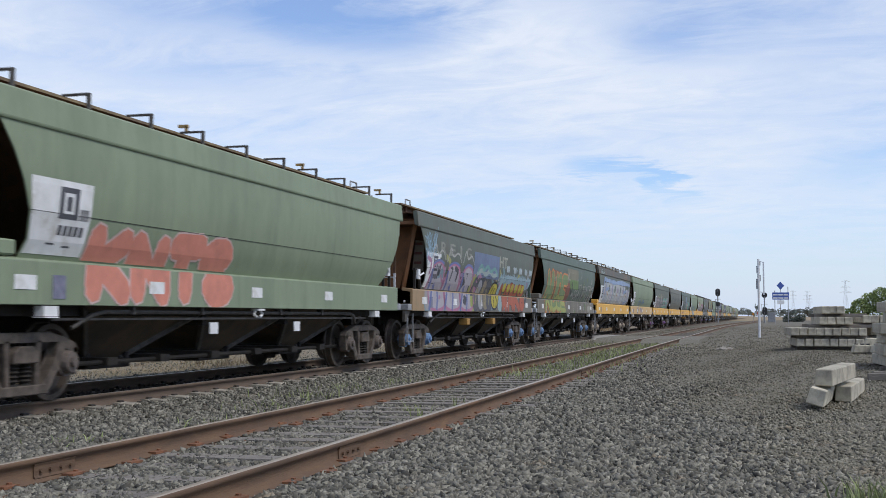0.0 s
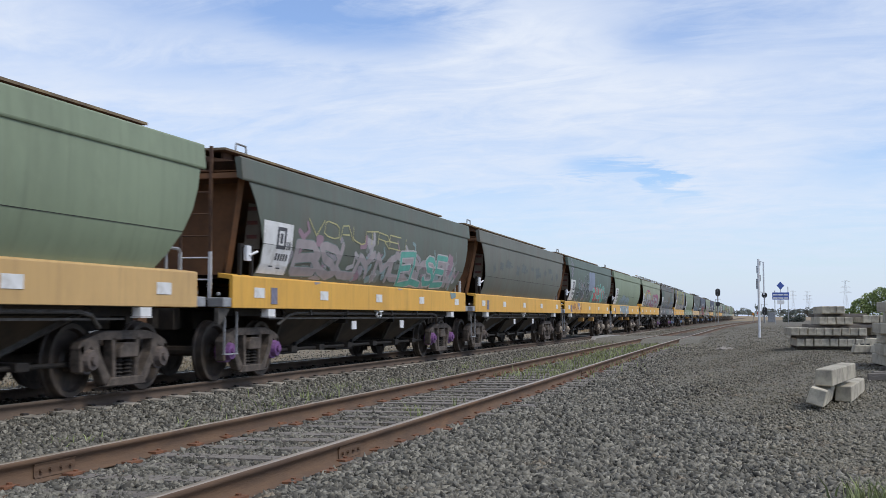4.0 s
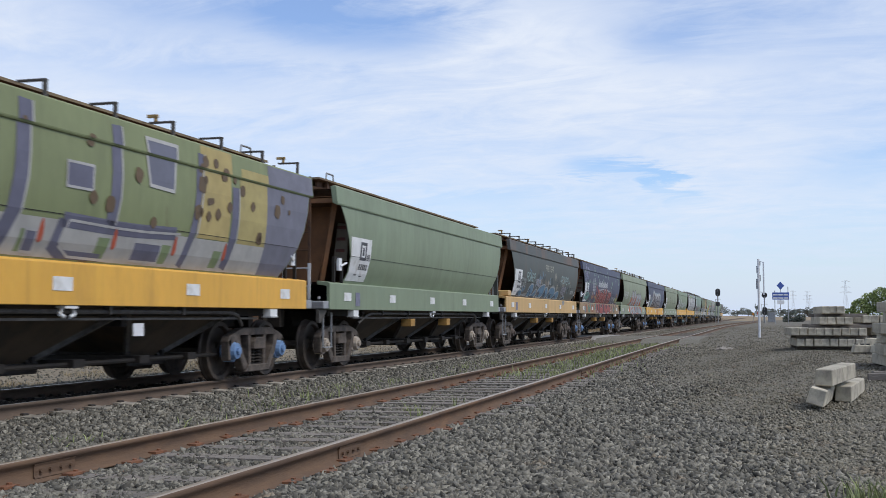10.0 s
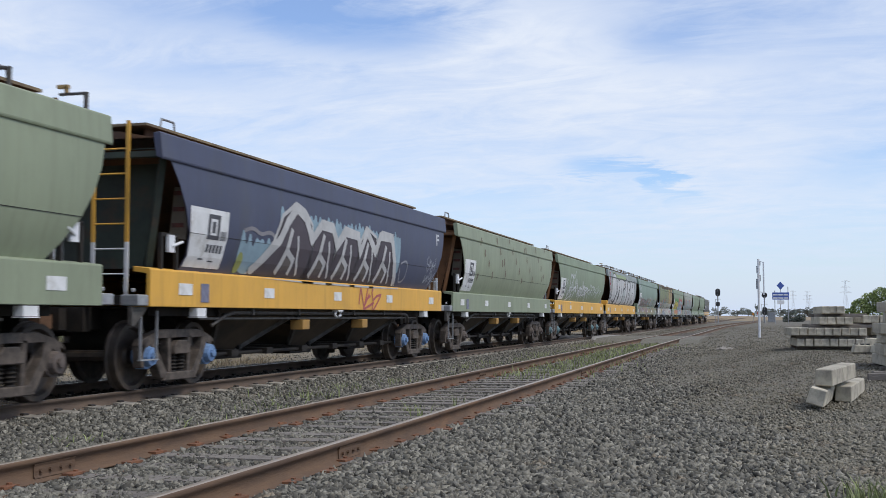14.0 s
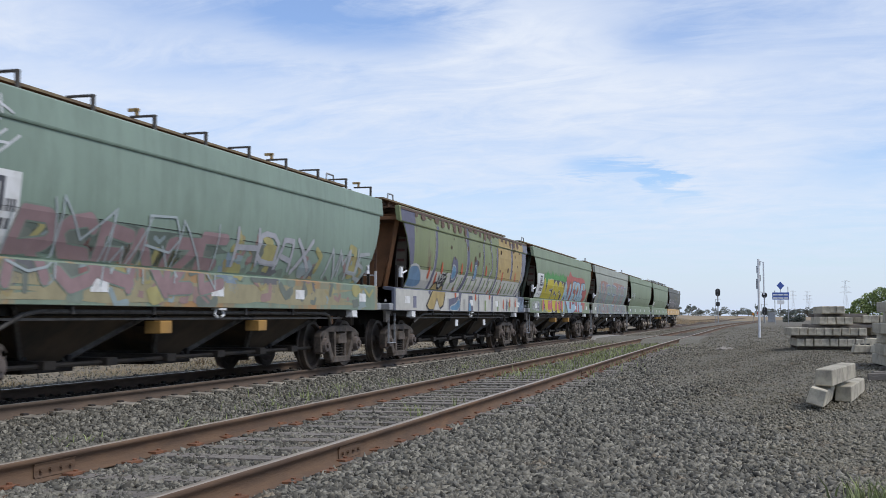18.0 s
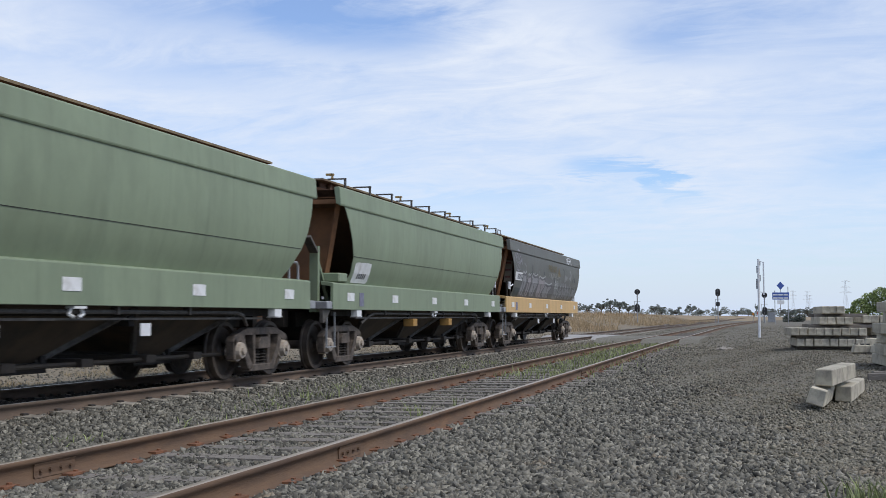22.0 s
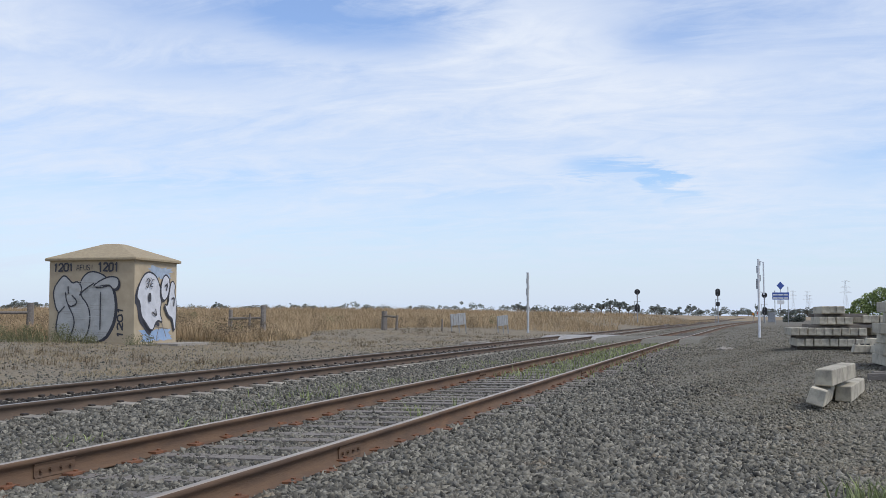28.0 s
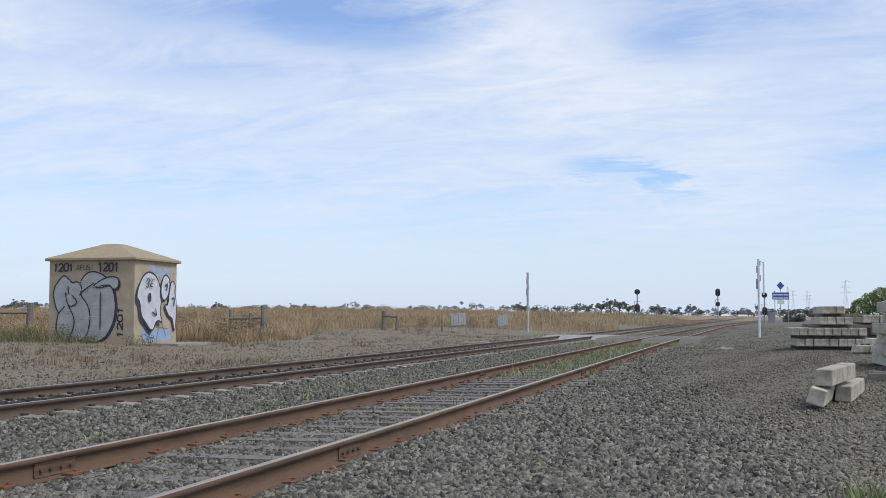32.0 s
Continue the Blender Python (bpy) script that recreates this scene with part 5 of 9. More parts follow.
def line(pts, w):
    out_ = []
    for (a, b), (c, d) in zip(pts, pts[1:]):
        t = Vector((c - a, d - b)).normalized() * w / 2
        n = Vector((-t.y, t.x))
        q = [(a - t.x + n.x, b - t.y + n.y), (a - t.x - n.x, b - t.y - n.y), (c + t.x - n.x, d + t.y - n.y), (c + t.x + n.x, d + t.y + n.y)]
        out_ += [[q[0], q[1], q[2]], [q[0], q[2], q[3]]]
    return np.array(out_)


def scrawl(u0, u1, z0, z1, seed, w=0.035, loops=6):
    """A hand-sprayed tag: thin running strokes of unreadable forms."""
    r = random.Random(seed * 7 + 1)
    text = "".join(r.choice("SKNEMRUWZVAXHY") for _ in range(max(2, loops)))
    return letters(text, u0, u1, z0, z1, 0.0, seed, 0.42, 1.15, pen=w)


def clip(poly, z, keep_above):
    res = []
    for i, p in enumerate(poly):
        q = poly[(i + 1) % len(poly)]
        pi, qi = (p[1] >= z) == keep_above, (q[1] >= z) == keep_above
        if pi:
            res.append(p)
        if pi != qi:
            f = (z - p[1]) / (q[1] - p[1])
            res.append((p[0] + (q[0] - p[0]) * f, z))
    return res


WHOLE = (HALF, HALF)
BANDS = [(SILL_LO + 0.005, SILL_HI - 0.02, SILL_X, SILL_X, WHOLE, WHOLE)]
for (xa, za, *ea), (xb, zb, *eb) in zip(SIDE, SIDE[1:]):
    if zb < LIP_LO + 0.05:
        BANDS.append((max(za, SILL_HI + 0.03), min(zb, LIP_LO - 0.005), xa, xb, ea, eb, za, zb))
BANDS.append((LIP_LO + 0.03, LIP_HI - 0.005, LIP_X, LIP_X - 0.03, WHOLE, WHOLE))


def on_wagon(k, tris, colour, layer, label="spray-painted graffiti", name="graffiti"):
    """Lay a coat on the camera side of wagon k; a coat in one piece is one flat sheet, loose strokes lie over one another."""
    verts, faces, spot = [], [], {}
    off = 0.003 + 0.0022 * layer
    tris = tris.tolist()
    group = {}

    def root(p):
        while group.setdefault(p, p) != p:
            p = group[p]
        return p

    for t in tris:
        keys = [(round(u, 4), round(z, 4)) for u, z in t]
        for q in keys[1:]:
            group[root(q)] = root(keys[0])
    whole = len({root(p) for p in list(group)}) == 1
    for num, t in enumerate(tris):
        step = off if whole else off + 0.0008 * num / len(tris)
        lo, hi = min(p[1] for p in t), max(p[1] for p in t)
        for band, b in enumerate(BANDS):
            if hi <= b[0] or lo >= b[1]:
                continue
            poly_ = clip(clip(t, b[0], True), b[1], False)
            if len(poly_) < 3:
                continue
            za, zb = (b[6], b[7]) if len(b) > 6 else (b[0], b[1])
            face = []
            for u, z in poly_:
                f = min(1, max(0, (z - za) / (zb - za)))
                e0, e1 = (p + (q - p) * f - 0.02 for p, q in zip(b[4], b[5]))
                v = (b[2] + (b[3] - b[2]) * f + step, max(-e0, min(e1, u)), z)
                key = tuple(round(c, 4) for c in v) if whole else (num, band, len(verts))
                if key not in spot:
                    spot[key] = len(verts)
                    verts.append(v)
                if spot[key] not in face:
                    face.append(spot[key])
            if len(face) > 2:
                faces.append(face)
    me = bpy.data.meshes.new(name)
    me.from_pydata(verts, [], faces)
    me.materials.append(ink(colour) if isinstance(colour, tuple) else colour)
    return put(name, me, SHELL[k], label=label)


WHT = (0.6, 0.61, 0.62)
BLK = (0.03, 0.03, 0.035)
RED = (0.42, 0.07, 0.05)
ORG = (0.62, 0.2, 0.06)
YEL = (0.62, 0.47, 0.05)
TEAL = (0.12, 0.38, 0.31)
SKY = (0.3, 0.45, 0.56)
BLU = (0.08, 0.17, 0.4)
SALMON = (0.62, 0.235, 0.165)
DKGREY = (0.11, 0.11, 0.12)


def piece(k, text, u0, u1, z0, z1, fill, edge, seed=0, layer=1, off=0.055, rim=0.05, wild=0.09, drop=None, core=None):
    """Filled letters with a rim, a thrown shade beside them where drop is given, and a thin core line."""
    n = len(text)
    for i, ch in enumerate(text):
        if ch == " ":
            continue
        a, b = u0 + (u1 - u0) * i / n, u0 + (u1 - u0) * (i + 1) / n
        if drop:
            on_wagon(k, np.concatenate([letters(ch, a, b, z0, z1, off + rim, seed + i, wild, inset=off, shift=(drop[0] * f, drop[1] * f)) for f in (0.5, 1.0)]), BLK, layer - 0.5)
        on_wagon(k, letters(ch, a, b, z0, z1, off + rim, seed + i, wild, inset=off), edge, layer, "sprayed outline")
        on_wagon(k, letters(ch, a, b, z0, z1, off, seed + i, wild, inset=off), fill, layer + 1)
        if core:
            on_wagon(k, letters(ch, a, b, z0, z1, -0.03, seed + i, wild, inset=off), core, layer + 2, "sprayed inner line")


def shape(k, pts, fill, edge=None, w=0.05, layer=1, n=2, label="spray-painted graffiti"):
    """One painted form: a filled outline, with a line round it where edge is given."""
    pts = rounded(pts, n)
    on_wagon(k, poly(pts), fill, layer, label)
    if edge:
        on_wagon(k, ribbon(pts, w, True), edge, layer + 1, "sprayed outline")


def stroke(k, pts, w, colour, layer=2, n=2, label="sprayed line"):
    on_wagon(k, ribbon(rounded(pts, n, False), w), colour, layer, label)


def spikes(k, u0, u1, z, rise, colour, layer, seed, low=0.5):
    """A ragged fringe of spray over the top of a piece."""
    r, n = random.Random(seed), max(4, int((u1 - u0) / 0.2))
    pts = [(u0, z - low)]
    for i in range(n + 1):
        u = u0 + (u1 - u0) * i / n
        pts += [(u - 0.05, z + rise * r.uniform(-0.1, 0.35)), (u + 0.04, z + rise * r.uniform(0.4, 1.0))]
    pts.append((u1 + 0.05, z - low))
    on_wagon(k, poly(rounded(pts, 1)), colour, layer, "sprayed fringe")


def row_of(k, text, cells, z0, z1, fill, edge, seed, layer, off, rim, wild):
    """Letters of uneven width side by side, each one a part."""
    for i, (ch, u0, u1) in enumerate(zip(text, cells, cells[1:])):
        piece(k, ch, u0, u1, z0, z1, fill, edge, seed + i, layer, off, rim, wild)


def data_panel(k, z0=1.65, z1=2.47, u1=-4.82):
    """White panel with a logo block and unreadable figures as bars."""
    u0 = -5.97
    on_wagon(k, rect(u0, u1, z0, z1), LABEL, 1, "white data panel with dark bars", "data_panel")
    m = (u1 - 0.62)
    marks = [rect(m, m + 0.36, z1 - 0.13, z1 - 0.07), rect(m, m + 0.08, z1 - 0.36, z1 - 0.13), rect(m + 0.28, m + 0.36, z1 - 0.36, z1 - 0.13), rect(m, m + 0.36, z1 - 0.42, z1 - 0.36), rect(m + 0.13, m + 0.23, z1 - 0.33, z1 - 0.17)]
    marks += [rect(m + 0.40 + i * 0.045, m + 0.43 + i * 0.045, z1 - 0.42, z1 - 0.29) for i in range(4)]
    marks += [rect(m + 0.05 + i * 0.1, m + 0.12 + i * 0.1, z1 - 0.60, z1 - 0.49) for i in range(5)]
    marks += [rect(m - 0.1 + i * 0.3, m + 0.05 + i * 0.3, z1 - 0.71 - 0.02 * i, z1 - 0.69 - 0.02 * i) for i in range(2)]
    tagged(on_wagon(k, np.concatenate(marks), DARK_INK, 2, "dark printed bars", "panel_print"), kind="stuff")


def clutter(k, u0, u1, z0, z1, colours, seed, n=40, low=0.12, high=0.5):
    """Old layers of paint: overlapping patches and strokes in many faded colours."""
    r = random.Random(seed)
    for c in colours:
        bits = []
        for i in range(n // len(colours)):
            u, z, w = r.uniform(u0, u1), r.uniform(z0, z1), r.uniform(low, high)
            if i % 3:
                a = r.uniform(-1.2, 1.6)
                bits.append(brush([(u, z), (u + w * math.cos(a) * 0.7, z + w * math.sin(a) * 0.6), (u + w * 1.1 * math.cos(a + 0.7), z + w * 0.8 * math.sin(a + 0.5))], w * r.uniform(0.12, 0.4)))
            else:
                bits.append(blob(u - w * 0.7, u + w * 0.7, max(z0 - 0.05, z - w * 0.45), min(z1 + 0.15, z + w * 0.45), seed + i, 0.4, 2.4, 14))
        tagged(on_wagon(k, np.concatenate(bits), c, 0.3 + 0.25 * colours.index(c), "faded layers of old spray paint"), kind="stuff")


clutter(1, -6.0, 6.0, 1.15, 2.2, [(0.34, 0.33, 0.12), (0.25, 0.22, 0.33), (0.36, 0.36, 0.36), (0.2, 0.3, 0.33), (0.07, 0.07, 0.08), (0.4, 0.2, 0.3)], 3, 130)
clutter(2, -5.8, 6.0, 1.2, 2.6, [(0.2, 0.15, 0.12), (0.16, 0.2, 0.1), (0.22, 0.23, 0.2), (0.3, 0.3, 0.27)], 5, 80)
clutter(3, -5.2, 5.9, 1.68, 2.5, [(0.46, 0.46, 0.45), (0.3, 0.38, 0.5), (0.46, 0.37, 0.31), (0.36, 0.38, 0.34), (0.5, 0.51, 0.52)], 31, 120)
clutter(5, -5.0, 5.6, 1.66, 2.4, [(0.3, 0.28, 0.3), (0.2, 0.22, 0.2), (0.36, 0.34, 0.34), (0.3, 0.2, 0.24), (0.22, 0.3, 0.3)], 8, 90)
clutter(7, -4.4, 5.2, 1.66, 2.4, [(0.2, 0.23, 0.22), (0.3, 0.16, 0.15), (0.12, 0.22, 0.2), (0.3, 0.31, 0.33)], 11, 60)
clutter(10, -5.8, 6.2, 1.15, 2.3, [(0.2, 0.2, 0.19), (0.1, 0.11, 0.1), (0.3, 0.28, 0.28), (0.14, 0.2, 0.26), (0.26, 0.18, 0.2), (0.12, 0.2, 0.17)], 13, 130)
clutter(13, -4.8, 5.0, 1.66, 2.35, [(0.14, 0.22, 0.28), (0.26, 0.28, 0.28), (0.07, 0.08, 0.08), (0.2, 0.17, 0.14)], 17, 60)
clutter(14, -5.8, 5.9, 1.14, 2.1, [(0.3, 0.08, 0.07), (0.12, 0.24, 0.21), (0.26, 0.26, 0.27), (0.35, 0.2, 0.1), (0.07, 0.08, 0.1)], 19, 110)
clutter(15, -3.0, 3.9, 1.14, 1.9, [(0.45, 0.3, 0.25), (0.36, 0.36, 0.36), (0.5, 0.17, 0.08)], 21, 40)
clutter(20, -6.4, 6.2, 1.14, 2.0, [(0.33, 0.27, 0.13), (0.2, 0.24, 0.19), (0.3, 0.2, 0.18), (0.27, 0.33, 0.33), (0.16, 0.18, 0.15), (0.38, 0.34, 0.14)], 23, 120)
clutter(26, -5.0, 6.0, 1.66, 2.5, [(0.17, 0.17, 0.16), (0.08, 0.085, 0.08), (0.23, 0.23, 0.22)], 27, 60)
for k in (0, 1, 3, 4, 5, 7, 8, 9, 10, 11, 12, 13, 14, 16, 17, 18, 20, 22):
    data_panel(k)
# 0
piece(0, "KNTS", -4.75, -1.05, 1.12, 2.06, SALMON, (0.62, 0.45, 0.42), 3, off=0.165, rim=0.035, wild=0.06)
# 1
GHOST = (0.27, 0.27, 0.23)
on_wagon(1, letters("REIG", -5.0, -1.75, 2.48, 2.76, 0.02, 1, 0.0, 0.6), GHOST, 0.6, "faded white lettering", "lettering")
on_wagon(1, letters("HT", 1.45, 2.6, 2.42, 2.72, 0.03, 1, 0.0, 0.8), (0.34, 0.34, 0.28), 0.6, "faded white lettering", "lettering")
on_wagon(1, rect(-5.9, -1.35, 1.11, 1.58), (0.33, 0.31, 0.31), 1)
on_wagon(1, rect(-1.3, 6.7, 1.11, 1.58), (0.17, 0.16, 0.14), 0.2)
for i, (a, b) in enumerate(((-5.6, -4.3), (-4.25, -2.8), (-2.75, -1.45))):
    m = (a + b) / 2
    shape(1, [(a - 0.1, 1.12), (a + 0.1, 2.15), (m, 2.32), (b - 0.2, 2.2), (b + 0.05, 1.7), (b + 0.2, 1.12)], (0.40, 0.37, 0.40), (0.42, 0.17, 0.27), 0.09, 1.2)
    stroke(1, [(a + 0.15, 2.1), (a + 0.3, 1.6), (a + 0.05, 1.12)], 0.13, (0.13, 0.16, 0.34), 3)
    stroke(1, [(m - 0.1, 1.75), (m + 0.15, 1.5), (m + 0.05, 1.12)], 0.12, (0.15, 0.18, 0.36), 3)
    stroke(1, [(a + 0.2, 2.22), (m, 2.34), (b - 0.2, 2.25)], 0.06, (0.15, 0.18, 0.38), 3)
    stroke(1, [(a, 2.3), (a + 0.35, 2.75), (a + 0.5, 2.4), (b - 0.4, 2.62), (b - 0.1, 2.35)], 0.045, (0.42, 0.41, 0.38), 2)
shape(1, [(-1.72, 1.12), (-1.6, 2.12), (-1.1, 2.1), (-1.0, 1.5), (-0.8, 1.12)], (0.33, 0.36, 0.10), None, layer=1.4)
on_wagon(1, rect(-1.55, 1.45, 2.03, 2.71), (0.15, 0.19, 0.29), 1.2, "blue-grey painted patch")
stroke(1, [(-1.1, 2.2), (-0.7, 2.42), (-0.4, 2.2), (0.0, 2.42), (0.4, 2.2), (0.9, 2.38), (1.3, 2.15)], 0.10, (0.16, 0.32, 0.30), 3)
stroke(1, [(-1.2, 2.1), (-0.6, 2.28), (-0.2, 2.1), (0.3, 2.28), (0.8, 2.1), (1.2, 2.2)], 0.13, (0.30, 0.36, 0.34), 2.4)
for i, (u, c) in enumerate(((-1.1, DKGREY), (-0.55, (0.34, 0.34, 0.35)), (0.0, (0.25, 0.21, 0.14)), (0.45, DKGREY))):
    shape(1, [(u - 0.3, 1.14), (u - 0.25, 1.9), (u, 2.05), (u + 0.3, 1.85), (u + 0.25, 1.5), (u + 0.35, 1.14)], c, (0.08, 0.08, 0.10), 0.05, 1.6 + 0.5 * i)
    stroke(1, [(u - 0.15, 1.75), (u + 0.1, 1.6), (u - 0.05, 1.3)], 0.05, (0.38, 0.34, 0.16), 4.5)
shape(1, [(0.72, 1.35), (0.75, 1.8), (1.1, 1.98), (1.6, 1.9), (1.72, 1.5), (1.45, 1.2), (1.0, 1.17)], (0.50, 0.42, 0.06), BLK, 0.06, 4)
stroke(1, [(1.05, 1.85), (1.0, 1.5), (1.1, 1.25)], 0.05, BLK, 6)
stroke(1, [(1.3, 1.8), (1.25, 1.55), (1.45, 1.5), (1.35, 1.25)], 0.05, BLK, 6)
spikes(1, 1.75, 6.2, 2.12, 0.22, (0.26, 0.36, 0.40), 1, 3, 0.35)
shape(1, [(1.6, 1.12), (1.7, 1.9), (2.0, 2.2), (2.3, 2.1), (2.2, 1.12)], (0.30, 0.40, 0.42), None, layer=1.3)
row_of(1, "WAKS", (2.05, 3.0, 3.8, 4.7, 5.5), 1.12, 1.97, (0.42, 0.12, 0.07), (0.16, 0.05, 0.04), 4, 2.5, 0.12, 0.03, 0.08)
for u in (2.5, 3.1, 3.6, 4.2, 4.75, 5.2):
    shape(1, [(u - 0.2, 1.72), (u - 0.15, 1.98), (u + 0.2, 1.97), (u + 0.18, 1.7)], (0.48, 0.40, 0.06), None, layer=5, n=1)
for u in (2.59, 3.58, 4.40, 5.26, 6.0):
    for d, r_ in ((0.0, 0.13), (0.2, 0.09)):
        shape(1, [(u + d - r_, 2.3), (u + d - r_, 2.5), (u + d + r_, 2.5), (u + d + r_, 2.3)], (0.40, 0.46, 0.48), None, layer=2)
for z, sd in ((2.5, 4), (2.25, 9)):
    on_wagon(1, scrawl(-6.2, -5.2, z, z + 0.42, sd, 0.03), SKY, 1)
# 2
shape(2, [(-5.7, 1.12), (-5.5, 2.2), (-4.8, 2.7), (-3.4, 2.72), (-1.6, 2.5), (-1.2, 1.9), (-1.0, 1.12)], (0.26, 0.12, 0.06), None, layer=0.6)
row_of(2, "NUOE", (-5.4, -4.3, -3.2, -2.2, -1.05), 1.15, 2.62, (0.19, 0.26, 0.12), (0.60, 0.23, 0.08), 5, 2, 0.12, 0.06, 0.08)
row_of(2, "NUOE", (-5.3, -4.25, -3.15, -2.15, -1.1), 1.15, 1.75, (0.36, 0.38, 0.12), (0.20, 0.24, 0.10), 9, 5, 0.10, 0.02, 0.1)
on_wagon(2, rect(-1.05, 1.71, 2.44, 2.88), (0.215, 0.20, 0.14), 1, "tan painted patch")
on_wagon(2, rect(-0.4, 1.73, 2.08, 2.46), (0.155, 0.235, 0.085), 1.4, "green painted patch")
shape(2, [(-1.35, 1.5), (-1.3, 2.1), (-0.8, 2.35), (-0.3, 2.25), (-0.25, 1.6)], (0.24, 0.10, 0.07), None, layer=2)
stroke(2, [(-1.0, 2.35), (-0.75, 2.75), (-0.65, 2.4), (-0.4, 2.45)], 0.07, (0.36, 0.35, 0.29), 3)
stroke(2, [(-0.15, 2.3), (-0.15, 2.0), (0.15, 1.85), (0.3, 2.1), (0.1, 2.35)], 0.11, (0.07, 0.07, 0.06), 3)
for i, (u, top) in enumerate(((1.15, 2.07), (2.13, 2.33), (3.21, 2.29), (4.52, 2.33), (5.11, 2.2), (5.73, 2.29))):
    stroke(2, [(u - 0.15, top - 0.1), (u, top), (u + 0.05, top - 0.35), (u - 0.3, 1.75), (u - 0.05, 1.45), (u - 0.25, 1.1)], 0.05, (0.40, 0.37, 0.32), 3)
    stroke(2, [(u, top), (u + 0.3, top - 0.06), (u + 0.5, top)], 0.035, (0.40, 0.37, 0.32), 3)
    stroke(2, [(u + 0.35, top - 0.1), (u + 0.4, 1.9), (u + 0.2, 1.4)], 0.045, (0.33, 0.31, 0.26), 3)
    stroke(2, [(u - 0.4, 1.9), (u - 0.1, 1.75), (u + 0.3, 1.85)], 0.06, (0.08, 0.07, 0.065), 2.5)
on_wagon(2, blob(4.7, 5.6, 1.11, 1.5, 3, 0.3), (0.38, 0.36, 0.30), 2.6)
# 3
PALE_BLUE = (0.27, 0.35, 0.50)
shape(3, [(-5.0, 1.64), (-5.1, 2.4), (-4.4, 2.7), (6.1, 2.6), (6.0, 1.64)], (0.42, 0.43, 0.41), None, layer=1, n=1)
for i in range(9):
    u = -5.0 + i * 1.2
    shape(3, [(u, 1.65), (u + 0.05, 2.2), (u + 0.35, 2.42), (u + 0.8, 2.35), (u + 0.95, 2.0), (u + 0.8, 1.65)], (0.50 - 0.03 * (i % 2), 0.51 - 0.02 * (i % 3), 0.48), (0.34, 0.35, 0.38), 0.03, 2)
    stroke(3, [(u + 0.3, 2.3), (u + 0.5, 2.0), (u + 0.25, 1.75)], 0.07, (0.30, 0.29, 0.36), 4)
    shape(3, [(u + 0.5, 2.2), (u + 0.6, 2.5), (u + 1.0, 2.6), (u + 1.15, 2.35), (u + 0.9, 2.2)], (0.13, 0.16, 0.13) if i % 2 else (0.34, 0.29, 0.36), None, layer=3)
    on_wagon(3, blob(u + 0.25, u + 0.55, 1.95, 2.25, i, 0.3, 2), (0.52, 0.32, 0.17) if i % 3 == 1 else (0.42, 0.35, 0.37), 5)
stroke(3, [(-5.15, 1.95), (-5.0, 2.45), (-4.7, 2.9), (-3.4, 2.72), (-2.9, 2.82), (-1.2, 2.66), (0.4, 2.76), (1.35, 2.84), (3.3, 2.84), (4.8, 2.78), (6.2, 2.74)], 0.15, PALE_BLUE, 6, 1)
for pts in ([(-4.2, 2.75), (-4.25, 2.2), (-4.5, 1.7)], [(-1.6, 2.7), (-1.5, 2.2), (-1.8, 1.66)], [(1.56, 2.4), (1.5, 2.0), (1.38, 1.66)], [(3.26, 2.8), (3.32, 2.4), (3.04, 1.68)], [(5.44, 2.76), (5.35, 2.1), (5.0, 1.74), (3.85, 1.72)], [(3.3, 2.3), (4.55, 2.38)], [(-4.2, 2.3), (-3.0, 2.4)]):
    stroke(3, pts, 0.16, PALE_BLUE, 7)
spikes(3, -4.6, 6.1, 2.78, 0.16, PALE_BLUE, 5.5, 5, 0.12)
on_wagon(3, scrawl(-6.2, -4.8, 3.02, 3.26, 4, 0.05, 5), (0.30, 0.36, 0.34), 2)
# 4
for u0, u1, z0, z1, sd in ((-2.6, -1.3, 1.68, 2.0, 2), (-0.5, 0.75, 1.7, 2.0, 5), (-3.4, -2.4, 1.2, 1.5, 3), (-1.5, -0.5, 1.18, 1.5, 8)):
    on_wagon(4, scrawl(u0, u1, z0, z1, sd, 0.04, 4), BLU, 2)
# 5
piece(5, "BSUYMOSCOW", -4.6, 5.4, 1.65, 2.25, (0.34, 0.3, 0.3), (0.16, 0.22, 0.2), 12, 1, 0.1, 0.03, 0.15)
piece(5, "ELSE", 1.0, 4.6, 1.66, 2.4, TEAL, (0.45, 0.42, 0.42), 2, 3, 0.05)
on_wagon(5, letters("V.AUTREI", -4.2, 1.6, 2.35, 2.65, 0.0, 5), (0.45, 0.42, 0.2), 2)
# 6 streaks of wear
for i in range(14):
    on_wagon(6, blob(-5.2 + i * 0.78, -4.7 + i * 0.78 + 0.3 * (i % 3), 2.15 + 0.1 * (i % 4), 2.55 + 0.1 * (i % 3), 30 + i, 0.5, 2), (0.115, 0.135, 0.13), 1, "worn paint", "worn_patch")
# 7
on_wagon(7, letters("AWNS", -4.2, -0.7, 1.66, 2.5, 0.06, 3, 0.34), (0.33, 0.34, 0.36), 1)
on_wagon(7, letters("AWNS", -4.2, -0.7, 1.66, 2.5, 0.02, 3, 0.34, inset=0.06), (0.06, 0.07, 0.07), 2)
on_wagon(7, blob(-1.0, 0.95, 2.12, 2.98, 4, 0.08, 8), (0.22, 0.26, 0.34), 1)
on_wagon(7, blob(0.0, 4.6, 1.62, 2.4, 6, 0.3), (0.5, 0.12, 0.12), 2)
piece(7, "EIUKS", 0.2, 4.2, 1.66, 2.35, (0.14, 0.40, 0.33), WHT, 9, 3, 0.1, 0.02, 0.3)
on_wagon(7, scrawl(-5.4, -2.6, 1.2, 1.5, 4, 0.035, 7), (0.35, 0.13, 0.08), 2)
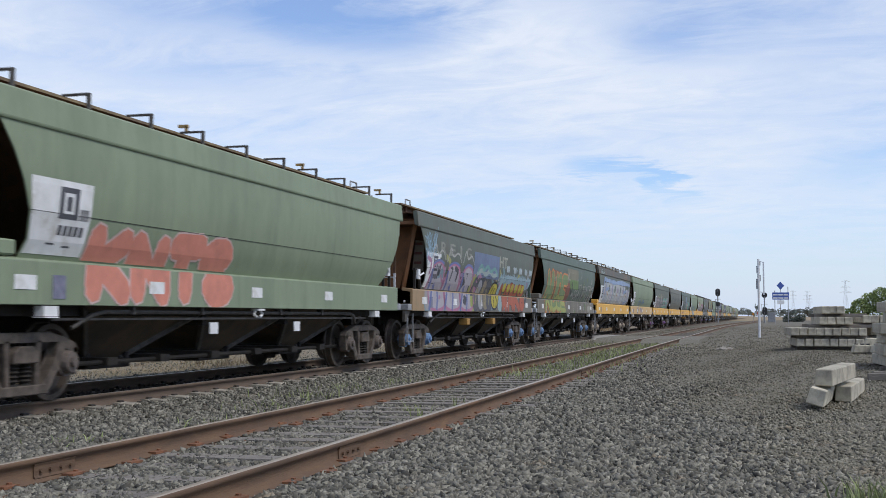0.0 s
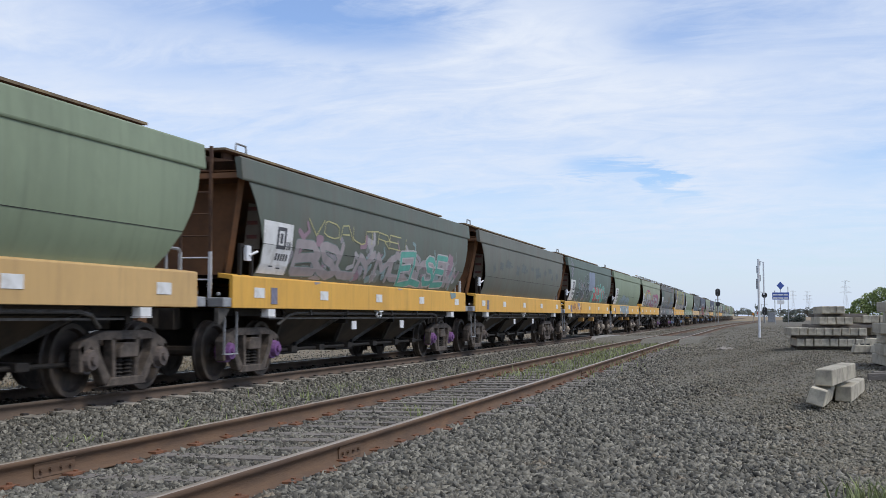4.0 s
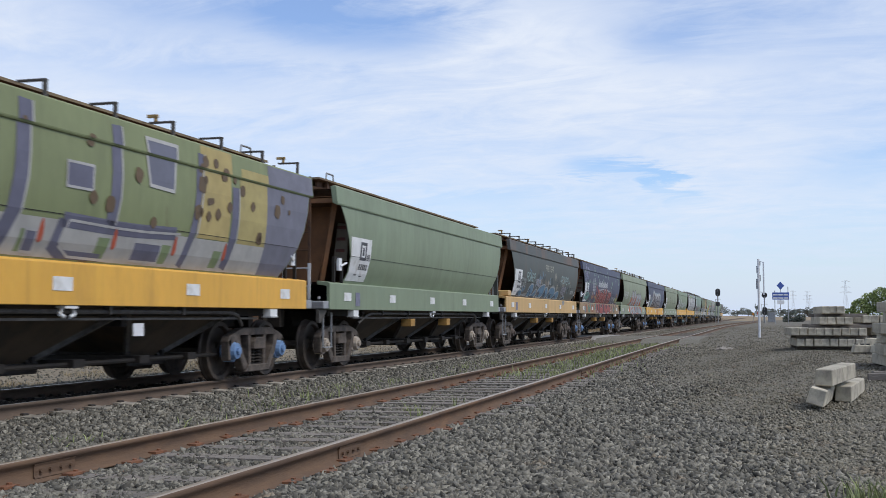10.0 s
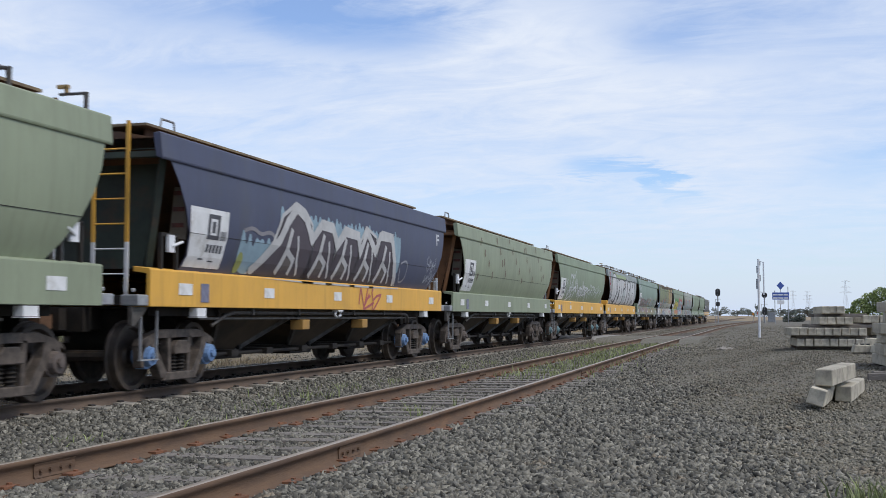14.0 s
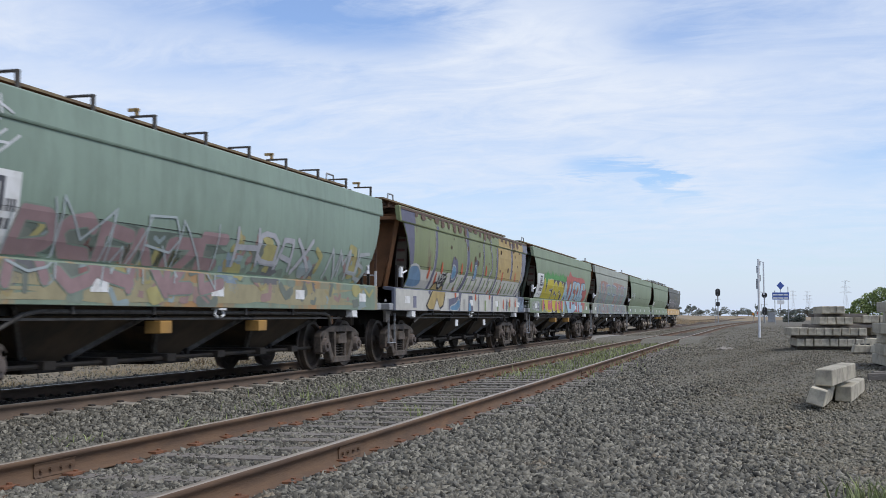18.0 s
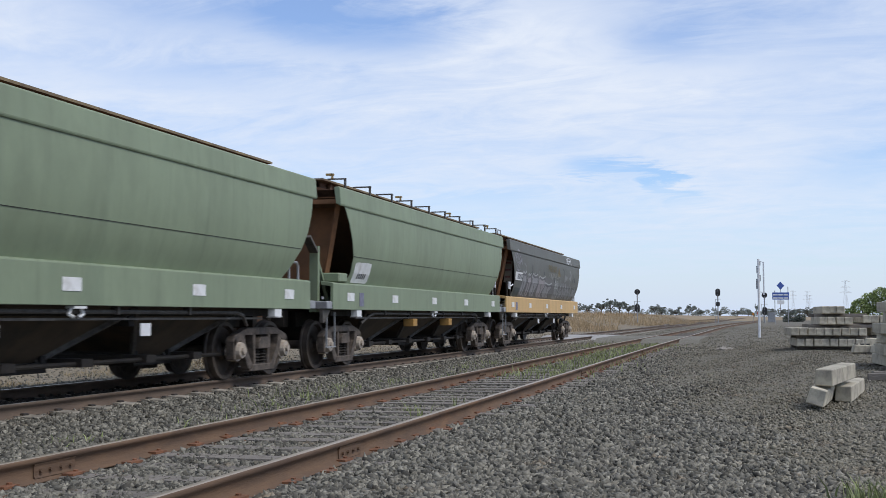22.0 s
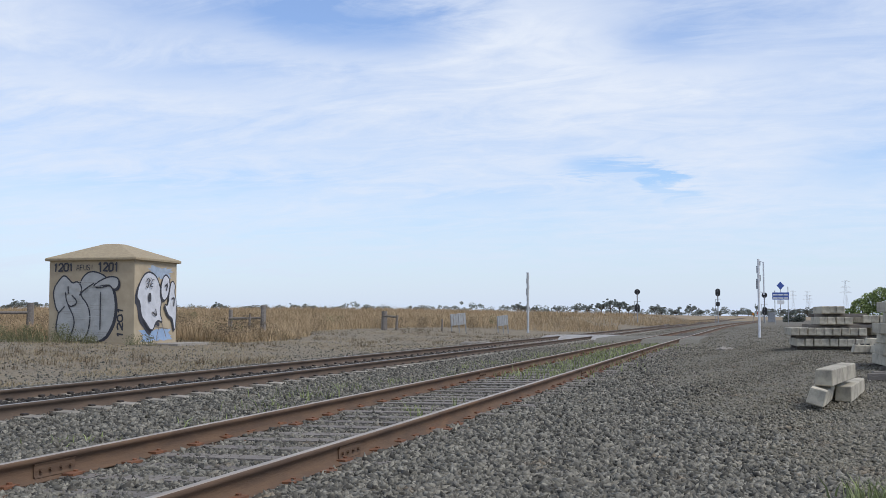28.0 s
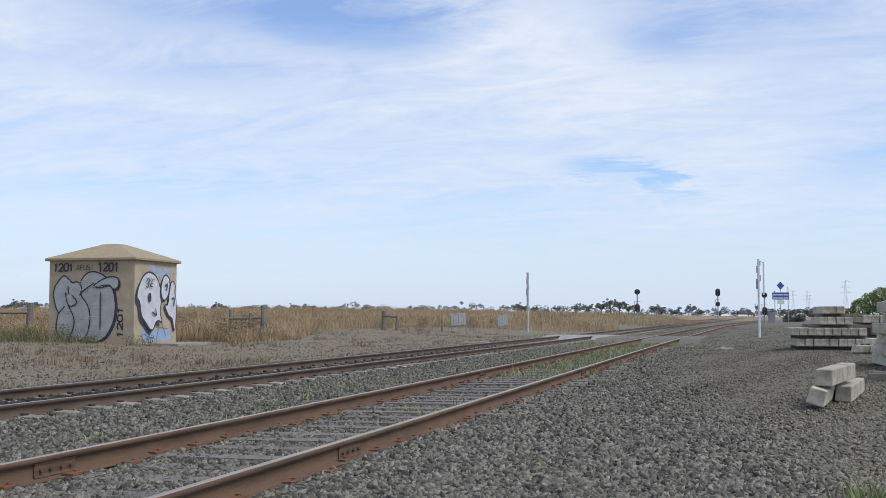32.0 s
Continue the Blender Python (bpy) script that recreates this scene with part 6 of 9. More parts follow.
on_wagon(7, scrawl(-6.0, -5.4, 2.6, 3.2, 6, 0.035, 3), (0.36, 0.32, 0.42), 2)
on_wagon(7, scrawl(4.6, 5.6, 1.7, 2.0, 7, 0.03, 4), (0.4, 0.4, 0.42), 2)
# 8
piece(8, "VSEMDR", -3.6, 0.9, 1.12, 2.08, (0.27, 0.34, 0.37), (0.13, 0.185, 0.2), 4, 1, 0.13, 0.03, 0.13)
on_wagon(8, scrawl(-3.0, 0.3, 1.6, 2.0, 2, 0.035, 8), (0.22, 0.3, 0.34), 4)
# 9
GOLD, SHADE, SILV, RASP = (0.55, 0.44, 0.06), (0.075, 0.085, 0.095), (0.44, 0.445, 0.46), (0.34, 0.10, 0.19)
shape(9, [(-1.5, 1.62), (-0.9, 2.4), (-0.5, 1.95), (0.2, 1.9), (0.7, 2.5), (1.6, 2.55), (2.6, 2.45), (3.1, 2.62), (5.0, 2.55), (5.8, 1.62)], RASP, None, layer=1)
shape(9, [(-4.3, 2.4), (-3.9, 2.72), (-2.9, 2.78), (-1.5, 2.72), (-0.8, 2.4), (-2.5, 2.2)], RASP, None, layer=1)
INOL = ([(-5.0, 1.6), (-4.85, 2.0), (-4.6, 2.40), (-4.05, 2.52), (-4.0, 2.1), (-4.05, 1.6)], [(-4.1, 1.6), (-3.85, 2.3), (-3.75, 2.70), (-3.2, 2.60), (-3.1, 2.2), (-2.95, 2.62), (-2.45, 2.46), (-2.7, 2.0), (-3.0, 1.6)],
        [(-2.95, 1.6), (-2.75, 2.2), (-2.5, 2.55), (-2.0, 2.62), (-1.6, 2.4), (-1.55, 2.0), (-1.75, 1.6)], [(-1.75, 1.6), (-1.6, 2.1), (-1.4, 2.55), (-0.88, 2.44), (-1.0, 2.0), (-1.25, 1.6)])
for i, pts in enumerate(INOL):
    shape(9, pts, SHADE, GOLD, 0.085, 2, 1)
    mid = sum(p[0] for p in pts) / len(pts)
    shape(9, [(mid + (u - mid) * 0.72 + 0.10, 1.62 + (z - 1.6) * 0.93) for u, z in pts], SILV, (0.30, 0.30, 0.31), 0.02, 4, 1)
stroke(9, [(-3.45, 2.5), (-3.25, 2.1), (-3.3, 1.62)], 0.10, SHADE, 6)
shape(9, [(-2.45, 1.6), (-2.4, 2.0), (-2.2, 2.15), (-2.0, 2.0), (-2.05, 1.6)], SHADE, (0.42, 0.1, 0.07), 0.05, 6)
for ch, u0, u1, z1 in (("H", -0.1, 1.05, 2.3), ("N", 1.1, 2.3, 2.42), ("G", 2.4, 3.6, 2.34), ("X", 3.7, 5.5, 2.3)):
    piece(9, ch, u0, u1, 1.6, z1, (0.37, 0.375, 0.39), (0.17, 0.12, 0.15), 3, 3, 0.10, 0.03, 0.1)
for u, z in ((0.3, 2.2), (1.9, 2.35), (2.4, 1.95), (3.3, 1.8), (4.9, 2.2), (-0.4, 1.66)):
    shape(9, [(u - 0.12, z - 0.08), (u + 0.05, z + 0.1), (u + 0.18, z - 0.05)], GOLD, None, layer=6, n=1)
# 10
on_wagon(10, blob(-6.0, 6.2, 1.12, 2.0, 3, 0.2, 8), (0.205, 0.195, 0.17), 0)
shape(10, [(-0.5, 1.95), (-0.5, 2.5), (1.85, 2.62), (1.9, 1.95)], (0.155, 0.13, 0.09), None, layer=0.6, n=0)
shape(10, [(1.9, 2.0), (1.9, 2.9), (4.3, 2.95), (4.2, 2.1)], (0.11, 0.135, 0.108), None, layer=0.4, n=1)
shape(10, [(-6.0, 2.3), (-5.9, 2.9), (-3.9, 2.95), (-4.0, 2.35)], (0.108, 0.15, 0.12), None, layer=0.4, n=1)
for i, u in enumerate((-5.6, -4.6, -3.6, -2.6, -1.6, -0.7)):
    shape(10, [(u - 0.4, 1.15), (u - 0.35, 1.75), (u - 0.1, 2.05 + 0.1 * (i % 2)), (u + 0.35, 1.95), (u + 0.45, 1.5), (u + 0.3, 1.15)], ((0.24, 0.225, 0.19), (0.21, 0.20, 0.18), (0.17, 0.20, 0.22))[i % 3], (0.07, 0.065, 0.065), 0.08, 1.2 + 0.4 * (i % 2))
    stroke(10, [(u - 0.45, 1.9), (u - 0.1, 2.14 + 0.1 * (i % 2)), (u + 0.2, 1.95), (u + 0.45, 2.0)], 0.055, (0.40, 0.39, 0.36), 4, 0)
    stroke(10, [(u + 0.2, 1.75), (u - 0.05, 1.55), (u + 0.25, 1.3), (u, 1.15)], 0.06, (0.10, 0.09, 0.09), 4)
    stroke(10, [(u - 0.25, 1.4), (u, 1.5), (u + 0.2, 1.35)], 0.04, (0.36, 0.35, 0.32), 4.4)
    on_wagon(10, blob(u - 0.2, u + 0.3, 2.05, 2.3, i, 0.4, 2), (0.28, 0.20, 0.22), 0.9)
    on_wagon(10, blob(u + 0.1, u + 0.5, 1.7, 2.0, i + 9, 0.4, 2), (0.14, 0.18, 0.27), 2.2)
on_wagon(10, rect(-0.3, 0.65, 1.14, 1.5), (0.14, 0.19, 0.165), 3)
shape(10, [(0.9, 1.2), (1.3, 1.9), (2.0, 2.15), (4.6, 2.2), (5.2, 1.9), (5.3, 1.2)], (0.13, 0.175, 0.25), None, layer=1)
for u, c in ((2.0, (0.28, 0.255, 0.215)), (3.1, (0.27, 0.21, 0.20)), (3.9, (0.27, 0.25, 0.21))):
    shape(10, [(u, 1.13), (u - 0.1, 1.6), (u + 0.2, 2.0), (u + 0.6, 2.1), (u + 0.85, 1.8), (u + 0.75, 1.4), (u + 1.0, 1.13)], c, (0.10, 0.09, 0.09), 0.05, 3)
    shape(10, [(u + 0.3, 1.5), (u + 0.3, 1.75), (u + 0.55, 1.85), (u + 0.65, 1.6)], (0.10, 0.15, 0.12), None, layer=5)
for i, (u, z) in enumerate(((3.1, 2.55), (4.5, 2.62), (4.2, 2.86), (-3.0, 2.4), (-0.2, 2.35))):
    on_wagon(10, blob(u - 0.16, u + 0.16, z - 0.12, z + 0.12, i, 0.2, 3), (0.34, 0.37, 0.36) if i < 3 else (0.15, 0.2, 0.18), 3)
on_wagon(10, letters("UK", 0.95, 1.5, 1.95, 2.12, 0.0, 4, 0.1, pen=0.04), (0.28, 0.34, 0.15), 3)
# 11
SLATE, GRN, WHITEN = (0.13, 0.13, 0.18), (0.20, 0.255, 0.125), (0.42, 0.41, 0.385)
on_wagon(11, rect(-6.7, -4.9, 1.6, 3.32), SLATE, 0, "slate painted panel", "painted_panel")
on_wagon(11, rect(4.95, 6.75, 1.6, 3.32), (0.17, 0.17, 0.21), 0, "slate painted panel", "painted_panel")
on_wagon(11, rect(-4.9, -3.6, 1.6, 3.32), (0.42, 0.33, 0.13), 0, "yellow painted panel", "painted_panel")
on_wagon(11, rect(2.75, 3.7, 2.05, 3.32), (0.42, 0.33, 0.13), 0, "yellow painted panel", "painted_panel")
on_wagon(11, rect(4.0, 4.95, 1.8, 3.15), (0.40, 0.33, 0.13), 0, "yellow painted panel", "painted_panel")
on_wagon(11, rect(-4.9, 4.95, 1.62, 2.04), WHITEN, 0.4, "whitened foot band")
for pts, w in (([(-3.5, 3.25), (-3.55, 2.2), (-3.8, 1.64)], 0.22), ([(-2.4, 3.0), (-2.45, 2.2), (-2.7, 1.64)], 0.16), ([(-1.08, 3.25), (-1.12, 2.2), (-1.35, 1.64)], 0.24), ([(0.65, 3.25), (0.7, 2.5), (0.62, 2.06)], 0.2), ([(2.75, 3.2), (2.72, 2.4), (2.5, 1.64)], 0.16),
               ([(3.85, 2.85), (3.86, 2.2), (3.75, 1.66)], 0.2), ([(-0.3, 2.05), (1.0, 2.02), (2.2, 2.06)], 0.17), ([(-0.3, 2.05), (-0.4, 1.65), (0.6, 1.64)], 0.14), ([(-3.5, 2.05), (-2.5, 2.03)], 0.14)):
    stroke(11, pts, w, SLATE, 1.5, 1)
    stroke(11, [(u + 0.12, z) for u, z in pts], 0.03, (0.45, 0.44, 0.42), 3, 1)
for u0, u1, z0, z1 in ((-0.31, 0.2, 2.42, 2.7), (-3.0, -2.6, 2.4, 2.75), (1.25, 1.9, 1.66, 1.9), (-0.9, -0.7, 1.66, 1.9), (-4.5, -4.2, 2.4, 2.75)):
    shape(11, [(u0, z0), (u0, z1), (u1, z1), (u1, z0)], SLATE, (0.42, 0.41, 0.40), 0.03, 2, 0)
shape(11, [(1.45, 2.62), (1.32, 3.2), (2.1, 3.2), (2.05, 2.6)], (0.15, 0.155, 0.2), (0.46, 0.45, 0.43), 0.045, 2, 0)
for i in range(13):
    u = -4.6 + i * 0.72
    shape(11, [(u, 1.66), (u + 0.03, 1.9), (u + 0.28, 1.9), (u + 0.22, 1.66)], GRN if i % 2 else WHITEN, None, layer=1.1, n=0)
    if i % 2:
        shape(11, [(u + 0.30, 1.75), (u + 0.34, 2.12), (u + 0.44, 1.80)], (0.48, 0.10, 0.05), None, layer=3)
r = random.Random(12)
for i in range(34):
    u, z, q = r.uniform(-5.8, 5.8) if i % 2 else r.uniform(2.7, 5.6), r.uniform(2.1, 3.2), r.uniform(0.05, 0.15)
    on_wagon(11, blob(u - q, u + q, z - q, z + q, i, 0.25, 2, 14), (0.13, 0.085, 0.045), 4, "rust spot", "rust_spot")
# 13
AQUA, RIMW = (0.115, 0.215, 0.31), (0.36, 0.38, 0.38)
shape(13, [(-4.6, 1.62), (-4.0, 1.75), (-2.6, 1.75), (1.9, 1.8), (2.6, 1.62)], (0.26, 0.275, 0.27), None, layer=0.6)
for pts in ([(-5.2, 1.62), (-5.1, 1.8), (-4.6, 1.86), (-4.3, 1.62)], [(-3.65, 1.62), (-3.35, 2.07), (-2.68, 2.05), (-2.85, 1.62)], [(-3.1, 1.62), (-2.6, 1.75), (-2.1, 1.97), (-2.1, 1.62)], [(-2.0, 1.62), (-1.8, 1.98), (-0.9, 2.12), (-0.6, 2.05), (-0.85, 1.62)],
            [(-0.85, 1.62), (-0.6, 2.02), (-0.2, 2.02), (0.1, 1.88), (0.05, 1.62)], [(0.05, 1.62), (0.3, 2.0), (1.0, 2.06), (1.55, 1.95), (1.5, 1.62)], [(1.25, 1.62), (1.6, 1.85), (2.2, 1.96), (2.45, 1.75), (2.4, 1.62)], [(3.2, 1.62), (3.5, 1.78), (3.9, 1.75), (4.0, 1.62)]):
    shape(13, pts, AQUA, RIMW, 0.045, 1, 1)
    stroke(13, [pts[0], (pts[1][0] + 0.12, pts[1][1] - 0.1), (pts[1][0] + 0.3, 1.64)], 0.07, (0.055, 0.07, 0.10), 3)
shape(13, [(0.5, 1.62), (0.75, 1.75), (0.95, 1.66)], (0.04, 0.05, 0.06), None, layer=4)
for text, u0, u1, z0, z1, c in (("ROKER", -4.1, -2.65, 2.12, 2.42, (0.30, 0.40, 0.38)), ("VADER", -2.55, -1.6, 1.98, 2.25, (0.34, 0.34, 0.37)), ("ROKER", 2.52, 4.2, 2.2, 2.5, (0.30, 0.40, 0.38)), ("VADER", 2.64, 3.7, 1.76, 2.1, (0.32, 0.31, 0.35)), ("OUS", -4.75, -4.2, 1.9, 2.2, (0.34, 0.36, 0.35)), ("SE2", 4.9, 5.6, 1.85, 2.0, (0.36, 0.36, 0.35))):
    on_wagon(13, letters(text, u0, u1, z0, z1, 0.0, 5, 0.14, 1.1, pen=0.042), c, 5)
stroke(13, [(4.05, 2.25), (4.45, 2.3), (4.3, 2.38), (4.45, 2.3), (4.3, 2.2)], 0.035, (0.30, 0.40, 0.38), 5, 0)
on_wagon(13, letters("FREIGHT", -0.82, 0.85, 2.58, 2.8, 0.02, 1, 0.0, 0.85), (0.33, 0.33, 0.27), 1, "worn white lettering", "lettering")
for u, z, h in ((-0.1, 2.15, 0.35), (0.55, 2.05, 0.25), (1.3, 2.45, 0.38), (1.75, 2.05, 0.3), (0.95, 2.05, 0.2)):
    on_wagon(13, blob(u - 0.2, u + 0.2, z - h / 2, z + h / 2, int(u * 9) + 3, 0.35, 2.4), (0.31, 0.285, 0.235), 0.8, "flaked paint", "flake")
# 14
on_wagon(14, blob(-5.9, -4.2, 1.62, 2.15, 3, 0.4), (0.12, 0.26, 0.22), 2)
on_wagon(14, blob(-2.6, -1.7, 1.15, 1.9, 6, 0.4), (0.14, 0.25, 0.2), 1)
shape(14, [(-2.3, 1.12), (-1.9, 1.9), (-1.6, 2.2), (0.4, 2.3), (2.7, 2.2), (3.1, 1.8), (3.4, 1.12)], (0.10, 0.045, 0.05), (0.42, 0.41, 0.41), 0.05, 1.6, 1)
row_of(14, "REMUZ", (-1.9, -0.9, 0.1, 1.1, 2.1, 3.1), 1.14, 2.22, (0.33, 0.08, 0.065), (0.09, 0.04, 0.045), 3, 3, 0.095, 0.025, 0.16)
for i in range(9):
    u = -1.8 + i * 0.55
    stroke(14, [(u, 1.5), (u + 0.2, 2.0 + 0.15 * (i % 2)), (u + 0.35, 2.28), (u + 0.5, 2.1)], 0.035, (0.45, 0.44, 0.44), 6, 0)
for d in (0.0, 0.45):
    shape(14, [(-3.6 + d, 1.95), (-3.65 + d, 2.65), (-3.4 + d, 2.8), (-3.2 + d, 2.6), (-3.22 + d, 1.95)], (0.33, 0.34, 0.35), (0.13, 0.14, 0.19), 0.03, 2)
    for z in (2.1, 2.25, 2.4, 2.52):
        stroke(14, [(-3.6 + d, z), (-3.25 + d, z + 0.02)], 0.035, (0.13, 0.14, 0.19), 4, 0)
on_wagon(14, np.concatenate([rect(-1.75 + i * 0.2, -1.6 + i * 0.2, 2.36, 2.58 + 0.08 * (i % 3 == 0)) for i in range(16) if i != 7]), (0.52, 0.53, 0.55), 1, "white lettering bars", "lettering")
on_wagon(14, scrawl(-6.2, -5.0, 2.6, 3.2, 8, 0.04, 5), (0.3, 0.3, 0.42), 2)
r = random.Random(14)
for i in range(38):
    u, z, q, h = r.uniform(-6.2, 6.2), r.uniform(2.3, 3.25), r.uniform(0.05, 0.16), r.uniform(0.05, 0.13)
    shape(14, [(u - q, z - h), (u - q * 0.6, z + h), (u + q, z + h * 0.7), (u + q * 0.8, z - h * 0.6)], (0.25, 0.33, 0.27), None, layer=3, n=1, label="flaked paint")
for u, c in ((-5.2, ORG), (-4.2, TEAL), (-3.2, ORG), (3.6, ORG), (4.6, (0.25, 0.17, 0.09))):
    on_wagon(14, blob(u - 0.5, u + 0.5, 1.12, 1.56, int(u * 7) + 50, 0.3, 3), tuple(0.45 * v + 0.03 for v in c), 1)
on_wagon(14, letters("NOMEK", 3.55, 5.3, 1.64, 1.95, 0.0, 12, 0.2, pen=0.05), (0.38, 0.38, 0.40), 3)
on_wagon(14, scrawl(4.6, 5.9, 1.66, 1.9, 15, 0.035, 4), (0.4, 0.42, 0.1), 4)
for i in range(14):
    u = -5.6 + (i * 3.3) % 11.6
    on_wagon(14, blob(u, u + 0.26, 1.2 + 0.1 * (i % 3), 1.4 + 0.1 * (i % 3), i, 0.2, 4), (0.15, 0.27, 0.22), 3, "flaked paint", "flake")
# 15
FLAME, CHROME, PLUM = (0.56, 0.16, 0.05), (0.40, 0.41, 0.415), (0.10, 0.055, 0.09)
shape(15, [(-2.95, 1.12), (-2.6, 1.6), (-2.0, 2.2), (-1.5, 2.3), (0.0, 2.1), (0.6, 2.25), (2.4, 2.0), (3.25, 2.1), (3.6, 1.8), (4.3, 1.6), (4.65, 1.12)], FLAME, (0.50, 0.40, 0.33), 0.05, 1, 1)
for pts in ([(-2.25, 1.12), (-2.3, 1.6), (-2.05, 1.85), (-1.7, 1.75), (-1.75, 2.4), (-1.5, 2.55), (-1.25, 2.4), (-1.1, 2.5), (-0.65, 2.34), (-0.9, 1.9), (-0.95, 1.12)], [(-1.0, 1.12), (-0.75, 1.7), (-0.45, 2.3), (-0.35, 2.6), (0.28, 2.36), (0.15, 1.95), (-0.2, 1.7), (0.05, 1.4), (0.25, 1.12)],
            [(0.2, 1.12), (0.55, 1.6), (0.65, 2.2), (0.78, 2.4), (1.25, 2.28), (1.3, 1.8), (1.35, 1.12)], [(1.3, 1.12), (1.25, 1.7), (1.3, 2.3), (1.55, 2.42), (1.95, 2.2), (2.0, 1.95), (1.75, 1.7), (1.9, 1.12)], [(1.95, 1.12), (2.2, 1.7), (2.25, 2.4), (2.5, 2.5), (3.25, 2.2), (3.05, 1.8), (2.95, 1.45), (4.1, 1.4), (4.2, 1.12)]):
    shape(15, pts, CHROME, PLUM, 0.05, 3, 1)
    stroke(15, [(pts[0][0] + 0.5, 1.25), (pts[0][0] + 0.65, 1.6), (pts[0][0] + 0.75, 1.95)], 0.035, (0.22, 0.22, 0.23), 5)
for pts in ([(-1.45, 2.2), (-1.25, 1.9), (-1.05, 1.65)], [(-1.7, 1.5), (-1.45, 1.35), (-1.2, 1.5)], [(0.0, 1.75), (0.25, 1.5), (0.1, 1.3)]):
    stroke(15, pts, 0.10, FLAME, 5)
for u, c in ((0.3, (0.2, 0.2, 0.22)), (1.5, (0.17, 0.27, 0.40)), (2.3, (0.25, 0.25, 0.26)), (3.2, (0.17, 0.27, 0.40))):
    on_wagon(15, scrawl(u, u + 0.6, 1.15, 1.45, int(u * 5), 0.025, 3), c, 6)
on_wagon(15, letters("VHAF 213W", -5.6, -3.8, 2.0, 2.37, 0.012, 1, 0.0, 0.82), WHT, 1, "white fleet lettering", "lettering")
on_wagon(15, scrawl(-2.95, -2.3, 1.9, 2.3, 3, 0.035, 4), (0.42, 0.46, 0.42), 1)
# 16
ICE, BONE, INK = (0.26, 0.37, 0.43), (0.50, 0.495, 0.48), (0.075, 0.06, 0.07)
spikes(16, -3.0, 3.2, 2.55, 0.26, ICE, 1, 6, 0.9)
spikes(16, -4.35, -3.0, 2.0, 0.35, ICE, 1, 8, 0.4)
for pts in ([(-3.85, 1.62), (-3.2, 2.1), (-2.9, 2.55), (-2.4, 2.78), (-2.05, 2.7), (-1.75, 2.5), (-1.5, 1.62)], [(-1.8, 1.62), (-1.55, 2.3), (-1.25, 2.58), (-0.75, 2.56), (-0.6, 2.2), (-0.6, 1.62)], [(-0.7, 1.62), (-0.45, 2.3), (-0.1, 2.55), (0.6, 2.5), (0.7, 2.1), (0.6, 1.62)], [(0.5, 1.62), (0.7, 2.3), (1.05, 2.64), (1.6, 2.5), (1.75, 2.0), (1.7, 1.62)], [(1.6, 1.62), (1.8, 2.3), (2.0, 2.62), (2.65, 2.6), (2.85, 2.2), (3.25, 1.62)]):
    shape(16, pts, INK, BONE, 0.17, 2, 0)
    shape(16, pts, INK, (0.05, 0.045, 0.05), 0.035, 5, 0)
for i, u in enumerate((-2.6, -1.2, -0.1, 1.1, 2.2)):
    stroke(16, [(u - 0.3, 1.66), (u - 0.1, 2.0), (u + 0.05, 2.4)], 0.12, BONE, 7, 0)
    stroke(16, [(u - 0.1, 2.05), (u + 0.25, 1.9), (u + 0.2, 1.66)], 0.10, BONE, 7, 0)
    stroke(16, [(u + 0.3, 2.3), (u + 0.4, 1.9), (u + 0.55, 1.66)], 0.07, BONE, 7, 0)
    on_wagon(16, blob(u - 0.35, u + 0.4, 1.66, 2.0, i, 0.4, 2), (0.12, 0.10, 0.09), 6.4)
stroke(16, [(-3.85, 1.64), (-3.0, 2.2), (-2.75, 2.5), (-2.4, 2.76), (-2.0, 2.62), (-1.7, 2.28), (-1.3, 2.56), (-0.75, 2.54), (-0.5, 2.25), (-0.1, 2.52), (0.55, 2.5), (0.75, 2.2), (1.05, 2.62), (1.6, 2.25), (1.85, 2.58), (2.6, 2.58), (2.8, 2.2), (3.2, 1.64)], 0.17, BONE, 8, 0)
shape(16, [(-4.4, 1.62), (-4.35, 1.95), (-4.15, 1.9), (-4.2, 1.62)], (0.30, 0.33, 0.10), None, layer=2)
stroke(16, [(-4.3, 2.25), (-4.0, 2.32), (-3.7, 2.22), (-3.4, 2.3), (-3.15, 2.22)], 0.06, (0.24, 0.23, 0.24), 2)
on_wagon(16, scrawl(1.0, 2.1, 1.17, 1.5, 3, 0.05, 3), (0.42, 0.1, 0.1), 2)
stroke(16, [(3.35, 2.1), (3.8, 2.2), (3.9, 1.8), (3.5, 1.66), (3.35, 2.0)], 0.04, (0.3, 0.31, 0.34), 2)
for z, sd in ((2.05, 6), (1.75, 9)):
    on_wagon(16, scrawl(5.3, 5.95, z, z + 0.25, sd, 0.03, 4), (0.34, 0.36, 0.40), 2)
on_wagon(16, letters("F", 5.95, 6.2, 2.65, 2.9, 0.02, 1, 0.0), WHT, 2)
# 17 rust spots
for i in range(26):
    u, z = -4.6 + (i * 3.17) % 10.0, 1.9 + (i * 0.53) % 1.3
    on_wagon(17, blob(u, u + 0.16, z, z + 0.3, i, 0.3, 2), (0.16, 0.12, 0.08), 1, "rust spot", "rust_spot")
# 18
on_wagon(18, scrawl(-4.5, 1.4, 1.75, 2.4, 3, 0.06, 9), WHT, 1)
on_wagon(18, scrawl(-3.9, 1.0, 1.7, 2.3, 7, 0.05, 6), WHT, 1)
on_wagon(18, scrawl(1.6, 5.0, 1.75, 2.3, 5, 0.05, 6), (0.5, 0.52, 0.5), 1)
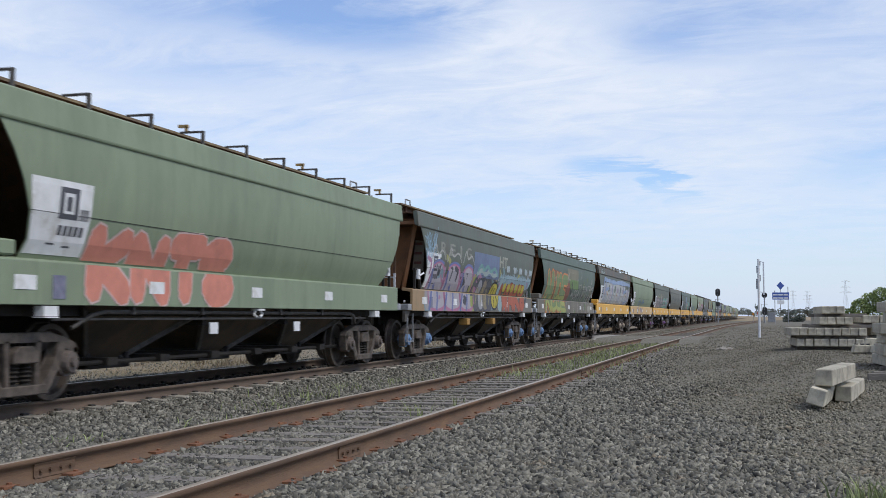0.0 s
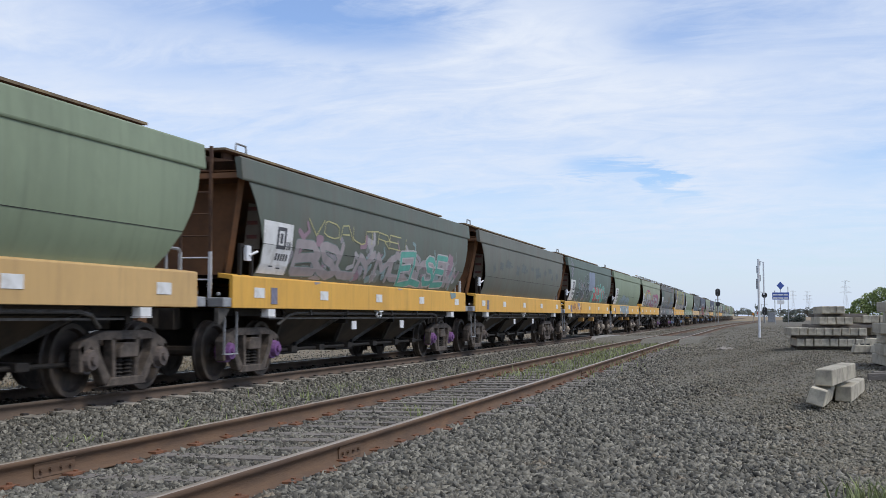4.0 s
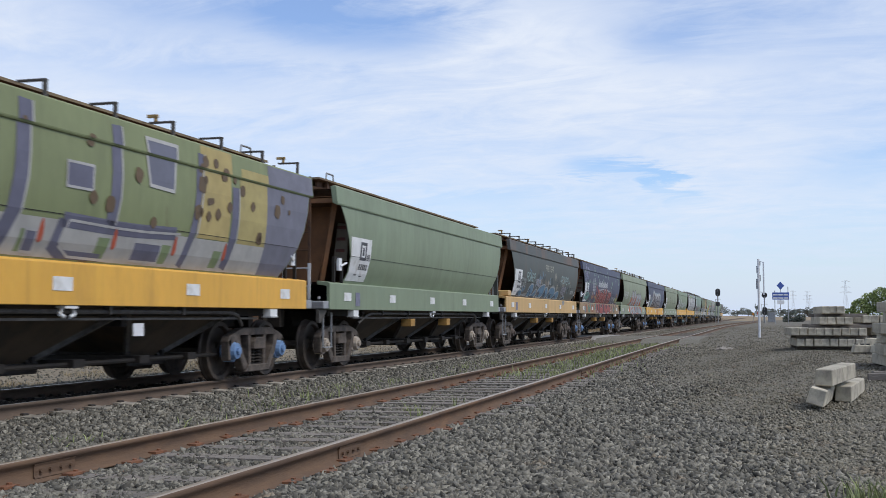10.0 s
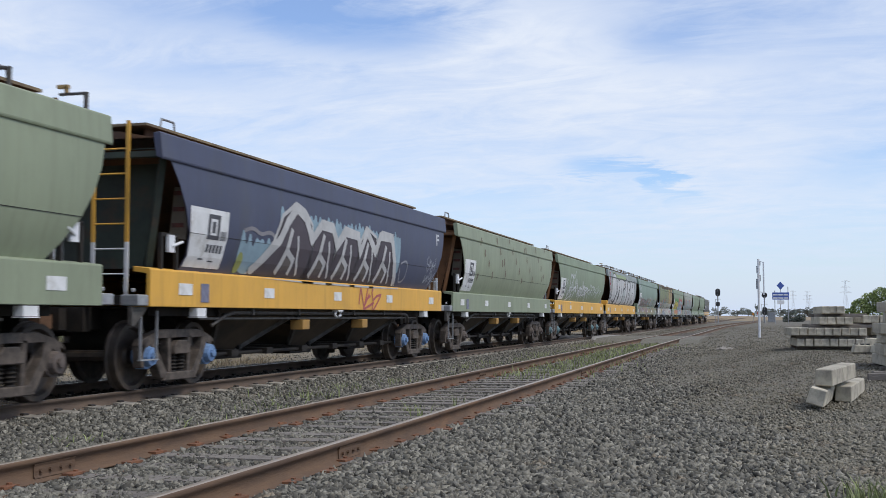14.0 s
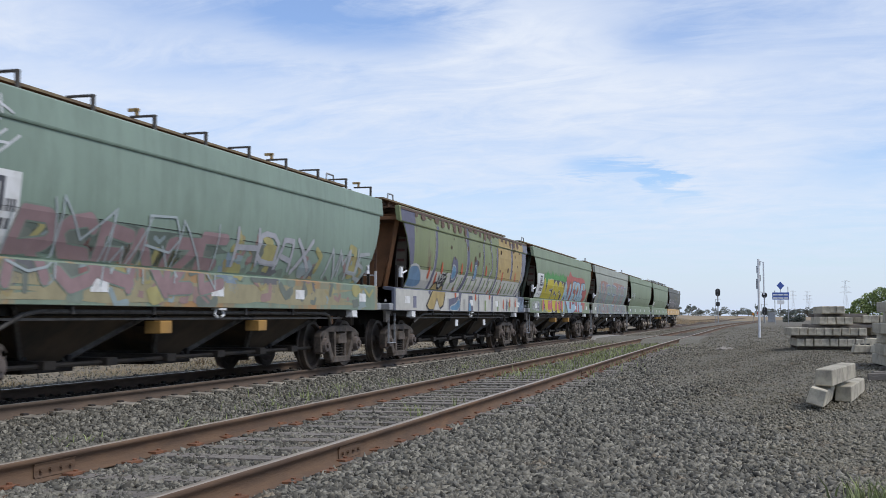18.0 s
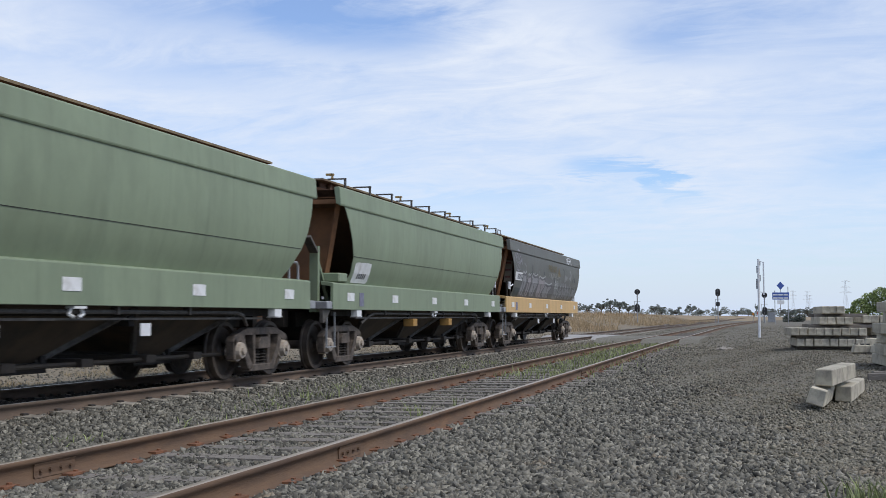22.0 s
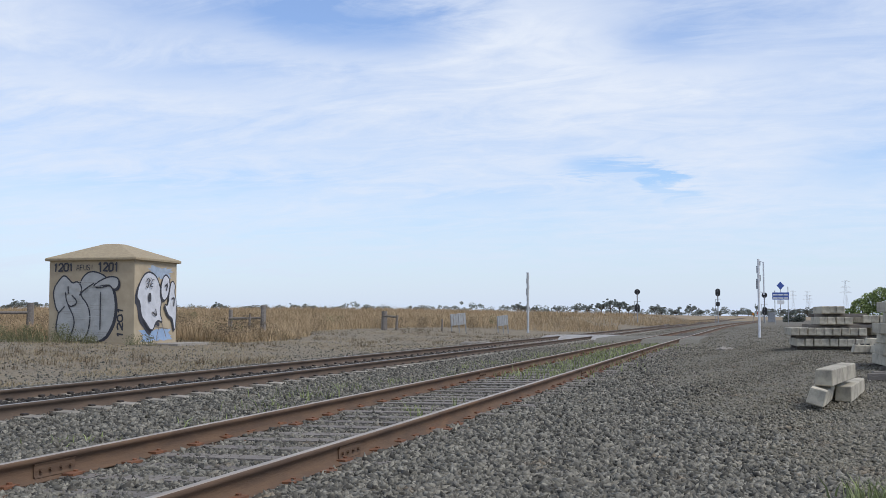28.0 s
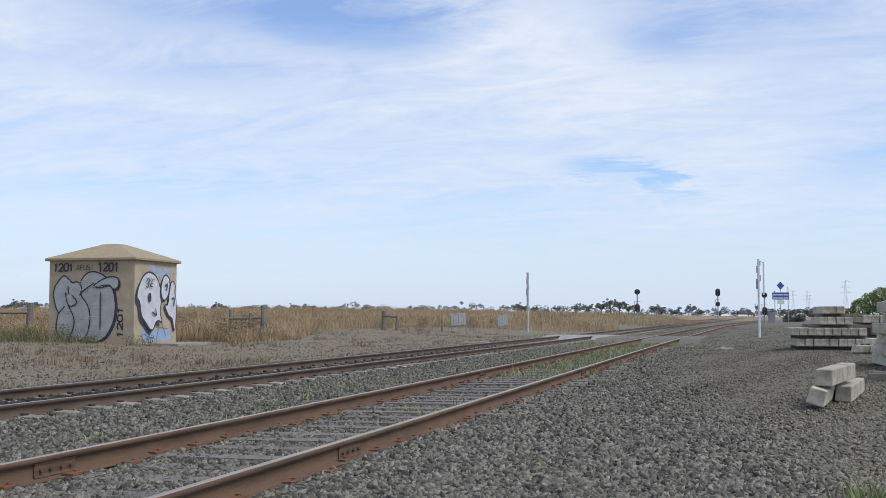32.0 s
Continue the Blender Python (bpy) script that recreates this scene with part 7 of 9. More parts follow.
# 19
DULL, COAL, MOSS = (0.56, 0.56, 0.55), (0.06, 0.06, 0.058), (0.30, 0.37, 0.20)
on_wagon(19, blob(-6.4, -4.9, 1.64, 3.28, 4, 0.1, 7), (0.30, 0.36, 0.38), 0)
on_wagon(19, blob(-5.1, 6.3, 1.62, 3.02, 6, 0.05, 9), (0.44, 0.47, 0.46), 0)
stroke(19, [(-5.3, 2.2), (-5.2, 2.9), (-4.8, 3.22), (-4.0, 3.2), (-3.2, 3.08), (-1.0, 3.12), (0.9, 3.1)], 0.2, MOSS, 1)
BIG = ([(-5.24, 1.62), (-5.2, 2.5), (-5.05, 3.05), (-4.6, 3.24), (-3.9, 3.22), (-3.4, 3.0), (-3.15, 2.6), (-3.3, 2.2), (-3.75, 2.0), (-3.95, 1.62)], [(-3.9, 1.62), (-3.35, 2.1), (-3.05, 2.35), (-2.85, 2.98), (-2.4, 3.0), (-2.35, 2.4), (-2.6, 1.85), (-2.75, 1.62)],
       [(-2.75, 1.62), (-2.3, 2.0), (-1.9, 2.55), (-2.35, 2.55), (-2.35, 3.0), (0.55, 3.0), (0.55, 2.55), (-0.35, 2.52), (-0.5, 2.0), (-0.75, 1.62)], [(0.2, 1.62), (0.5, 1.75), (0.65, 2.4), (0.8, 3.1), (1.6, 3.0), (1.45, 2.3), (1.25, 1.62)],
       [(1.5, 1.62), (1.6, 2.2), (1.8, 2.98), (3.1, 2.95), (2.9, 2.55), (2.4, 2.5), (2.8, 2.2), (2.5, 1.62)], [(2.7, 1.62), (3.0, 2.2), (3.4, 3.05), (4.1, 3.0), (4.2, 2.55), (4.9, 3.1), (5.5, 3.0), (5.1, 2.4), (6.0, 1.62), (5.1, 1.62), (4.3, 2.0), (4.0, 1.62)])
for pts in BIG:
    on_wagon(19, poly(rounded([(u + 0.17, z - 0.06) for u, z in pts], 1)), COAL, 1.6, "black thrown shade")
for pts in BIG:
    shape(19, pts, DULL, COAL, 0.06, 2.6, 1)
for pts, w in (([(-3.3, 2.95), (-3.25, 2.3), (-2.95, 2.2)], 0.22), ([(-4.3, 1.66), (-3.7, 1.75), (-3.5, 2.1)], 0.2), ([(-2.7, 1.95), (-2.3, 1.95), (-2.15, 2.4)], 0.24), ([(-1.2, 2.5), (-1.3, 2.0)], 0.12), ([(1.95, 2.3), (2.5, 2.25), (2.35, 1.9)], 0.06), ([(3.7, 1.64), (4.0, 2.3), (4.6, 2.35)], 0.05)):
    stroke(19, pts, w, COAL, 5, 1)
on_wagon(19, blob(-4.75, -4.45, 1.72, 1.9, 3, 0.05, 2), COAL, 5)
for i, (u, z, c) in enumerate(((-4.5, 2.7, 0.6), (-2.7, 2.6, 0.62), (-1.2, 2.8, 0.5), (0.9, 2.3, 0.6), (3.4, 2.1, 0.51), (-4.2, 2.2, 0.52))):
    on_wagon(19, blob(u - 0.4, u + 0.4, z - 0.3, z + 0.3, i, 0.3, 2.4), (c, c, c * 0.98), 4, "uneven silver paint")
on_wagon(19, blob(0.05, 0.3, 2.6, 2.85, 5, 0.3, 2), (0.26, 0.17, 0.09), 5, "rust spot")
for i, pts in enumerate(([(-6.3, 3.2), (-5.95, 3.2), (-6.1, 3.0), (-5.75, 2.95)], [(-5.75, 2.95), (-6.1, 2.85), (-5.8, 2.72), (-6.15, 2.62)], [(-6.15, 2.62), (-5.75, 2.6), (-5.8, 2.38), (-6.0, 2.32)])):
    stroke(19, pts, 0.17, (0.50, 0.49, 0.48), 3 + i, 1)
    stroke(19, pts, 0.08, (0.42, 0.06, 0.08), 6 + i * 0.3, 1)
on_wagon(19, rect(-6.1, -5.2, 1.66, 2.3), (0.50, 0.50, 0.49), 1, "pale number panel", "data_panel")
on_wagon(19, letters("VHAF", -5.95, -5.5, 2.06, 2.24, 0.01, 1, 0.0, 0.8), DARK_INK, 6, "dark fleet lettering", "lettering")
on_wagon(19, np.concatenate([rect(-5.88 + i * 0.12, -5.80 + i * 0.12, 1.84, 1.98) for i in range(5)] + [rect(-5.45, -5.40, 2.0, 2.26), rect(-5.27, -5.22, 2.0, 2.26), rect(-5.45, -5.22, 2.23, 2.28), rect(-5.45, -5.22, 2.0, 2.04)]), DARK_INK, 6, "dark printed bars", "panel_print")
for z, sd in ((2.7, 2), (2.45, 5), (2.2, 7), (1.8, 4)):
    on_wagon(19, scrawl(5.6, 6.1, z, z + 0.22, sd, 0.025, 3), (0.45, 0.45, 0.44), 4)
# 20
on_wagon(20, scrawl(-6.1, -5.1, 2.9, 3.25, 2, 0.03, 4), WHT, 2)
on_wagon(20, scrawl(-6.1, -5.1, 2.5, 2.9, 5, 0.03, 4), WHT, 2)
on_wagon(20, blob(-6.2, 0.2, 1.6, 2.12, 3, 0.2, 6), (0.13, 0.16, 0.13), 0)
on_wagon(20, blob(-6.6, 6.4, 1.12, 1.5, 4, 0.3, 9), (0.33, 0.29, 0.17), 0)
piece(20, "RSENZE", -4.9, 0.0, 1.3, 2.1, (0.3, 0.2, 0.2), (0.2, 0.25, 0.2), 5, 2, 0.07, 0.03, 0.16)
on_wagon(20, letters("UMWRN", -5.0, -0.4, 1.35, 2.2, 0.0, 15, 0.2, pen=0.032), (0.38, 0.43, 0.43), 5)
on_wagon(20, letters("HOAX", 0.3, 3.2, 1.72, 2.3, 0.0, 6, 0.12, pen=0.085), (0.40, 0.40, 0.42), 3)
on_wagon(20, letters("NMUE", 4.0, 6.0, 1.68, 2.25, 0.0, 9, 0.2, pen=0.07), (0.38, 0.40, 0.40), 3)
for i, (u, c) in enumerate(((-3.6, RED), (-2.6, ORG), (-1.6, YEL), (0.2, SKY), (-4.6, DKGREY), (1.6, DKGREY), (3.2, DKGREY))):
    on_wagon(20, blob(u - 0.5, u + 0.5, 1.2, 2.0, i, 0.5, 2), tuple(0.4 * v + 0.1 for v in c), 0)
# 21
LIMEY, STONEW, PLUMB, SEA, DROP = (0.215, 0.275, 0.12), (0.52, 0.505, 0.455), (0.125, 0.125, 0.175), (0.12, 0.25, 0.38), (0.48, 0.11, 0.05)
on_wagon(21, rect(-6.2, 5.9, 1.6, 2.04), STONEW, 0.4, "whitened lower mural")
on_wagon(21, rect(-6.7, 5.8, 1.11, 1.57), STONEW, 0.4, "whitened sill")
on_wagon(21, rect(2.62, 6.1, 2.05, 3.24), (0.43, 0.315, 0.13), 0.4, "yellow painted panel", "painted_panel")
on_wagon(21, rect(-6.7, -5.7, 1.6, 3.32), PLUMB, 0.5, "slate painted panel", "painted_panel")
on_wagon(21, rect(6.05, 6.75, 1.6, 3.32), (0.20, 0.205, 0.25), 0.5, "slate painted panel", "painted_panel")
for pts, w in (([(-1.1, 3.25), (-0.85, 2.6), (-0.92, 2.05), (-1.45, 1.5), (-1.5, 1.12)], 0.24), ([(0.8, 3.15), (0.88, 2.2), (0.6, 1.6), (0.6, 1.12)], 0.12), ([(1.55, 3.15), (1.85, 2.7), (1.9, 2.25), (1.6, 2.15), (1.5, 1.85)], 0.10), ([(2.5, 2.95), (2.5, 2.1), (2.25, 1.55), (2.2, 1.12)], 0.17), ([(4.45, 3.2), (4.5, 2.6), (4.4, 2.1)], 0.2), ([(6.1, 3.1), (5.95, 2.2), (5.5, 1.6)], 0.12), ([(-3.9, 3.1), (-3.9, 2.3), (-4.2, 1.5)], 0.18)):
    stroke(21, pts, w, PLUMB, 1.5)
    stroke(21, [(u - w * 0.6, z) for u, z in pts], 0.035, (0.46, 0.45, 0.43), 3)
shape(21, [(-2.47, 1.83), (-2.47, 2.45), (-2.1, 2.48), (-1.82, 2.2), (-1.9, 1.9), (-2.2, 1.8)], PLUMB, None, layer=2, n=1)
shape(21, [(-2.42, 1.9), (-2.42, 2.25), (-2.2, 2.26), (-2.03, 2.1), (-2.1, 1.9)], SEA, (0.42, 0.42, 0.41), 0.03, 3, 1)
shape(21, [(-2.48, 1.12), (-2.48, 1.4), (-1.38, 1.5), (-1.38, 1.12)], PLUMB, None, layer=2, n=0)
shape(21, [(-2.4, 1.12), (-2.35, 1.24), (-1.85, 1.28), (-1.45, 1.48), (-1.42, 1.12)], SEA, (0.40, 0.41, 0.40), 0.03, 3, 1)
shape(21, [(-0.3, 1.92), (-0.2, 2.5), (0.1, 2.5), (0.1, 1.95)], PLUMB, None, layer=2, n=0)
shape(21, [(-0.22, 1.96), (-0.14, 2.34), (0.0, 2.34), (0.02, 1.98)], SEA, (0.44, 0.44, 0.43), 0.025, 3, 0)
shape(21, [(-0.55, 1.12), (-0.52, 1.52), (-0.08, 1.52), (-0.02, 1.12)], PLUMB, None, layer=2, n=0)
shape(21, [(-0.5, 1.12), (-0.48, 1.32), (-0.28, 1.32), (-0.26, 1.12)], SEA, None, layer=3, n=0)
shape(21, [(4.0, 1.13), (4.15, 1.5), (4.3, 1.5), (4.3, 1.13)], PLUMB, None, layer=2, n=1)
for i in range(17):
    u, lean = -3.0 + i * 0.5, 0.16
    shape(21, [(u, 1.66), (u + lean, 1.98), (u + lean + 0.12, 1.98), (u + 0.14, 1.66)], LIMEY, None, layer=1.2, n=0)
for i in range(11):
    u = -2.6 + i * 0.78
    shape(21, [(u, 1.13), (u, 1.42), (u + 0.2, 1.42), (u + 0.2, 1.13)], LIMEY if i % 2 else (0.36, 0.355, 0.33), None, layer=1.2, n=0)
for i, (u, z) in enumerate(((-4.4, 1.85), (-3.75, 1.75), (-3.35, 2.0), (-1.85, 1.45), (-1.5, 2.05), (-0.55, 2.15), (0.25, 1.4), (1.15, 2.1), (1.9, 1.45), (3.2, 2.0), (3.3, 1.62), (3.7, 1.2), (4.6, 1.25), (5.0, 2.05), (5.4, 1.25))):
    shape(21, [(u - 0.07, z), (u - 0.09, z + 0.12), (u, z + 0.34), (u + 0.09, z + 0.12), (u + 0.07, z)], DROP, None, layer=4, n=1)
shape(21, [(-4.6, 1.12), (-4.0, 1.55), (-3.6, 1.85), (-3.3, 1.6), (-2.95, 1.78), (-2.8, 1.6), (-3.1, 1.12)], (0.40, 0.30, 0.12), BLK, 0.05, 5, 1)
shape(21, [(-3.9, 1.12), (-3.6, 1.4), (-3.3, 1.12)], STONEW, (0.15, 0.12, 0.1), 0.04, 7, 0)
on_wagon(21, scrawl(-3.5, -2.9, 1.78, 1.95, 3, 0.04, 3), BLK, 8)
shape(21, [(-6.2, 1.62), (-6.0, 2.1), (-5.2, 2.15), (-4.7, 1.62)], (0.14, 0.24, 0.36), (0.42, 0.42, 0.41), 0.05, 2)
r = random.Random(21)
for i in range(22):
    u = -5.6 + i * 0.54
    q = r.uniform(0.12, 0.26)
    on_wagon(21, blob(u - q, u + q, 3.12 + r.uniform(-0.12, 0.12), 3.325, i, 0.3, 2.2, 16), (0.13, 0.075, 0.045), 5, "rust patch", "rust_patch")
for i in range(24):
    u, z, q = r.uniform(-5, 5.8) if i % 3 else r.uniform(2.8, 5.6), r.uniform(2.2, 3.0), r.uniform(0.03, 0.11)
    on_wagon(21, blob(u - q, u + q, z - q, z + q, i, 0.3, 2, 12), (0.11, 0.065, 0.04), 5, "rust spot", "rust_spot")
on_wagon(21, rect(-6.7, 6.7, 3.27, 3.325), (0.12, 0.07, 0.045), 6, "rusted upper edge", "rust_patch")
on_wagon(21, scrawl(5.9, 6.6, 1.16, 1.5, 6, 0.04, 5), (0.25, 0.33, 0.42), 3)
# 22
LEMON, BERRY, SKYF, LEAFG, BRICK = (0.52, 0.43, 0.04), (0.50, 0.12, 0.17), (0.33, 0.47, 0.55), (0.10, 0.30, 0.09), (0.42, 0.12, 0.10)
spikes(22, -4.7, 0.0, 2.42, 0.28, LEAFG, 1, 4, 0.5)
shape(22, [(0.0, 1.2), (0.0, 2.4), (0.5, 2.55), (0.93, 2.82), (1.3, 2.55), (4.5, 2.62), (4.8, 2.2), (5.6, 2.1), (5.5, 1.7), (5.1, 1.12)], BRICK, None, layer=1, n=1)
spikes(22, 0.1, 4.7, 2.42, 0.28, BRICK, 1.2, 6, 0.4)
shape(22, [(-4.8, 1.12), (-4.7, 2.3), (-0.2, 2.35), (0.1, 2.1), (-0.3, 1.12)], (0.07, 0.05, 0.07), None, layer=1.6, n=1)
row_of(22, "NEGSY", (-4.75, -3.75, -2.75, -1.8, -0.9, -0.05), 1.14, 2.3, LEMON, (0.52, 0.51, 0.46), 5, 2.4, 0.125, 0.025, 0.05)
for u in (-4.5, -3.4, -2.95, -1.9, -1.2, -0.65):
    shape(22, [(u - 0.2, 1.2), (u - 0.16, 1.5), (u, 1.6), (u + 0.16, 1.5), (u + 0.18, 1.2)], BERRY, None, layer=5)
row_of(22, "NLEFNE", (-0.2, 1.1, 1.6, 2.55, 3.2, 4.0, 4.85), 1.14, 2.36, SKYF, (0.14, 0.10, 0.15), 8, 2.6, 0.115, 0.04, 0.07)
for u, z in ((0.35, 2.15), (1.3, 2.3), (2.1, 2.25), (2.9, 2.2), (4.5, 2.25), (4.6, 1.35), (2.5, 1.85)):
    shape(22, [(u - 0.12, z - 0.2), (u - 0.1, z + 0.08), (u + 0.13, z + 0.1), (u + 0.05, z - 0.2)], (0.50, 0.27, 0.08), None, layer=6, n=1)
on_wagon(22, letters("GOMBE", -6.5, -5.3, 1.18, 1.5, 0.0, 4, 0.12, pen=0.06), (0.40, 0.40, 0.40), 2)
# 23
RUSSET, NIGHT, HAZE_BLUE = (0.37, 0.23, 0.185), (0.15, 0.17, 0.29), (0.43, 0.48, 0.54)
for pts in ([(-5.4, 1.2), (-5.3, 2.5), (-4.4, 2.72), (-1.9, 2.65), (-1.0, 2.3), (-0.7, 1.6), (-0.5, 1.12)], [(-0.7, 1.12), (-0.6, 2.2), (-0.2, 2.75), (2.0, 2.72), (4.4, 2.68), (5.4, 2.5), (5.9, 2.2), (5.9, 1.5)]):
    shape(23, pts, RUSSET, None, layer=1, n=1)
for text, cells, z1, sd in (("NMR", (-5.2, -3.9, -2.4, -0.6), 2.5, 5), ("EYNOR", (-0.5, 1.1, 2.3, 3.45, 4.7, 5.9), 2.52, 3)):
    for i, (ch, u0, u1) in enumerate(zip(text, cells, cells[1:])):
        on_wagon(23, letters(ch, u0, u1, 1.13, z1, 0.17, sd + i, 0.07, inset=0.11), HAZE_BLUE, 2)
        piece(23, ch, u0, u1, 1.13, z1, ((0.27, 0.31, 0.27), (0.32, 0.27, 0.25))[i % 2], NIGHT, sd + i, 3, 0.11, 0.03, 0.07)
        stroke(23, [(u0 + 0.35, 1.3), (u0 + 0.4, 1.9), (u0 + 0.6, 2.2)], 0.10, (0.13, 0.32, 0.33), 6)
        on_wagon(23, blob(u0 + 0.5, u1 - 0.1, 1.14, 1.5, i, 0.4, 2.4), (0.25, 0.235, 0.24), 5.5)
for pts in ([(-0.48, 2.87), (-0.3, 2.75), (-0.25, 2.6), (-0.08, 2.53)], [(1.7, 2.85), (2.0, 2.75), (2.2, 2.55)], [(4.6, 2.8), (4.75, 2.62), (4.7, 2.5)], [(-0.35, 2.98), (-0.25, 2.6)]):
    stroke(23, pts, 0.03, HAZE_BLUE, 3, 0)
on_wagon(23, letters("VHAF", -5.5, -4.6, 2.15, 2.36, 0.012, 1, 0.0, 0.8), WHT, 1, "white fleet lettering", "lettering")
# 24
on_wagon(24, letters("VHAF 194T", -5.55, -3.8, 2.0, 2.37, 0.012, 1, 0.0, 0.82), WHT, 1, "white fleet lettering", "lettering")
# 25
on_wagon(25, blob(-5.75, -4.8, 1.6, 2.02, 4, 0.05, 9), LABEL, 1, "torn white panel", "data_panel")
on_wagon(25, np.concatenate([rect(-5.5 + i * 0.1, -5.43 + i * 0.1, 1.7, 1.8) for i in range(5)]), DARK_INK, 2, "dark printed bars", "panel_print")
# 26
on_wagon(26, blob(-4.9, 5.8, 1.62, 2.4, 3, 0.35, 5), (0.15, 0.145, 0.14), 0)
for i, (u0, u1, z1) in enumerate(((-4.95, -4.15, 2.4), (-4.1, -3.4, 2.36), (-3.4, -2.25, 2.38), (-2.25, -0.9, 2.34), (-1.15, 0.45, 2.14))):
    m = (u0 + u1) / 2
    shape(26, [(u0, 1.62), (u0 + 0.1, 2.1), (u0 + 0.2, z1), (m, z1 - 0.1), (u1 - 0.1, z1 - 0.02), (u1, 2.0), (m + 0.2, 1.8), (u1 - 0.05, 1.62)], (0.27 + 0.02 * (i % 2), 0.265, 0.265), (0.12, 0.115, 0.12), 0.07, 1.2, 1)
    stroke(26, [(u0 + 0.05, z1 - 0.15), (u0 + 0.2, z1 + 0.06), (m, z1 - 0.05), (u1 - 0.1, z1 + 0.04)], 0.045, (0.38, 0.38, 0.37), 3)
    stroke(26, [(m - 0.1, 2.1), (m + 0.05, 1.9), (m - 0.1, 1.66)], 0.07, (0.13, 0.125, 0.13), 3)
on_wagon(26, rect(-5.73, -4.95, 1.62, 1.89), (0.055, 0.065, 0.06), 2, "dark painted block")
shape(26, [(1.42, 2.45), (1.76, 2.82), (2.14, 2.47)], (0.17, 0.13, 0.06), None, layer=2, n=0)
on_wagon(26, letters("FREIGHT", -0.4, 1.3, 2.6, 2.82, 0.03, 1, 0.0, 0.85), (0.15, 0.12, 0.055), 2, "faded brown lettering", "lettering")
on_wagon(26, letters("BLD", 0.95, 1.65, 2.0, 2.3, 0.0, 4, 0.1, pen=0.04), (0.38, 0.39, 0.38), 5.5)
for i, ch in enumerate("SVWVKVVKA"):
    u = 0.95 + i * 0.57
    on_wagon(26, letters(ch, u, u + 0.75, 1.64, 2.2 - 0.03 * i + 0.12 * (i % 2), 0.0, 8 + i, 0.14, pen=0.15), (0.235, 0.235, 0.225), 3)
    stroke(26, [(u + 0.1, 2.15), (u + 0.3, 1.9), (u + 0.2, 1.68)], 0.05, (0.32, 0.32, 0.31), 5)
on_wagon(26, rect(-5.9, -4.65, 2.12, 2.38), LABEL, 1, "white number panel", "data_panel")
on_wagon(26, np.concatenate([rect(-5.6 + i * 0.11, -5.53 + i * 0.11, 2.16, 2.33) for i in range(8)]), DARK_INK, 2, "dark printed bars", "panel_print")
on_wagon(26, letters("AUSTRALIA", -0.4, 2.0, 2.38, 2.55, 0.0, 1, 0.0, 0.85), (0.29, 0.285, 0.255), 2.5, "faded lettering", "lettering")
on_wagon(26, letters("NEPK", 3.3, 4.5, 3.02, 3.3, 0.0, 4, 0.12, pen=0.045), WHT, 2)
for u0, z0 in ((-6.1, 2.75), (-6.0, 2.5)):
    on_wagon(26, scrawl(u0, u0 + 1.0, z0, z0 + 0.25, int(z0 * 9), 0.03, 4), (0.27, 0.26, 0.28), 2)


def on_hut(face, tris, colour, layer):
    """Lay a coat on the hut's end wall (0) or its track-side wall (1)."""
    off = 0.004 + 0.003 * layer
    pts = np.asarray(tris).reshape(-1, 2)
    w = np.zeros((len(pts), 3))
    if face == 0:
        w[:, 0], w[:, 1] = HX0 + np.clip(pts[:, 0], 0.03, HX1 - HX0 - 0.03), HY0 - off
    else:
        w[:, 0], w[:, 1] = HX1 + off, HY0 + np.clip(pts[:, 0], 0.03, HY1 - HY0 - 0.03)
    step = np.repeat(np.arange(len(pts) // 3), 3) * 0.0024 / (len(pts) // 3)
    if face == 0:
        w[:, 1] -= step
    else:
        w[:, 0] += step
    w[:, 2] = HZ + np.clip(pts[:, 1], 0.0, 2.88)
    put("graffiti", loose_mesh("graffiti", w, np.arange(len(w)).reshape(-1, 3), ink(colour)), hut, label="spray-painted graffiti on the hut")


HSIL, HWH = (0.46, 0.46, 0.44), (0.62, 0.63, 0.66)
HBLK = (0.045, 0.045, 0.055)


def hut_form(face, pts, fill, edge, w, layer, shade=None):
    pts = rounded(pts, 2)
    if shade:
        on_hut(face, poly([(u + shade[0], z + shade[1]) for u, z in pts]), HBLK, layer)
    on_hut(face, poly(pts), fill, layer + 1)
    on_hut(face, brush(pts + pts[:1], w, 5), edge, layer + 2)


# end wall: swollen silver letters run into one another, with black lines between them
hut_form(0, [(0.95, 0.1), (1.3, 0.06), (2.15, 0.06), (2.55, 0.6), (2.68, 1.2), (2.6, 1.8), (2.35, 2.3), (1.9, 2.52), (1.5, 2.5), (1.2, 2.1), (1.1, 1.2)], HSIL, HBLK, 0.05, 1, (0.09, -0.04))
hut_form(0, [(0.42, 1.12), (0.3, 1.2), (0.15, 1.85), (0.38, 2.2), (0.6, 2.42), (0.82, 2.25), (0.95, 2.1), (1.15, 2.2), (1.35, 1.95), (1.25, 1.7), (1.6, 1.35), (1.7, 0.8), (1.5, 0.1), (0.7, 0.04), (0.3, 0.4), (0.35, 0.85)], HSIL, HBLK, 0.05, 4)
hut_form(0, [(1.75, 1.98), (1.95, 2.15), (2.4, 2.35), (2.78, 2.3), (2.8, 2.0), (2.6, 1.85), (2.4, 2.08), (2.1, 2.0)], HSIL, HBLK, 0.05, 7, (0.06, -0.06))
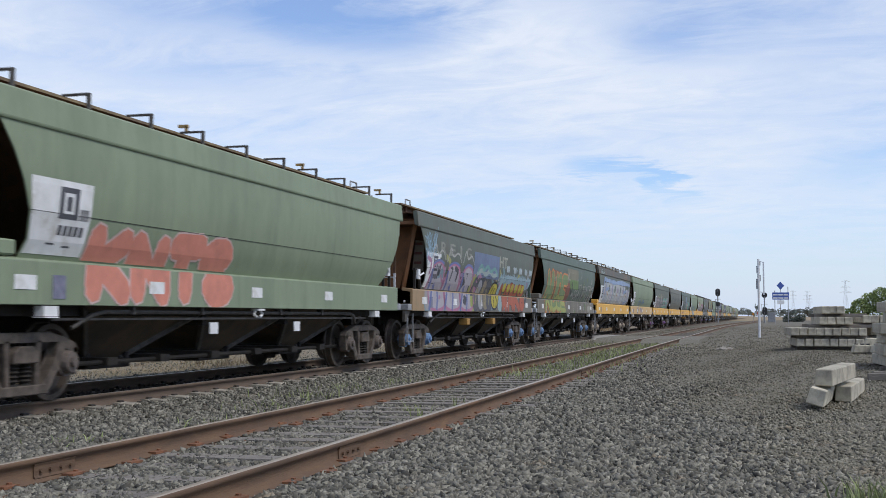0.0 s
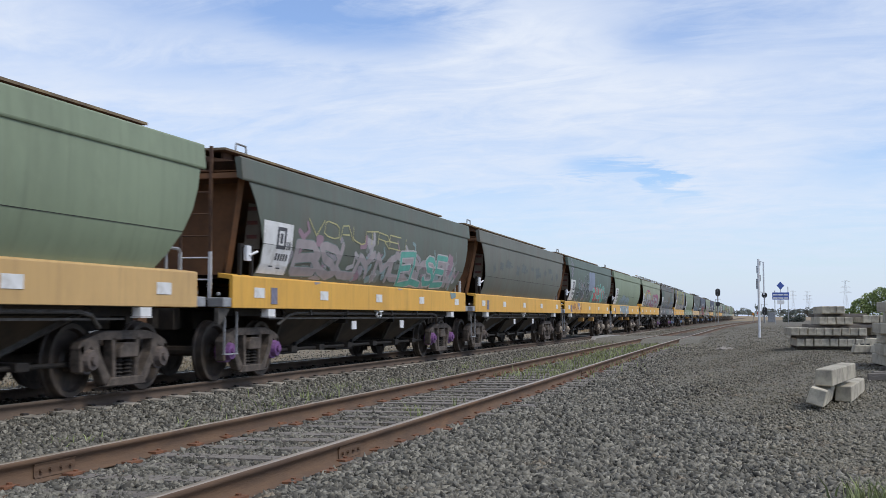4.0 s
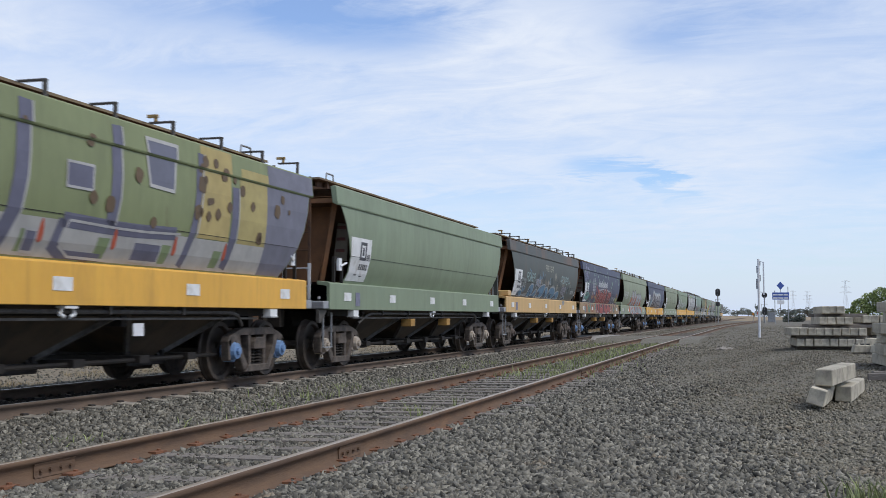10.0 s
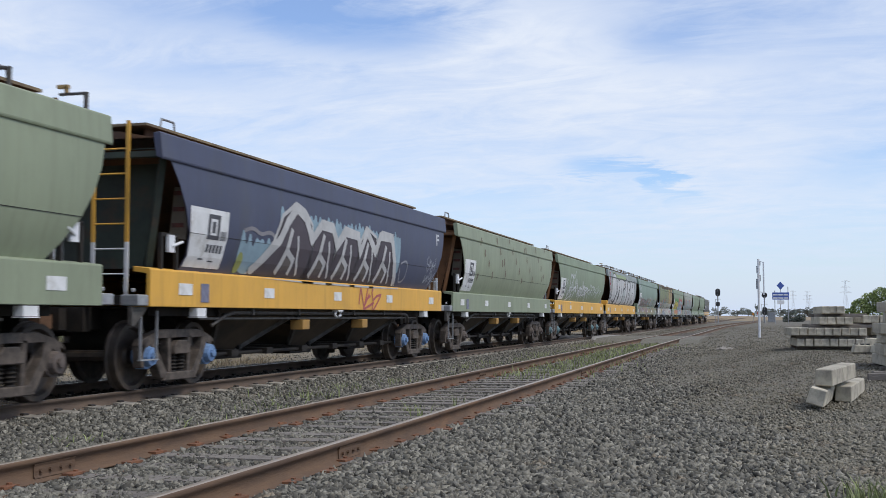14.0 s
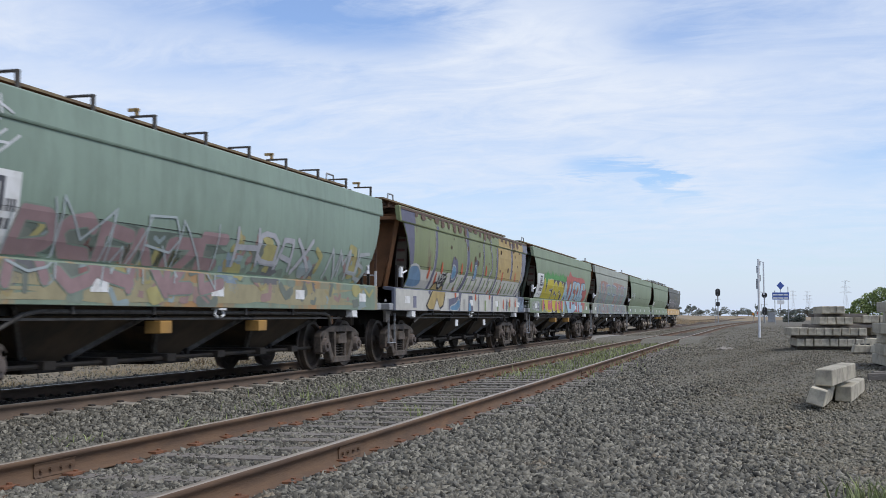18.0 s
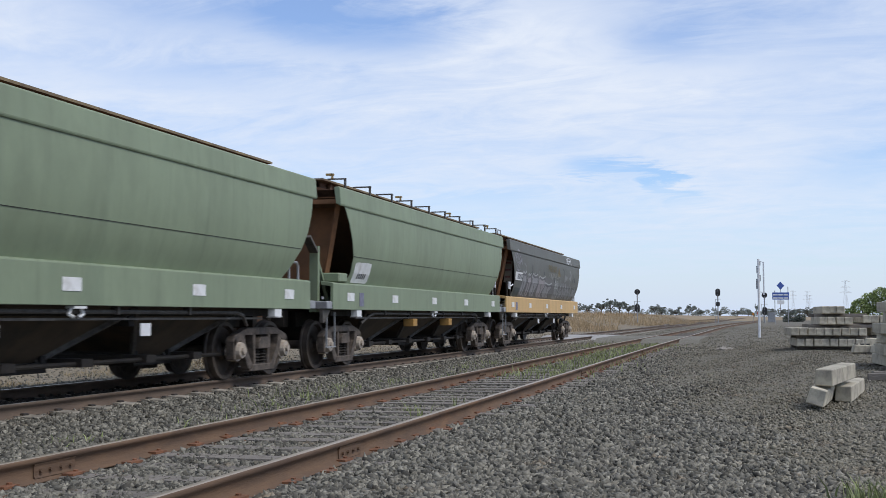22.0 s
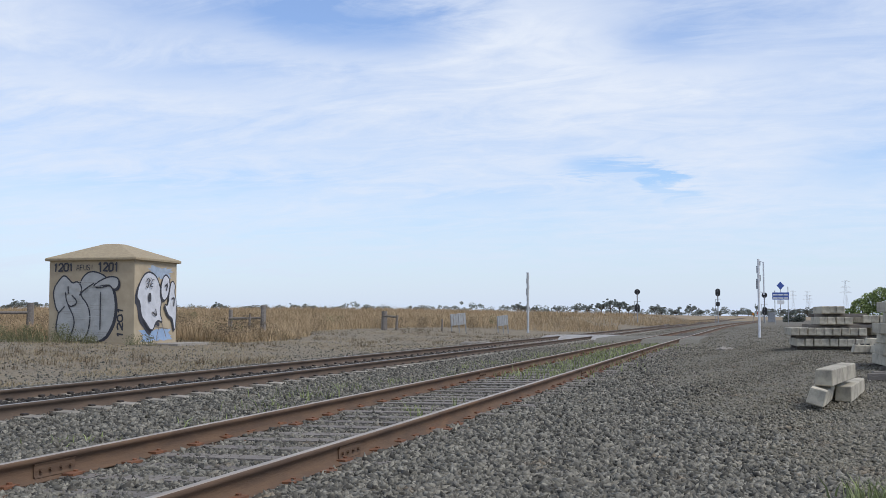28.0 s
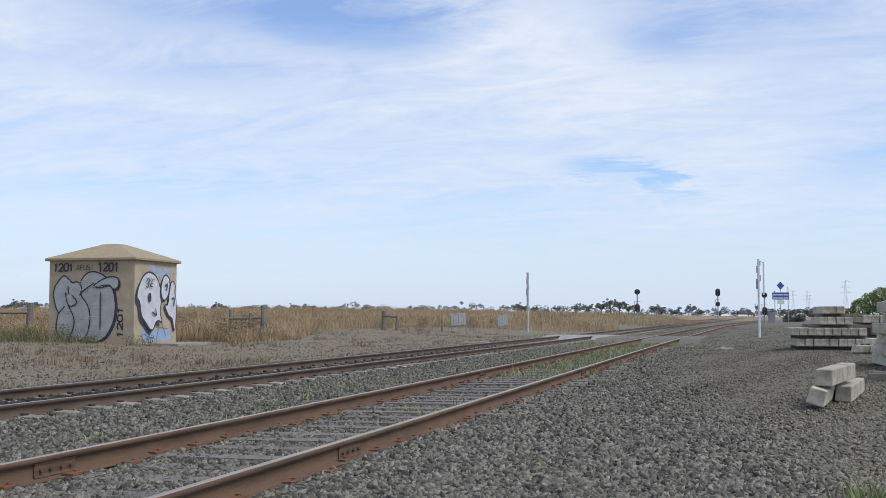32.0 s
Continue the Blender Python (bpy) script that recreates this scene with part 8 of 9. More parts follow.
for pts in ([(0.68, 1.8), (0.72, 1.5), (0.85, 1.28), (1.1, 1.35), (1.15, 1.5), (0.95, 1.68)], [(0.4, 1.05), (0.65, 1.3)], [(0.8, 1.35), (1.1, 0.8), (0.95, 0.35), (0.85, 0.1)], [(2.08, 1.78), (2.08, 0.5)], [(1.25, 1.7), (1.45, 1.9), (1.8, 2.1)], [(0.78, 2.0), (0.8, 1.75)]):
    on_hut(0, brush(rounded(pts, 2, False), 0.045, 5), HBLK, 11)
stripe = random.Random(5)
for i in range(54):
    u, z = stripe.uniform(0.4, 2.1), 0.25 + 0.036 * i
    on_hut(0, rect(u, min(2.4, u + stripe.uniform(0.2, 0.6)), z, z + 0.016), (0.52, 0.52, 0.50) if i % 2 else (0.37, 0.365, 0.33), 10)
on_hut(0, letters("1201", 0.18, 1.0, 2.52, 2.82, 0.0, 3, 0.05, pen=0.055), HBLK, 13)
on_hut(0, letters("AFUS!", 1.1, 1.8, 2.56, 2.76, 0.0, 4, 0.03, 0.9, pen=0.022), HBLK, 13)
on_hut(0, letters("1201", 1.95, 2.8, 2.5, 2.84, 0.0, 6, 0.05, pen=0.06), HBLK, 13)
up_text = letters("1201", 0.0, 1.1, 0.0, 0.26, 0.0, 5, 0.05, pen=0.06)
on_hut(0, np.stack([2.98 - up_text[..., 1], 0.2 + up_text[..., 0]], -1), HBLK, 1)
# track-side wall: white letters with a heavy shade over pale blue mist
on_hut(1, blob(0.2, 2.8, 0.02, 0.55, 4, 0.3, 6), (0.3, 0.42, 0.6), 0)
on_hut(1, blob(0.6, 2.85, 2.2, 2.8, 5, 0.4, 6), (0.36, 0.43, 0.52), 0)
hut_form(1, [(0.1, 1.6), (0.35, 2.2), (0.8, 2.55), (1.4, 2.45), (1.75, 2.0), (1.85, 1.5), (1.7, 1.1), (1.95, 0.7), (1.5, 0.85), (1.2, 0.35), (0.75, 0.75), (0.45, 0.95), (0.35, 1.5)], HWH, HBLK, 0.06, 2, (-0.17, -0.16))
hut_form(1, [(1.75, 1.75), (1.8, 2.2), (2.05, 2.5), (2.35, 2.35), (2.4, 2.0), (2.2, 1.6), (1.95, 1.5)], HWH, HBLK, 0.05, 6, (-0.08, -0.07))
hut_form(1, [(2.25, 1.3), (2.35, 1.9), (2.5, 2.3), (2.8, 2.1), (2.7, 1.85), (2.88, 1.5), (2.82, 0.5), (2.7, 0.45), (2.6, 0.9), (2.3, 0.95), (1.95, 1.45)], HWH, HBLK, 0.05, 10, (-0.07, -0.07))
on_hut(1, blob(0.85, 1.05, 1.45, 1.8, 2, 0.05, 2), HBLK, 18)
for pts in ([(1.15, 1.1), (1.45, 0.95), (1.35, 1.2)], [(2.0, 2.05), (2.2, 2.15), (2.1, 1.9)], [(2.5, 1.6), (2.7, 1.65), (2.65, 1.35)], [(0.6, 0.8), (0.95, 0.5), (1.15, 0.45)]):
    on_hut(1, brush(rounded(pts, 1, False), 0.06, 5), HBLK, 18)
for pts in ([(1.5, 0.15), (1.8, 0.85), (2.2, 0.2)], [(1.3, 0.6), (2.3, 0.5)]):
    on_hut(1, brush(pts, 0.04, 5), (0.22, 0.19, 0.16), 1)
on_hut(1, letters("SKE", 0.7, 1.2, 2.0, 2.3, 0.0, 8, 0.2, pen=0.03), HBLK, 18)


# ---- trees, grass and stones ----
NR = np.random.RandomState(7)


def leaf_clump(name, centres, radii, count, size, mat, flat=1.0):
    """Many small leaf faces scattered through balls at the centres."""
    n = len(centres)
    which = NR.randint(0, n, count)
    d = NR.normal(size=(count, 3))
    d /= np.linalg.norm(d, axis=1)[:, None]
    r = NR.uniform(0.45, 1.0, count) ** 0.6
    c = np.array(centres)[which] + d * (np.array(radii)[which] * r)[:, None] * np.array([1, 1, flat])
    a, b = NR.normal(size=(count, 3)), NR.normal(size=(count, 3))
    a /= np.linalg.norm(a, axis=1)[:, None]
    b -= a * (a * b).sum(1)[:, None]
    b /= np.linalg.norm(b, axis=1)[:, None]
    s = NR.uniform(0.6, 1.3, count)[:, None] * size
    v = np.stack([c - a * s, c + b * s * 0.6, c + a * s, c - b * s * 0.6], 1).reshape(-1, 3)
    return loose_mesh(name, v, np.arange(count * 4).reshape(-1, 4), mat)


def tree_master(kind):
    bm = bmesh.new()
    rod(bm, (0, 0, -0.5), (0.1, 0, 2.4), 0.2, 0.12)
    lobes, radii = [], []
    n = 15
    for i in range(n):
        a, rr = 2 * math.pi * i / n + NR.uniform(-0.3, 0.3), NR.uniform(0.8, 3.2)
        hgt = NR.uniform(2.6, 5.6) if kind != "low" else NR.uniform(1.2, 3.4)
        p = (rr * math.cos(a), rr * math.sin(a), hgt)
        rod(bm, (0.1, 0, 2.0 if kind != "low" else 0.6), p, 0.12, 0.04, n=5)
        lobes.append(p), radii.append(NR.uniform(0.5, 1.15))
    t = thing("gum_tree", "dull green eucalypt at the far edge of the paddock", "tree", group="far trees")
    part("trunk", bm, BARK, t)
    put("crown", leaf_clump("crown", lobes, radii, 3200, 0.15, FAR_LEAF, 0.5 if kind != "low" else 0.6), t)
    return t


masters = [tree_master(k) for k in ("high", "low", "low")]
# bearing, depth, height of the crown's top over eye level, width
FAR = [(-0.386, 300, 3.6, 4.5), (-0.378, 300, 5.2, 4), (-0.365, 310, 5.0, 7), (-0.357, 310, 4.4, 5), (-0.236, 420, 4.6, 3), (-0.225, 420, 4.0, 4), (-0.2, 430, 6.4, 5), (-0.195, 430, 5.2, 5), (-0.185, 430, 3.6, 5), (-0.17, 440, 5.0, 6), (-0.16, 440, 4.6, 6),
       (-0.145, 450, 5.2, 6), (-0.132, 450, 6.0, 6), (-0.118, 450, 5.6, 8), (-0.105, 450, 4.6, 6), (-0.094, 450, 4.6, 5), (-0.082, 450, 4.2, 5), (-0.068, 460, 5.2, 5), (-0.052, 460, 3.4, 7), (-0.035, 460, 3.8, 4), (-0.02, 460, 4.2, 7), (-0.005, 470, 3.6, 8),
       (0.01, 470, 3.2, 8), (0.025, 470, 3.0, 8), (0.045, 470, 2.8, 8), (0.066, 400, 5.6, 5), (0.072, 400, 4.8, 4), (0.081, 420, 4.6, 3), (0.09, 430, 3.0, 6), (0.101, 430, 4.6, 4), (0.118, 430, 4.6, 4), (0.128, 420, 5.2, 6), (0.14, 400, 6.2, 6), (0.148, 400, 7.4, 6),
       (0.156, 400, 7.0, 6), (0.164, 400, 4.8, 4), (0.169, 410, 5.2, 4), (0.187, 420, 5.0, 5), (0.193, 420, 4.2, 4), (0.206, 430, 4.2, 5), (0.22, 430, 5.2, 5), (0.226, 440, 3.8, 3), (0.244, 520, 2.6, 6), (0.26, 560, 3.6, 6), (0.27, 560, 2.6, 6), (0.277, 420, 5.2, 1.6),
       (0.288, 380, 3.0, 5), (0.303, 330, 1.8, 6), (0.309, 330, 2.2, 6), (0.322, 300, 2.6, 5), (0.342, 320, 3.0, 8), (0.335, 320, 2.4, 7)]
for i, (s, d, h, w) in enumerate(FAR):
    x, y, z = at(s, d)
    src = masters[0] if h > 4.5 else masters[1 + i % 2]
    top_h = 6.2 if h > 4.5 else 4.4
    t = copy_thing(src, pose(x, y, 1.5, rz=i * 67))
    t.scale = (w / 7.0, w / 7.0, (h + 0.3) / top_h * 0.85)
for m in masters:
    for o in (*m.children, m):
        bpy.data.objects.remove(o)

# big green bush behind the sleepers
x, y, z = at(0.388, 84)
bush = thing("bush", "dense green bushy shrub behind the yard", "bush", pose(x, y, z))
lob = [(-2.9, 0, 0.5), (-2.2, 0.4, 1.0), (-1.5, 0, 1.6), (-0.8, 0.5, 2.0), (0, 0, 2.4), (0.8, 0.3, 2.6), (1.8, 0, 2.7), (2.8, 0.2, 2.6), (-1.8, 0, 0.6), (-0.5, 0, 0.9), (1, 0, 1.2), (2.4, 0, 1.0)]
bm = bmesh.new()
for p in lob:
    rod(bm, (p[0] * 0.4, 0, -0.2), p, 0.07, 0.02, n=5)
part("stems", bm, BARK, bush)
put("foliage", leaf_clump("foliage", lob, [0.55, 0.65, 0.75, 0.8, 0.8, 0.85, 0.9, 0.9, 0.8, 0.9, 0.9, 0.9], 15000, 0.075, GREEN_LEAF), bush)
for k, (s, d) in enumerate(((0.31, 200),)):
    x, y, z = at(s, d)
    b = thing("shrub", "low dull green shrub at the yard's far end", "shrub", pose(x, y, z), "far shrubs")
    lob = [(-1.2, 0, 0.5), (0, 0, 0.9), (1.2, 0, 0.6), (0.5, 0, 0.4)]
    bm = bmesh.new()
    for p in lob:
        rod(bm, (0, 0, -0.2), p, 0.06, 0.02, n=5)
    part("stems", bm, BARK, b)
    put("foliage", leaf_clump("foliage", lob, [0.8, 1.0, 0.8, 0.7], 900, 0.2, LEAF), b)


def blades(name, xy, h, w, mat, lean=0.25, drop=0.0):
    """Bent grass blades: a tapering strip of two faces each."""
    n = len(xy)
    z = ground_z(xy[:, 0], xy[:, 1]) - drop
    a = NR.uniform(0, 2 * math.pi, n)
    side = np.stack([np.cos(a), np.sin(a), np.zeros(n)], 1) * (w * NR.uniform(0.6, 1.4, n))[:, None]
    out = np.stack([NR.normal(size=n), NR.normal(size=n), np.zeros(n)], 1) * (h * lean)[:, None]
    base = np.stack([xy[:, 0], xy[:, 1], z], 1)
    mid = base + out * 0.35 + np.array([0, 0, 1]) * (h * 0.6)[:, None]
    tip = base + out + np.array([0, 0, 1]) * h[:, None]
    v = np.stack([base - side, base + side, mid + side * 0.7, mid - side * 0.7, tip], 1)
    i = np.arange(n)[:, None] * 5
    tri = np.concatenate([i + np.array([[0, 1, 2]]), i + np.array([[0, 2, 3]]), i + np.array([[3, 2, 4]])], 0)
    return loose_mesh(name, v.reshape(-1, 3), tri, mat)


def scatter(n, side, depth, power=1.0):
    """Places over a stretch of the plan, thicker towards the near edge."""
    d = depth[0] + (depth[1] - depth[0]) * NR.uniform(0, 1, n) ** power
    s = NR.uniform(side[0], side[1], n)
    return np.stack([d * (s * math.cos(YAW) - math.sin(YAW)), d * (math.cos(YAW) + s * math.sin(YAW))], 1)


def patchy(xy, f, lo):
    v = np.array([noise.noise(Vector((p[0] * f, p[1] * f, 1.3))) for p in xy])
    return v > lo


# tall dry grass of the paddock
xy = scatter(300000, (-0.46, 0.29), (44, 260), 1.7)
dd = -xy[:, 0]
edge_d = 23.5 + 4 * np.sin(xy[:, 1] * 0.11) - 7.5 * smooth(55, 100, xy[:, 1]) - 4 * smooth(100, 170, xy[:, 1])
xy = xy[dd > edge_d]
tall = 0.42 + 0.16 * smooth(55, 75, xy[:, 1]) + 0.3 * np.sin(xy[:, 0] * 0.31) * np.cos(xy[:, 1] * 0.23) - 0.25 * (NR.uniform(0, 1, len(xy)) < 0.5)
tagged(new("dry_grass", blades("dry_grass", xy, tall * NR.uniform(0.3, 1.2, len(xy)) + 0.06 + 0.15 * smooth(55, 75, xy[:, 1]), np.full(len(xy), 0.010), DRY_BLADE, 0.42)), "tall dry straw-coloured grass of the paddock", "grass", kind="stuff")
# far woods along the horizon
woods, rad = [], []
for i in range(620):
    s = -0.47 + 0.82 * i / 620 + NR.uniform(-0.002, 0.002)
    d = NR.uniform(750, 950)
    top = 7.6 - 3.4 * float(smooth(0.13, 0.24, np.array(s))) + 3.0 * max(0.0, noise.noise(Vector((s * 21, 0.3, 0)))) + 2.0 * noise.noise(Vector((s * 90, 2.3, 0)))
    woods.append((d * (s * math.cos(YAW) - math.sin(YAW)), d * (math.cos(YAW) + s * math.sin(YAW)), 0.6 + top * NR.uniform(0.25, 1.0))), rad.append(NR.uniform(1.3, 2.8))
tagged(new("far_woods", leaf_clump("far_woods", woods, rad, 34000, 0.5, FAR_LEAF, 0.7)), "dull green tree line along the horizon, haze in its colour", "woods", kind="stuff")
# scrub in the paddock: leafy brown and green clumps
for name, mat, n, sd in (("brown_scrub", BROWN_WEED, 46, 0.3), ("green_scrub", WEED, 22, 0.25)):
    xy = scatter(n, (-0.46, 0.14), (44, 92), 1.3)
    xy = xy[-xy[:, 0] > 19.5 - 3 * smooth(55, 90, xy[:, 1])]
    cs = np.repeat(xy, 5, 0) + NR.normal(0, 0.45, (len(xy) * 5, 2))
    cz = ground_z(cs[:, 0], cs[:, 1]) + NR.uniform(0.15, 0.75, len(cs))
    tagged(new(name, leaf_clump(name, np.column_stack([cs, cz]).tolist(), NR.uniform(0.2, 0.45, len(cs)).tolist(), len(cs) * 110, 0.03, mat, 1.2)), "straggling scrub among the dry grass", "scrub", kind="stuff")
xy = np.array([(-21.9 - 0.42 * i, 33.95 + 0.25 * math.sin(i * 2.1)) for i in range(12)] + [(-20.5, 34.3), (-20.25, 34.7)])
cs = np.repeat(xy, 4, 0) + NR.normal(0, 0.2, (len(xy) * 4, 2))
cz = ground_z(cs[:, 0], cs[:, 1]) + NR.uniform(0.05, 0.5, len(cs)) * (0.5 + 0.5 * (cs[:, 0] < -22.5))
tagged(new("leafy_weeds", leaf_clump("leafy_weeds", np.column_stack([cs, cz]).tolist(), NR.uniform(0.1, 0.25, len(cs)).tolist(), len(cs) * 80, 0.022, WEED, 1.3)), "leafy brown-green weeds against the hut", "weeds", kind="stuff")
# dead weeds and low growth beside the main line
xy = scatter(22000, (-0.46, 0.12), (20, 75), 1.2)
dd = -xy[:, 0]
xy = xy[(dd > 11.6) & (dd < 27)]
xy = xy[patchy(xy, 0.16, 0.06)][:190]
clumps = np.repeat(xy, 22, 0) + NR.normal(0, 0.13, (len(xy) * 22, 2))
tall = np.repeat(NR.uniform(0.08, 0.36, len(xy)), 22) * NR.uniform(0.4, 1.0, len(clumps))
tagged(new("dead_weeds", blades("dead_weeds", clumps, tall, np.full(len(clumps), 0.0065), BROWN_WEED, 0.5)), "dead brown weeds on stony ground", "weeds", kind="stuff")
xy = scatter(70000, (-0.46, 0.12), (18, 70), 1.2)
dd = -xy[:, 0]
xy = xy[(dd > 12.2) & (dd < 26)]
xy = xy[patchy(xy + 31, 0.3, -0.02)]
tagged(new("short_grass", blades("short_grass", xy, NR.uniform(0.03, 0.10, len(xy)), np.full(len(xy), 0.005), VERGE_BLADE, 0.7)), "short dry grass on the verge", "grass", kind="stuff")


def tufts(places, n, spread, h, w, mat, name, label):
    pts, hs = [], []
    for x, y, k in places:
        m = int(n * k)
        pts.append(np.stack([NR.normal(x, spread * k, m), NR.normal(y, spread * k, m)], 1))
        hs.append(NR.uniform(0.4, 1.0, m) * h * k)
    tagged(new(name, blades(name, np.concatenate(pts), np.concatenate(hs), np.full(sum(len(p) for p in pts), w), mat, 0.4)), label, "weeds", kind="stuff")


# weeds at the hut's foot, between the tracks, in the yard
tufts([(-22.0 - 0.35 * i, 33.9 + 0.3 * math.sin(i * 2.1), 0.6 + 0.4 * abs(math.sin(i * 1.7))) for i in range(10)] + [(-20.6, 34.3, 0.5), (-20.3, 34.6, 0.6), (-24.8, 34.2, 1.2), (-25.6, 34.6, 1.2), (-26.5, 34.4, 1.0)],
      45, 0.3, 0.6, 0.007, WEED, "hut_weeds", "straggling green weeds at the hut's foot")
side_spots = [(-5.95 + 0.4 * math.sin(i * 1.3), 9.0 + i * 1.9, 0.6 + 0.5 * abs(math.sin(i * 2.7))) for i in range(26)]
tufts(side_spots, 48, 0.30, 0.16, 0.008, FRESH, "track_weeds", "thin green weeds in the ballast")
tufts([(-4.1 + 0.5 * math.sin(i * 2.3), 20.0 + i * 0.62, 0.5 + 0.6 * abs(math.sin(i * 1.9))) for i in range(42)], 66, 0.42, 0.17, 0.010, FRESH, "siding_weeds", "green weeds between the siding's rails")
tufts([(-3.75, 12.3, 0.8), (-3.6, 13.6, 0.8), (-4.0, 12.9, 0.5), (-6.55, 7.6, 0.9), (-6.35, 7.9, 0.5)], 24, 0.08, 0.30, 0.005, FRESH, "grass_tufts", "thin grass tufts in the ballast")
tufts([(0.66, 7.9, 0.9), (0.78, 8.15, 0.7), (0.62, 7.6, 0.5)], 90, 0.11, 0.26, 0.007, FRESH, "yard_weed", "bright green weed in the gravel")


def stones(name, xy, size, label, sink=0.35, mat=STONE):
    """Angular stones: eight uneven facets each."""
    n = len(xy)
    corner = np.array([(1, 0, 0), (-1, 0, 0), (0, 1, 0), (0, -1, 0), (0, 0, 1), (0, 0, -1)], float) * 1.35
    v = corner[None] * (1 + NR.uniform(-0.4, 0.25, (n, 6, 1))) + NR.uniform(-0.38, 0.38, (n, 6, 3))
    v = v * np.stack([NR.uniform(0.8, 1.35, n), NR.uniform(0.65, 1.05, n), NR.uniform(0.5, 0.85, n)], 1)[:, None, :]
    q = NR.normal(size=(n, 4))
    q[:, 1:3] *= 0.45
    q /= np.linalg.norm(q, axis=1)[:, None]
    w, x, y, z = q.T
    R = np.stack([np.stack([1 - 2 * (y * y + z * z), 2 * (x * y - z * w), 2 * (x * z + y * w)], -1), np.stack([2 * (x * y + z * w), 1 - 2 * (x * x + z * z), 2 * (y * z - x * w)], -1), np.stack([2 * (x * z - y * w), 2 * (y * z + x * w), 1 - 2 * (x * x + y * y)], -1)], 1)
    v = np.einsum("nij,nkj->nki", R, v) * size[:, None, None]
    v[:, :, 0] += xy[:, 0, None]
    v[:, :, 1] += xy[:, 1, None]
    v[:, :, 2] += (ground_z(xy[:, 0], xy[:, 1]) + size * (0.5 - sink) + NR.uniform(-0.3, 0.5, n) * size)[:, None]
    f = np.array([(0, 2, 4), (2, 1, 4), (1, 3, 4), (3, 0, 4), (2, 0, 5), (1, 2, 5), (3, 1, 5), (0, 3, 5)])
    faces = (np.arange(n)[:, None, None] * 6 + f[None]).reshape(-1, 3)
    return tagged(new(name, loose_mesh(name, v.reshape(-1, 3), faces, mat)), label, "ballast", kind="stuff")


def clear_of_rails(xy, wood=True):
    d_main = np.abs(xy[:, 0] - MAIN_X)
    d_side = np.abs(xy[:, 0] - siding_x(xy[:, 1]))
    ok = (np.abs(d_main - 0.835) > 0.09) & (np.abs(d_side - 0.835) > 0.11)
    # keep the sleepers' ends and the timber sleepers mostly bare
    ph = np.mod(xy[:, 1] + 3 + 0.334, 0.668) - 0.334
    ok &= ~((np.abs(ph) < 0.17) & (d_main < 1.14) & (d_main > 0.9))
    ps = np.mod(xy[:, 1] - 1.5 + 0.315, 0.63) - 0.315
    ok &= ~((np.abs(ps) < 0.10) & (d_side < 0.75) & (NR.uniform(0, 1, len(xy)) < 0.45))
    return ok


xy = scatter(222000, (-0.45, 0.45), (6.3, 42), 1.75)
xy = xy[clear_of_rails(xy)]
d = -xy[:, 0]
in_side = np.abs(xy[:, 0] - siding_x(xy[:, 1])) < 0.95
coarse = smooth(-0.6, 1.1, d - np.clip(0.10 * (xy[:, 1] - 7), 0, 2.5) + 0.9 * (1 - smooth(7, 15, xy[:, 1])) + 0.35 * np.sin(xy[:, 1] * 1.1) + 0.2 * np.sin(xy[:, 1] * 2.7 + xy[:, 0] * 3))
heap = (NR.uniform(0, 1, len(xy)) < coarse) & (d < 12.2) & ~in_side
near_main = np.abs(xy[:, 0] - MAIN_X) < 0.95
stones("ballast", xy[heap & ~near_main], NR.uniform(0.014, 0.034, (heap & ~near_main).sum()), "loose grey angular ballast stones")
# stones between the main rails have the train's shade put into their colour
stones("track_ballast", xy[heap & near_main], NR.uniform(0.016, 0.034, (heap & near_main).sum()), "dark ballast between concrete sleepers, under-train shade in its colour", 0.1, SHADE_STONE)
thin = in_side & (NR.uniform(0, 1, len(xy)) < 0.95)
stones("siding_ballast", xy[thin], NR.uniform(0.014, 0.032, thin.sum()), "ballast lying between timber sleepers", 0.7)
fine = xy[~heap & ~in_side & (d < 3.2)]
stones("yard_gravel", fine, 0.007 + 0.019 * NR.uniform(0, 1, len(fine)) ** 1.7, "finer grey gravel of the yard", mat=YARD_STONE)
far_xy = scatter(42000, (-0.2, 0.45), (38, 120), 1.3)
far_xy = far_xy[(far_xy[:, 0] < 14) & clear_of_rails(far_xy) & (far_xy[:, 0] > -12)]
stones("far_ballast", far_xy, NR.uniform(0.014, 0.04, len(far_xy)), "grey ballast and gravel far along the yard", 0.5, YARD_STONE)
chips = scatter(420, (-0.2, 0.45), (7, 40), 1.5)
chips = chips[(chips[:, 0] > -2.6) & (chips[:, 0] < 8)]
